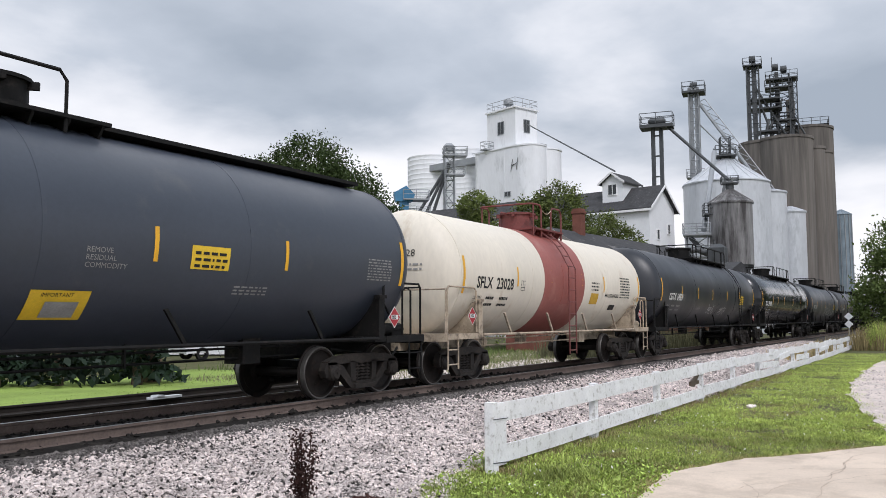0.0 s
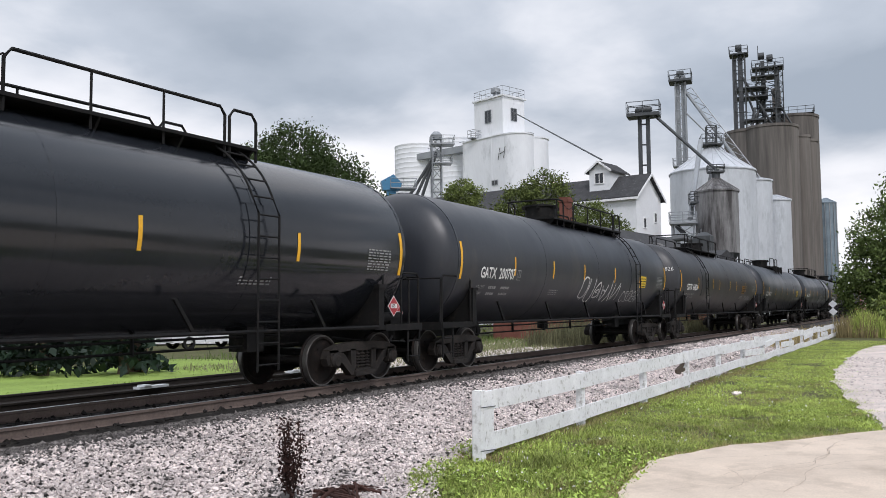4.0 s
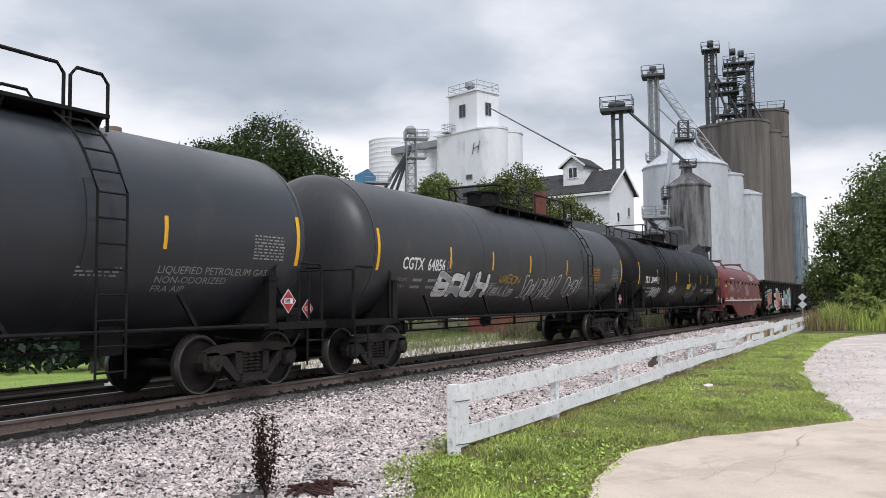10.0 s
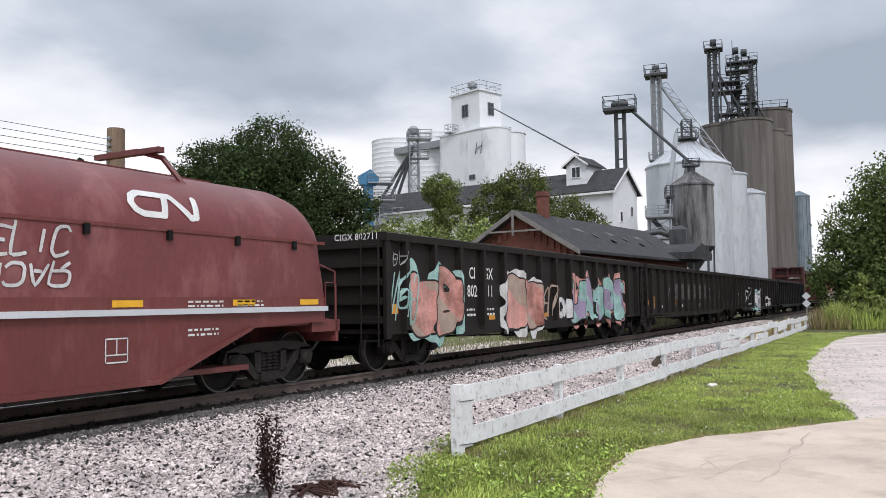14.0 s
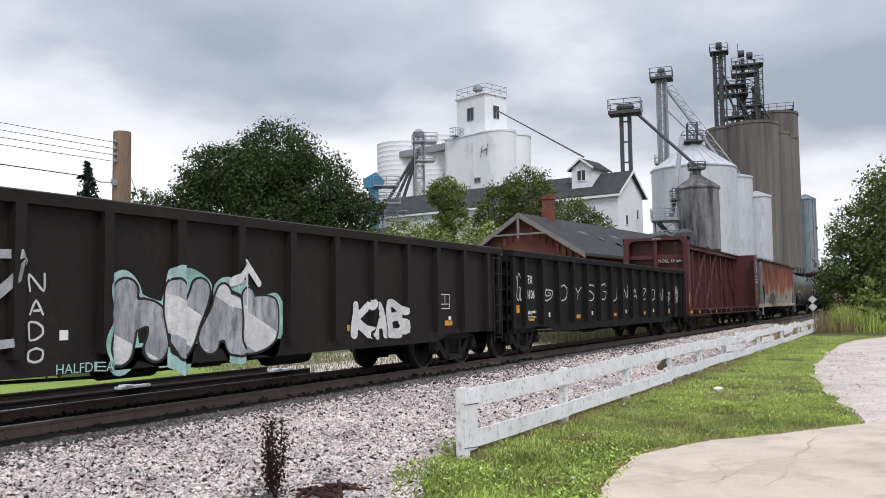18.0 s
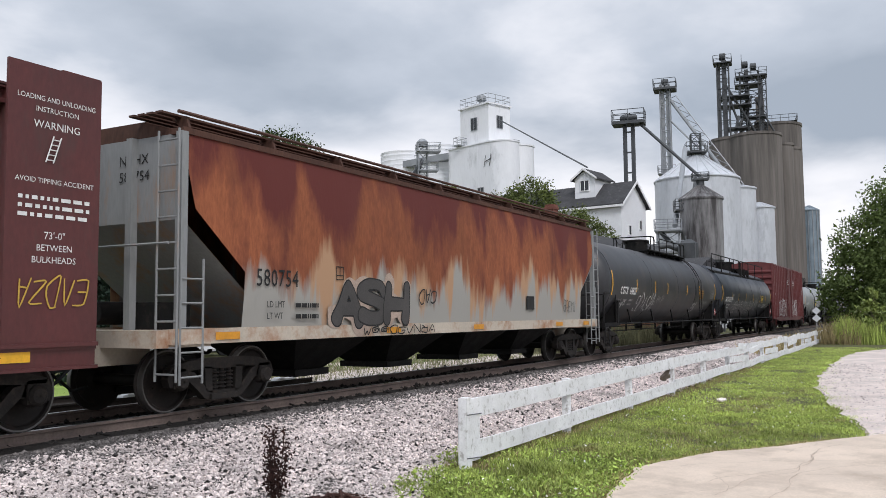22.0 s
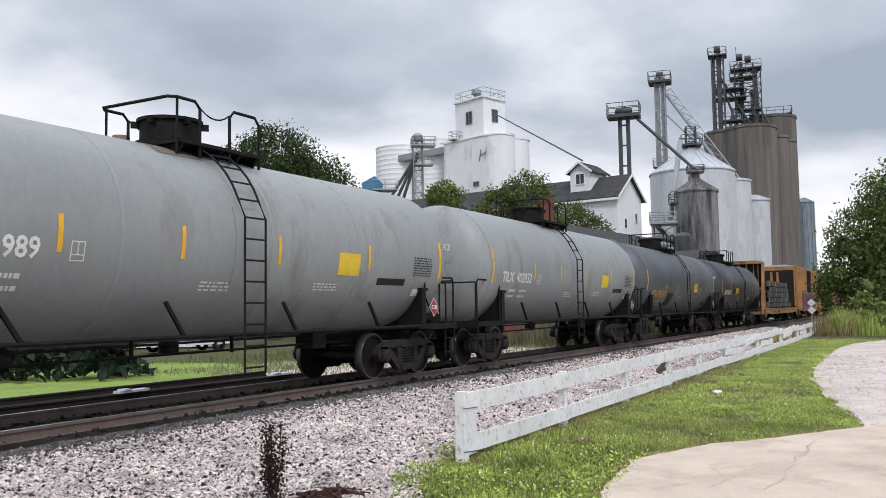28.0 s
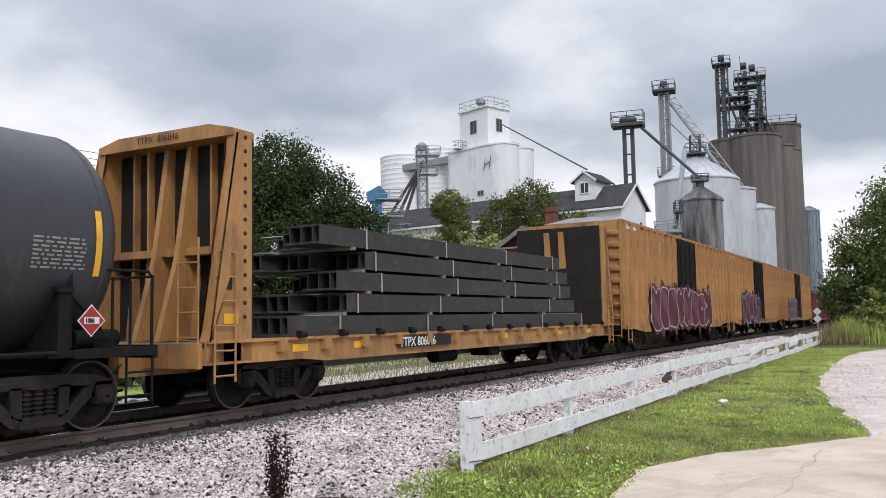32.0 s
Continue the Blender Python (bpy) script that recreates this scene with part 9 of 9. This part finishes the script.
c = tank_car("sooty black tank car with white tags", 308.08, 323.05, BLACK_BROWN, "CGTX  64821", manway=-0.2, platform=LONG, ladder=4.15, strips=(-5.32, -2.85, -1.0, 2.27, 4.7))
dress_tank(*c, text="NON ODORIZED", seed=10, sticker_mat=OLD_STICKER)
squiggle(c[0], c[1], -7.4, -1.3, 1.0, 0.35, SPRAY_WHITE, 17, 4, 0.03)
squiggle(c[0], c[1], -5.0, -1.4, 2.2, 0.8, SPRAY_WHITE, 18, 5, 0.035, label="white spray tag")
squiggle(c[0], c[1], -2.4, -0.95, 0.9, 0.35, GREY_MARK, 19, 4, 0.02)
squiggle(c[0], c[1], 3.8, -1.5, 0.6, 0.6, SPRAY_WHITE, 20, 3, 0.03)

c = tank_car("blue black tank car with white outlined graffiti and long railing", 326.25, 341.09, BLUE_BLACK, "GATX 62470", manway=0.1, platform=(-1.0, 2.0), ladder=None, strips=(-5.38, -3.57, -1.25, 1.33, 3.75, 5.97),
             long_rail=((-8.3, -0.4), (0.1, 8.0)), gussets=(-0.57, 0.58, 1.72), strip_s=-0.4, code_at=-7.15, fine=WHITE_MARK)
dress_tank(*c, text="NON ODORIZED\nLIQUEFIED PETROLEUM GAS", seed=11, fine=WHITE_MARK, sticker=(4.26, 4.96))
bubble(c[0], c[1], -4.6, -1.5, 2.5, 0.85, BLUE_BLACK, SPRAY_WHITE, 23, 5, label="white outlined bubble letters")
bubble(c[0], c[1], -1.8, -1.5, 3.3, 0.85, BLUE_BLACK, SPRAY_WHITE, 24, 7, label="white outlined bubble letters")
squiggle(c[0], c[1], -5.4, -0.95, 1.4, 0.35, GREY_MARK, 26, 4, 0.02)
squiggle(c[0], c[1], 2.0, -1.35, 1.1, 0.9, SPRAY_GREY, 25, 5, 0.05)
for text, q in (("LD LMT   153200  LB   69500  KG", -0.98), ("LT WT   109500  LB   49800  KG", -1.16)):
    mark(c[0], c[1], text, -7.25, q, 0.085, WHITE_MARK, "stencil", 1.0, 0.95)
box_mark(c[0], c[1], -5.24, -0.62, 0.24, 0.3)

c = boxcar("boxcar red plug-door boxcar, scratched and tagged white along its foot", 345.95, 358.5, 343.65, 360.25, BOX_RED, ribs=20)
put, a = c[1], c[2]
mark(c[0], put, "WC", a + 0.7, 2.55, 0.2, WHITE_MARK, "reporting_mark")
mark(c[0], put, "22326", a + 0.7, 2.15, 0.2, WHITE_MARK, "reporting_mark", 1.0, 0.9)
for x, w in ((a + 2.0, 3.6), (a + 9.0, 3.0)):
    squiggle(c[0], on_side(-HALF - 0.01, 0.006), x, 1.1, w, 1.2, SPRAY_WHITE, int(x * 10) + 200, 9, 0.06, label="white graffiti letters")
bars(c[0], put, c[3] - 5.2, 3.0, 2.2, 0.28, 1, WHITE_MARK, seed=3, fill=1.5)
for i in range(3):
    bars(c[0], put, c[3] - 3.0 + 1.2 * i, 1.75, 0.55, 0.6, 5, WHITE_MARK, seed=20 + i)
box_mark(c[0], put, c[3] - 1.5, 1.5, 0.5, 0.45)
patch(c[0], put, c[3] - 1.6, c[3] - 0.9, 1.08, 1.3, ORANGE_TAPE, "reflective_strip")
squiggle(c[0], put, c[3] - 4.2, 1.3, 1.2, 1.3, SPRAY_BLUE, 233, 3, 0.12, label="pale blue spray scrawl")
squiggle(c[0], put, c[3] - 0.95, 2.7, 0.75, 0.85, SPRAY_WHITE, 234, 5, 0.03)
mark(c[0], put, "www", c[3] - 2.6, 2.62, 0.17, WHITE_MARK, "lettering", 1.0, 0.95, "", 0.006)
mark(c[0], put, ".cn.ca", c[3] - 1.74, 2.62, 0.17, WHITE_MARK, "lettering", 1.0, 0.9, "", 0.006)
for x in (-2.2, 1.0):
    bars(c[0], on_side(-HALF - 0.02, 0.03), x, 3.5, 0.9, 0.4, 3, WHITE_MARK, seed=int(x * 7) + 40)

for label, f, r_, paint, code, ladder in (("pale grey tank car with rust stains round its hatch", 362.82, 373.44, GREY_TANK, "TILX  401989", -0.05), ("clean pale grey tank car with white lettering", 377.32, 387.82, GREY_TANK, "TILX  402032", -0.2)):
    c = tank_car(label, f, r_, paint, code, r=1.52, zc=2.66, manway=-0.2, platform=(-1.7, 1.05), ladder=ladder, strips=(-3.3, -1.35, 0.7, 3.25), fine=WHITE_MARK)
    dress_tank(*c, seed=13, fine=WHITE_MARK, sticker=(2.3, 2.95))
    patch(c[0], c[1], 5.0, 5.25, -1.1, -0.92, WHITE_MARK, "stencil_panel")
    patch(c[0], c[1], 3.6, 4.6, -0.85, -0.7, BLACK_MARK, "stencil_panel", "black stencil panel")
    patch(c[0], c[1], -1.2, -0.3, 1.5, 2.1, HATCH_RUST, "rust_stain", "brown rust stain below the hatch", 5)
    head_text(c[0], c[3], 2.66, code[-6:], 0.15, WHITE_MARK, 1.52)
c = tank_car("slate grey tank car with faded yellow lettering", 391.0, 401.9, DARK_GREY_TANK, "UTLX 903214", code_at=-5.2, r=1.5, zc=2.64, manway=-0.1, platform=(-2.7, 1.1), ladder=0.0, marks=YELLOW_MARK, fine=YELLOW_MARK, strips=(-3.27, -1.3, 1.1, 3.08), strip_s=-0.62, code_size=0.3)
dress_tank(*c, seed=14, sticker=(1.8, 2.5))
patch(c[0], c[1], -2.85, -1.85, -1.45, -0.75, BLACK_MATTE, "black_patch", "square black painted patch")
c = tank_car("dark slate tank car with a yellow sticker", 405.31, 416.52, DARK_GREY_TANK2, "GATX 96110", head=1.17, code_at=-5.4, r=1.5, zc=2.64, manway=-0.15, platform=(-2.4, 1.15), ladder=-0.1, strips=(-3.62, -1.31, 0.96, 3.41), strip_s=-0.37)
dress_tank(*c, seed=15, sticker=None, fine=WHITE_MARK)
s = patch(c[0], c[1], -2.17, -1.42, -0.68, -0.33, STICKER, "emergency_sticker", "yellow emergency sticker with black print")
bars(s, on_tank(1.5, 2.64, 0.012), -2.12, -0.65, 0.6, 0.28, 3, BLACK_MARK, "print", seed=5)
patch(c[0], c[1], -2.98, -2.2, -0.66, -0.36, BLACK_MATTE, "black_patch", "black painted patch")
head_text(c[0], c[3], 2.64, "GATX 96110", 0.15)

bulkhead_flat("yellow bulkhead flatcar, rusty at the edges", 421.0, 434.6, 418.8, 437.1)
for i, (f, r_, a_, b_) in enumerate(((441.2, 454.2, 438.6, 456.6), (459.8, 473.6, 457.4, 476.0), (479.4, 493.2, 476.9, 495.6))):
    c = boxcar("weathered yellow boxcar with black plug doors and dark red graffiti", f, r_, a_, b_, YELLOW_CAR, door_mat=IRON, door=1.5, ribs=22, roof_mat=WHITE_ROOF, top=4.82)
    patch(c[0], c[1], c[2] + 0.1, c[2] + 1.9, 4.45, 4.62, WHITE_MARK, "number_panel", "white number panel", 1)
    bubble(c[0], on_side(-HALF - 0.04, 0.0), c[2] + 3.0, 0.95, (10.2, 6.0, 5.0)[i], 1.55, SPRAY_WINE, SPRAY_PALE if i == 0 else SPRAY_BLUE, 300 + i, (8, 5, 4)[i], label="dark wine graffiti with pale outlines", second=SPRAY_WINE_LIGHT, halo=SPRAY_WINE, res=0.045, fat=0.24)
for f in (498.2,):
    c = gondola("dark red gondola car", f, f + 14.4, f - 1.7, f + 16.1, OXIDE, 15, top=3.3)
for i in range(4):
    f = 516.8 + i * 18.4
    c = tank_car("black tank car far down the train", f, f + 14.7, BLACK, "", manway=-1.0, platform=(-2.4, 2.4), ladder=3.6, strips=S6)


# ---- loose stone and grass ----
def scatter_stones(name, label, count, zone, size, mat, seed):
    """Small irregular eight-faced stones, joined."""
    r = np.random.RandomState(seed)
    v, f = [], []
    octa = np.array([(1, 0, 0), (-1, 0, 0), (0, 1, 0), (0, -1, 0), (0, 0, 1), (0, 0, -1)], float)
    tri = [(0, 2, 4), (2, 1, 4), (1, 3, 4), (3, 0, 4), (2, 0, 5), (1, 2, 5), (3, 1, 5), (0, 3, 5)]
    spots = []
    while len(spots) < count:
        x, y = zone(r)
        if x is not None:
            spots.append((x, y, level(x, y)))
    spots = np.array(spots)
    s = size * r.uniform(0.45, 1.5, count) * (1 + 0.028 * np.clip(spots[:, 0] - 6, 0, 40))
    a = r.uniform(0, 6.28, count)
    p = octa[None] * r.uniform(0.55, 1.25, (count, 6, 1)) * np.array([1.25, 0.9, 0.75]) + r.normal(size=(count, 6, 3)) * 0.22
    p *= s[:, None, None]
    c, d = np.cos(a)[:, None], np.sin(a)[:, None]
    lift = (spots[:, 2] + s * r.uniform(0.0, 0.75, count))[:, None]
    q = np.stack([p[:, :, 0] * c - p[:, :, 1] * d + spots[:, :1], p[:, :, 0] * d + p[:, :, 1] * c + spots[:, 1:2], p[:, :, 2] + lift], 2)
    v = q.reshape(-1, 3).tolist()
    f = (np.array(tri)[None] + 6 * np.arange(count)[:, None, None]).reshape(-1, 3).tolist()
    me = bpy.data.meshes.new(name)
    me.from_pydata(v, [], f)
    me.materials.append(mat)
    return tagged(new(name, me), label, "", "", "stuff")


def near_bank(r):
    x = 3.0 + 22 * r.random_sample() ** 1.6
    y = r.uniform(-6.3, -0.72)
    if y > -1.35 and r.random_sample() < (y + 1.35) / 0.5:
        return None, None
    return (x, y) if y > stone_edge(x) - 0.15 + 0.3 * r.normal() * 0.3 else (None, None)


def far_bank(r):
    x, y = r.uniform(20, 60), r.uniform(-4.2, -0.75)
    return (x, y) if y < -1.0 or r.random_sample() < 0.3 else (None, None)


scatter_stones("loose_ballast", "loose pale limestone ballast stones", 110000, near_bank, 0.0195, STONE, 1)
scatter_stones("loose_ballast", "loose pale limestone ballast stones along the line", 20000, far_bank, 0.022, STONE, 2)
# these stones take the bed's colour, oil and painted shade alike
scatter_stones("loose_ballast", "oily stones between the rails, colour darkened for the cars' shade", 3500, lambda r: (r.uniform(2, 22), r.uniform(-0.3, 2.6)), 0.036, DARK_BED, 3)


scatter_stones("sooty_ballast", "grey sooty ballast beside the rail", 30000, lambda r: (2.5 + 28 * r.random_sample() ** 1.5, -0.55 - abs(r.normal()) * 0.5), 0.021, SOOTY_STONE, 4)
scatter_stones("sooty_ballast", "dark grey stones strewn among the pale ballast", 9000, near_bank, 0.02, SOOTY_STONE, 31)


def right_edge(x):
    """Where the grass meets concrete or gravel."""
    if x < 14.2:
        return float(np.interp(x, [p[0] for p in edge], [p[1] for p in edge]))
    return float(np.interp(x, [p[0] for p in left], [p[1] for p in left]))


def blades(name, label, count, zone, height, width, mat, seed, bend=0.5):
    r = np.random.RandomState(seed)
    v, f = [], []
    spots = []
    while len(spots) < count:
        x, y = zone(r)
        if x is not None:
            spots.append((x, y, level(x, y) - 0.02))
    o = np.array(spots)
    thick = 0.7 + 0.6 * np.array([noise.noise(Vector((x * 1.3, y * 1.3, 2.0))) for x, y, _ in spots])
    h = height * r.uniform(0.45, 1.3, count) * np.clip(thick, 0.45, 1.5)
    a, b = r.uniform(0, 6.28, count), r.uniform(0, 6.28, count)
    w = width * r.uniform(0.6, 1.3, count)
    side = np.stack([np.cos(a) * w, np.sin(a) * w, 0 * w], 1)
    lean = h * bend * r.uniform(0.2, 1, count)
    tip = np.stack([np.cos(b) * lean, np.sin(b) * lean, 0 * h], 1)
    rise = np.stack([0 * h, 0 * h, h], 1)
    v = np.stack([o - side, o + side, o + side * 0.8 + tip * 0.4 + rise * 0.6, o - side * 0.8 + tip * 0.4 + rise * 0.6, o + tip + rise], 1).reshape(-1, 3).tolist()
    k = 5 * np.arange(count)[:, None]
    f = (k + np.array([[0, 1, 2, 3]])).tolist() + (k + np.array([[3, 2, 4]])).tolist()
    me = bpy.data.meshes.new(name)
    me.from_pydata(v, [], f)
    me.materials.append(mat)
    return tagged(new(name, me), label, "", "", "stuff")


def verge(x0, x1, power, inner=0.0):
    def zone(r):
        x = x0 + (x1 - x0) * r.random_sample() ** power
        lo, hi = right_edge(x), stone_edge(x)
        if hi - lo < 0.1:
            return None, None
        y = r.uniform(lo - 0.1, hi + 0.12)
        if noise.noise(Vector((x * 0.9, y * 0.9, 7.0))) < -0.28 and r.random_sample() < 0.75:
            return None, None
        return x, y
    return zone


blades("verge_grass", "short green verge grass", 85000, verge(6.2, 18, 1.3), 0.058, 0.0034, BLADE, 5, 0.8)
blades("verge_grass", "green verge grass further along", 42000, verge(16, 50, 1.4), 0.065, 0.007, BLADE, 6, 0.9)
blades("dry_grass", "dry straw in the verge", 9000, verge(7, 34, 1.3), 0.045, 0.004, BLADE_DRY, 7, 1.3)
blades("bare_patch_straw", "flattened straw over bare patches of the verge", 9000, lambda r: (8.0 + 12 * r.random_sample(), -6.1 + 0.45 * r.normal()), 0.035, 0.004, BLADE_DRY, 8, 1.6)


def turf(name, label, count, zone, size, mat, seed, height):
    """Small round leaves low over the soil."""
    r = np.random.RandomState(seed)
    spots = []
    while len(spots) < count:
        x, y = zone(r)
        if x is not None:
            rich = noise.noise(Vector((x * 0.8, y * 1.1, 5.0)))
            if rich > -0.25 or r.random_sample() < 0.3:
                spots.append((x, y, level(x, y) - 0.01 + height * r.random_sample() * (1 + rich)))
    ob = new(name, leaf_mesh(name, mat, spots, size, seed))
    return tagged(ob, label, "", "", "stuff")


turf("clover_leaves", "low clover leaves in the verge", 26000, verge(6.2, 17, 1.4), 0.012, CLOVER, 51, 0.045)
turf("clover_leaves", "low clover leaves further along the verge", 11000, verge(15, 42, 1.4), 0.018, CLOVER, 52, 0.045)
turf("broad_weeds", "broad dark weed leaves at the verge's foot", 2600, verge(7.2, 11, 1.0), 0.026, CLOVER, 53, 0.09)


def clump(cx, cy, spread):
    return lambda r: (cx + r.normal() * spread, cy + r.normal() * spread)


for i, (x, y, n) in enumerate(((8.0, -5.2, 420), (8.9, -4.95, 500), (9.8, -5.0, 500), (9.4, -5.6, 420), (10.6, -4.9, 420), (8.6, -5.9, 300), (11.6, -4.8, 300), (12.2, -5.1, 250), (7.4, -5.7, 300))):
    blades("weed_tuft", "lush taller weed tuft at the fence foot", n, clump(x, y, 0.16), 0.12, 0.007, BLADE, 40 + i, 0.9)
fl = np.random.RandomState(8)
spots = []
for i in range(260):
    x = 8 + 16 * fl.random_sample() ** 1.3
    y = fl.uniform(right_edge(x), stone_edge(x))
    spots.append((x, y, level(x, y) + fl.uniform(0.05, 0.12)))
tagged(new("clover_flowers", leaf_mesh("clover_flowers", FLOWER, spots, 0.018, 9)), "small white clover flowers in the grass", "", "", "stuff")
blades("tall_grass", "tall seeding grass at the lane's end", 9000, lambda r: (r.uniform(54.5, 60), r.uniform(-10.5, -5.2)), 1.5, 0.016, BLADE, 10, 0.35)
blades("tall_dry_grass", "tall tan grass beside the fence end", 4500, lambda r: (r.uniform(54, 66), r.uniform(-6.6, -4.4)), 1.35, 0.016, BLADE_DRY, 11, 0.4)
blades("track_weeds", "weeds along the foot of the bank", 5000, lambda r: (r.uniform(38, 85), r.uniform(-4.0, -2.6)), 0.55, 0.016, BLADE_DRY, 12, 0.6)
blades("yard_weeds", "pale weeds in the yard behind the track", 16000, lambda r: (r.uniform(19, 55), r.uniform(4.4, 12.0) if r.random_sample() < 0.8 else r.uniform(7, 9)), 0.26, 0.012, BLADE_PALE, 13, 0.7)
blades("yard_weeds", "green weeds in the yard behind the track", 7000, lambda r: (r.uniform(23, 60), r.uniform(6.5, 16.0)), 0.34, 0.014, LEAF_MID, 14, 0.7)
blades("lawn_grass", "mown lawn grass", 16000, lambda r: (r.uniform(6, 24), r.uniform(7.4, 16)), 0.07, 0.01, LAWN, 15, 0.6)
blades("depot_weeds", "tall pale weeds before the depot", 12000, lambda r: (r.uniform(36, 70), r.uniform(4.2, 7.2)), 1.5, 0.016, BLADE_PALE, 16, 0.4)


def apron_rim(r):
    x = r.uniform(7, 14)
    return x, right_edge(x) + abs(r.normal()) * 0.14


blades("rim_straw", "dry straw along the concrete's rim", 5000, apron_rim, 0.07, 0.005, BLADE_DRY, 17, 1.2)
blades("fence_straw", "dry straw at the fence foot", 5000, lambda r: (9.3 + 22 * r.random_sample() ** 1.5, fence_at(14)[0] + r.normal() * 0.16), 0.11, 0.006, BLADE_DRY, 18, 1.0)
tuft = np.random.RandomState(77)
seats = []
for i in range(150):
    x = 7.0 + 9 * tuft.random_sample() ** 1.2
    y = tuft.uniform(right_edge(x) + 0.1, stone_edge(x))
    seats.append((x, y, tuft.uniform(0.05, 0.14)))


def tuft_spot(r):
    x, y, q = seats[r.randint(len(seats))]
    return x + r.normal() * q, y + r.normal() * q


blades("grass_tufts", "lush bright tufts among the verge grass", 16000, tuft_spot, 0.09, 0.006, BLADE, 19, 1.0)


def lane_rim(r):
    x = 13 + 28 * r.random_sample() ** 1.5
    return x, float(np.interp(x, [p[0] for p in left], [p[1] for p in left])) + r.normal() * 0.22


blades("lane_grass", "thin grass creeping over the lane's edge", 9000, lane_rim, 0.07, 0.006, BLADE, 20, 0.9)


def lane_spot(r):
    x = 13.5 + 20 * r.random_sample() ** 1.4
    y0 = float(np.interp(x, [p[0] for p in left], [p[1] for p in left]))
    y = y0 - abs(r.normal()) * 1.6
    return (x, y) if y > float(np.interp(x, [p[0] for p in edge], [p[1] for p in edge])) - 5 and x > 14.2 else (None, None)


scatter_stones("lane_gravel", "loose pale gravel on the lane", 9000, lane_spot, 0.016, STONE, 21)


# ---- the train rolls past ----
RUN = [
    (0, 0.0), (1, 12.58), (2, 25.41), (3, 37.85), (4, 50.68), (5, 63.38),
    (6, 75.81), (7, 89.02), (8, 101.31), (9, 114.6), (10, 126.93), (11, 139.72),
    (12, 152.55), (13, 165.0), (14, 178.26), (14.5, 184.34), (15, 190.86), (16, 203.66), (17, 216.28),
    (18, 229.19), (19, 242.17), (20, 255.16), (21, 267.95), (22, 280.14), (23, 293.37),
    (24, 306.41), (25, 319.12), (26, 332.0), (27, 344.9), (27.5, 351.28), (28, 358.26), (29, 370.94),
    (30, 383.71), (31, 396.84), (32, 409.92),
]


def rolled(t):
    """How far the train has rolled, for the turning of its wheels."""
    return float(np.interp(t, [q[0] for q in RUN], [q[1] for q in RUN]))


def motions():
    lead = {}
    for wheel, k in WHEELS:
        if k not in lead:
            lead[k] = wheel
            walk(wheel, [(i * 0.05, pose(k * 0.889, 0, 0.457) @ Matrix.Rotation(-rolled(i * 0.05) / 0.457, 4, "Y")) for i in range(641)])
        else:
            keys = wheel.animation_data_create()
            wheel.rotation_mode = "QUATERNION"
            keys.action = lead[k].animation_data.action
            keys.action_slot = lead[k].animation_data.action_slot
    for ob, x in TRAIN:
        walk(ob, [(t, pose(x - s, TRACK_Y, 0)) for t, s in RUN])


motions()
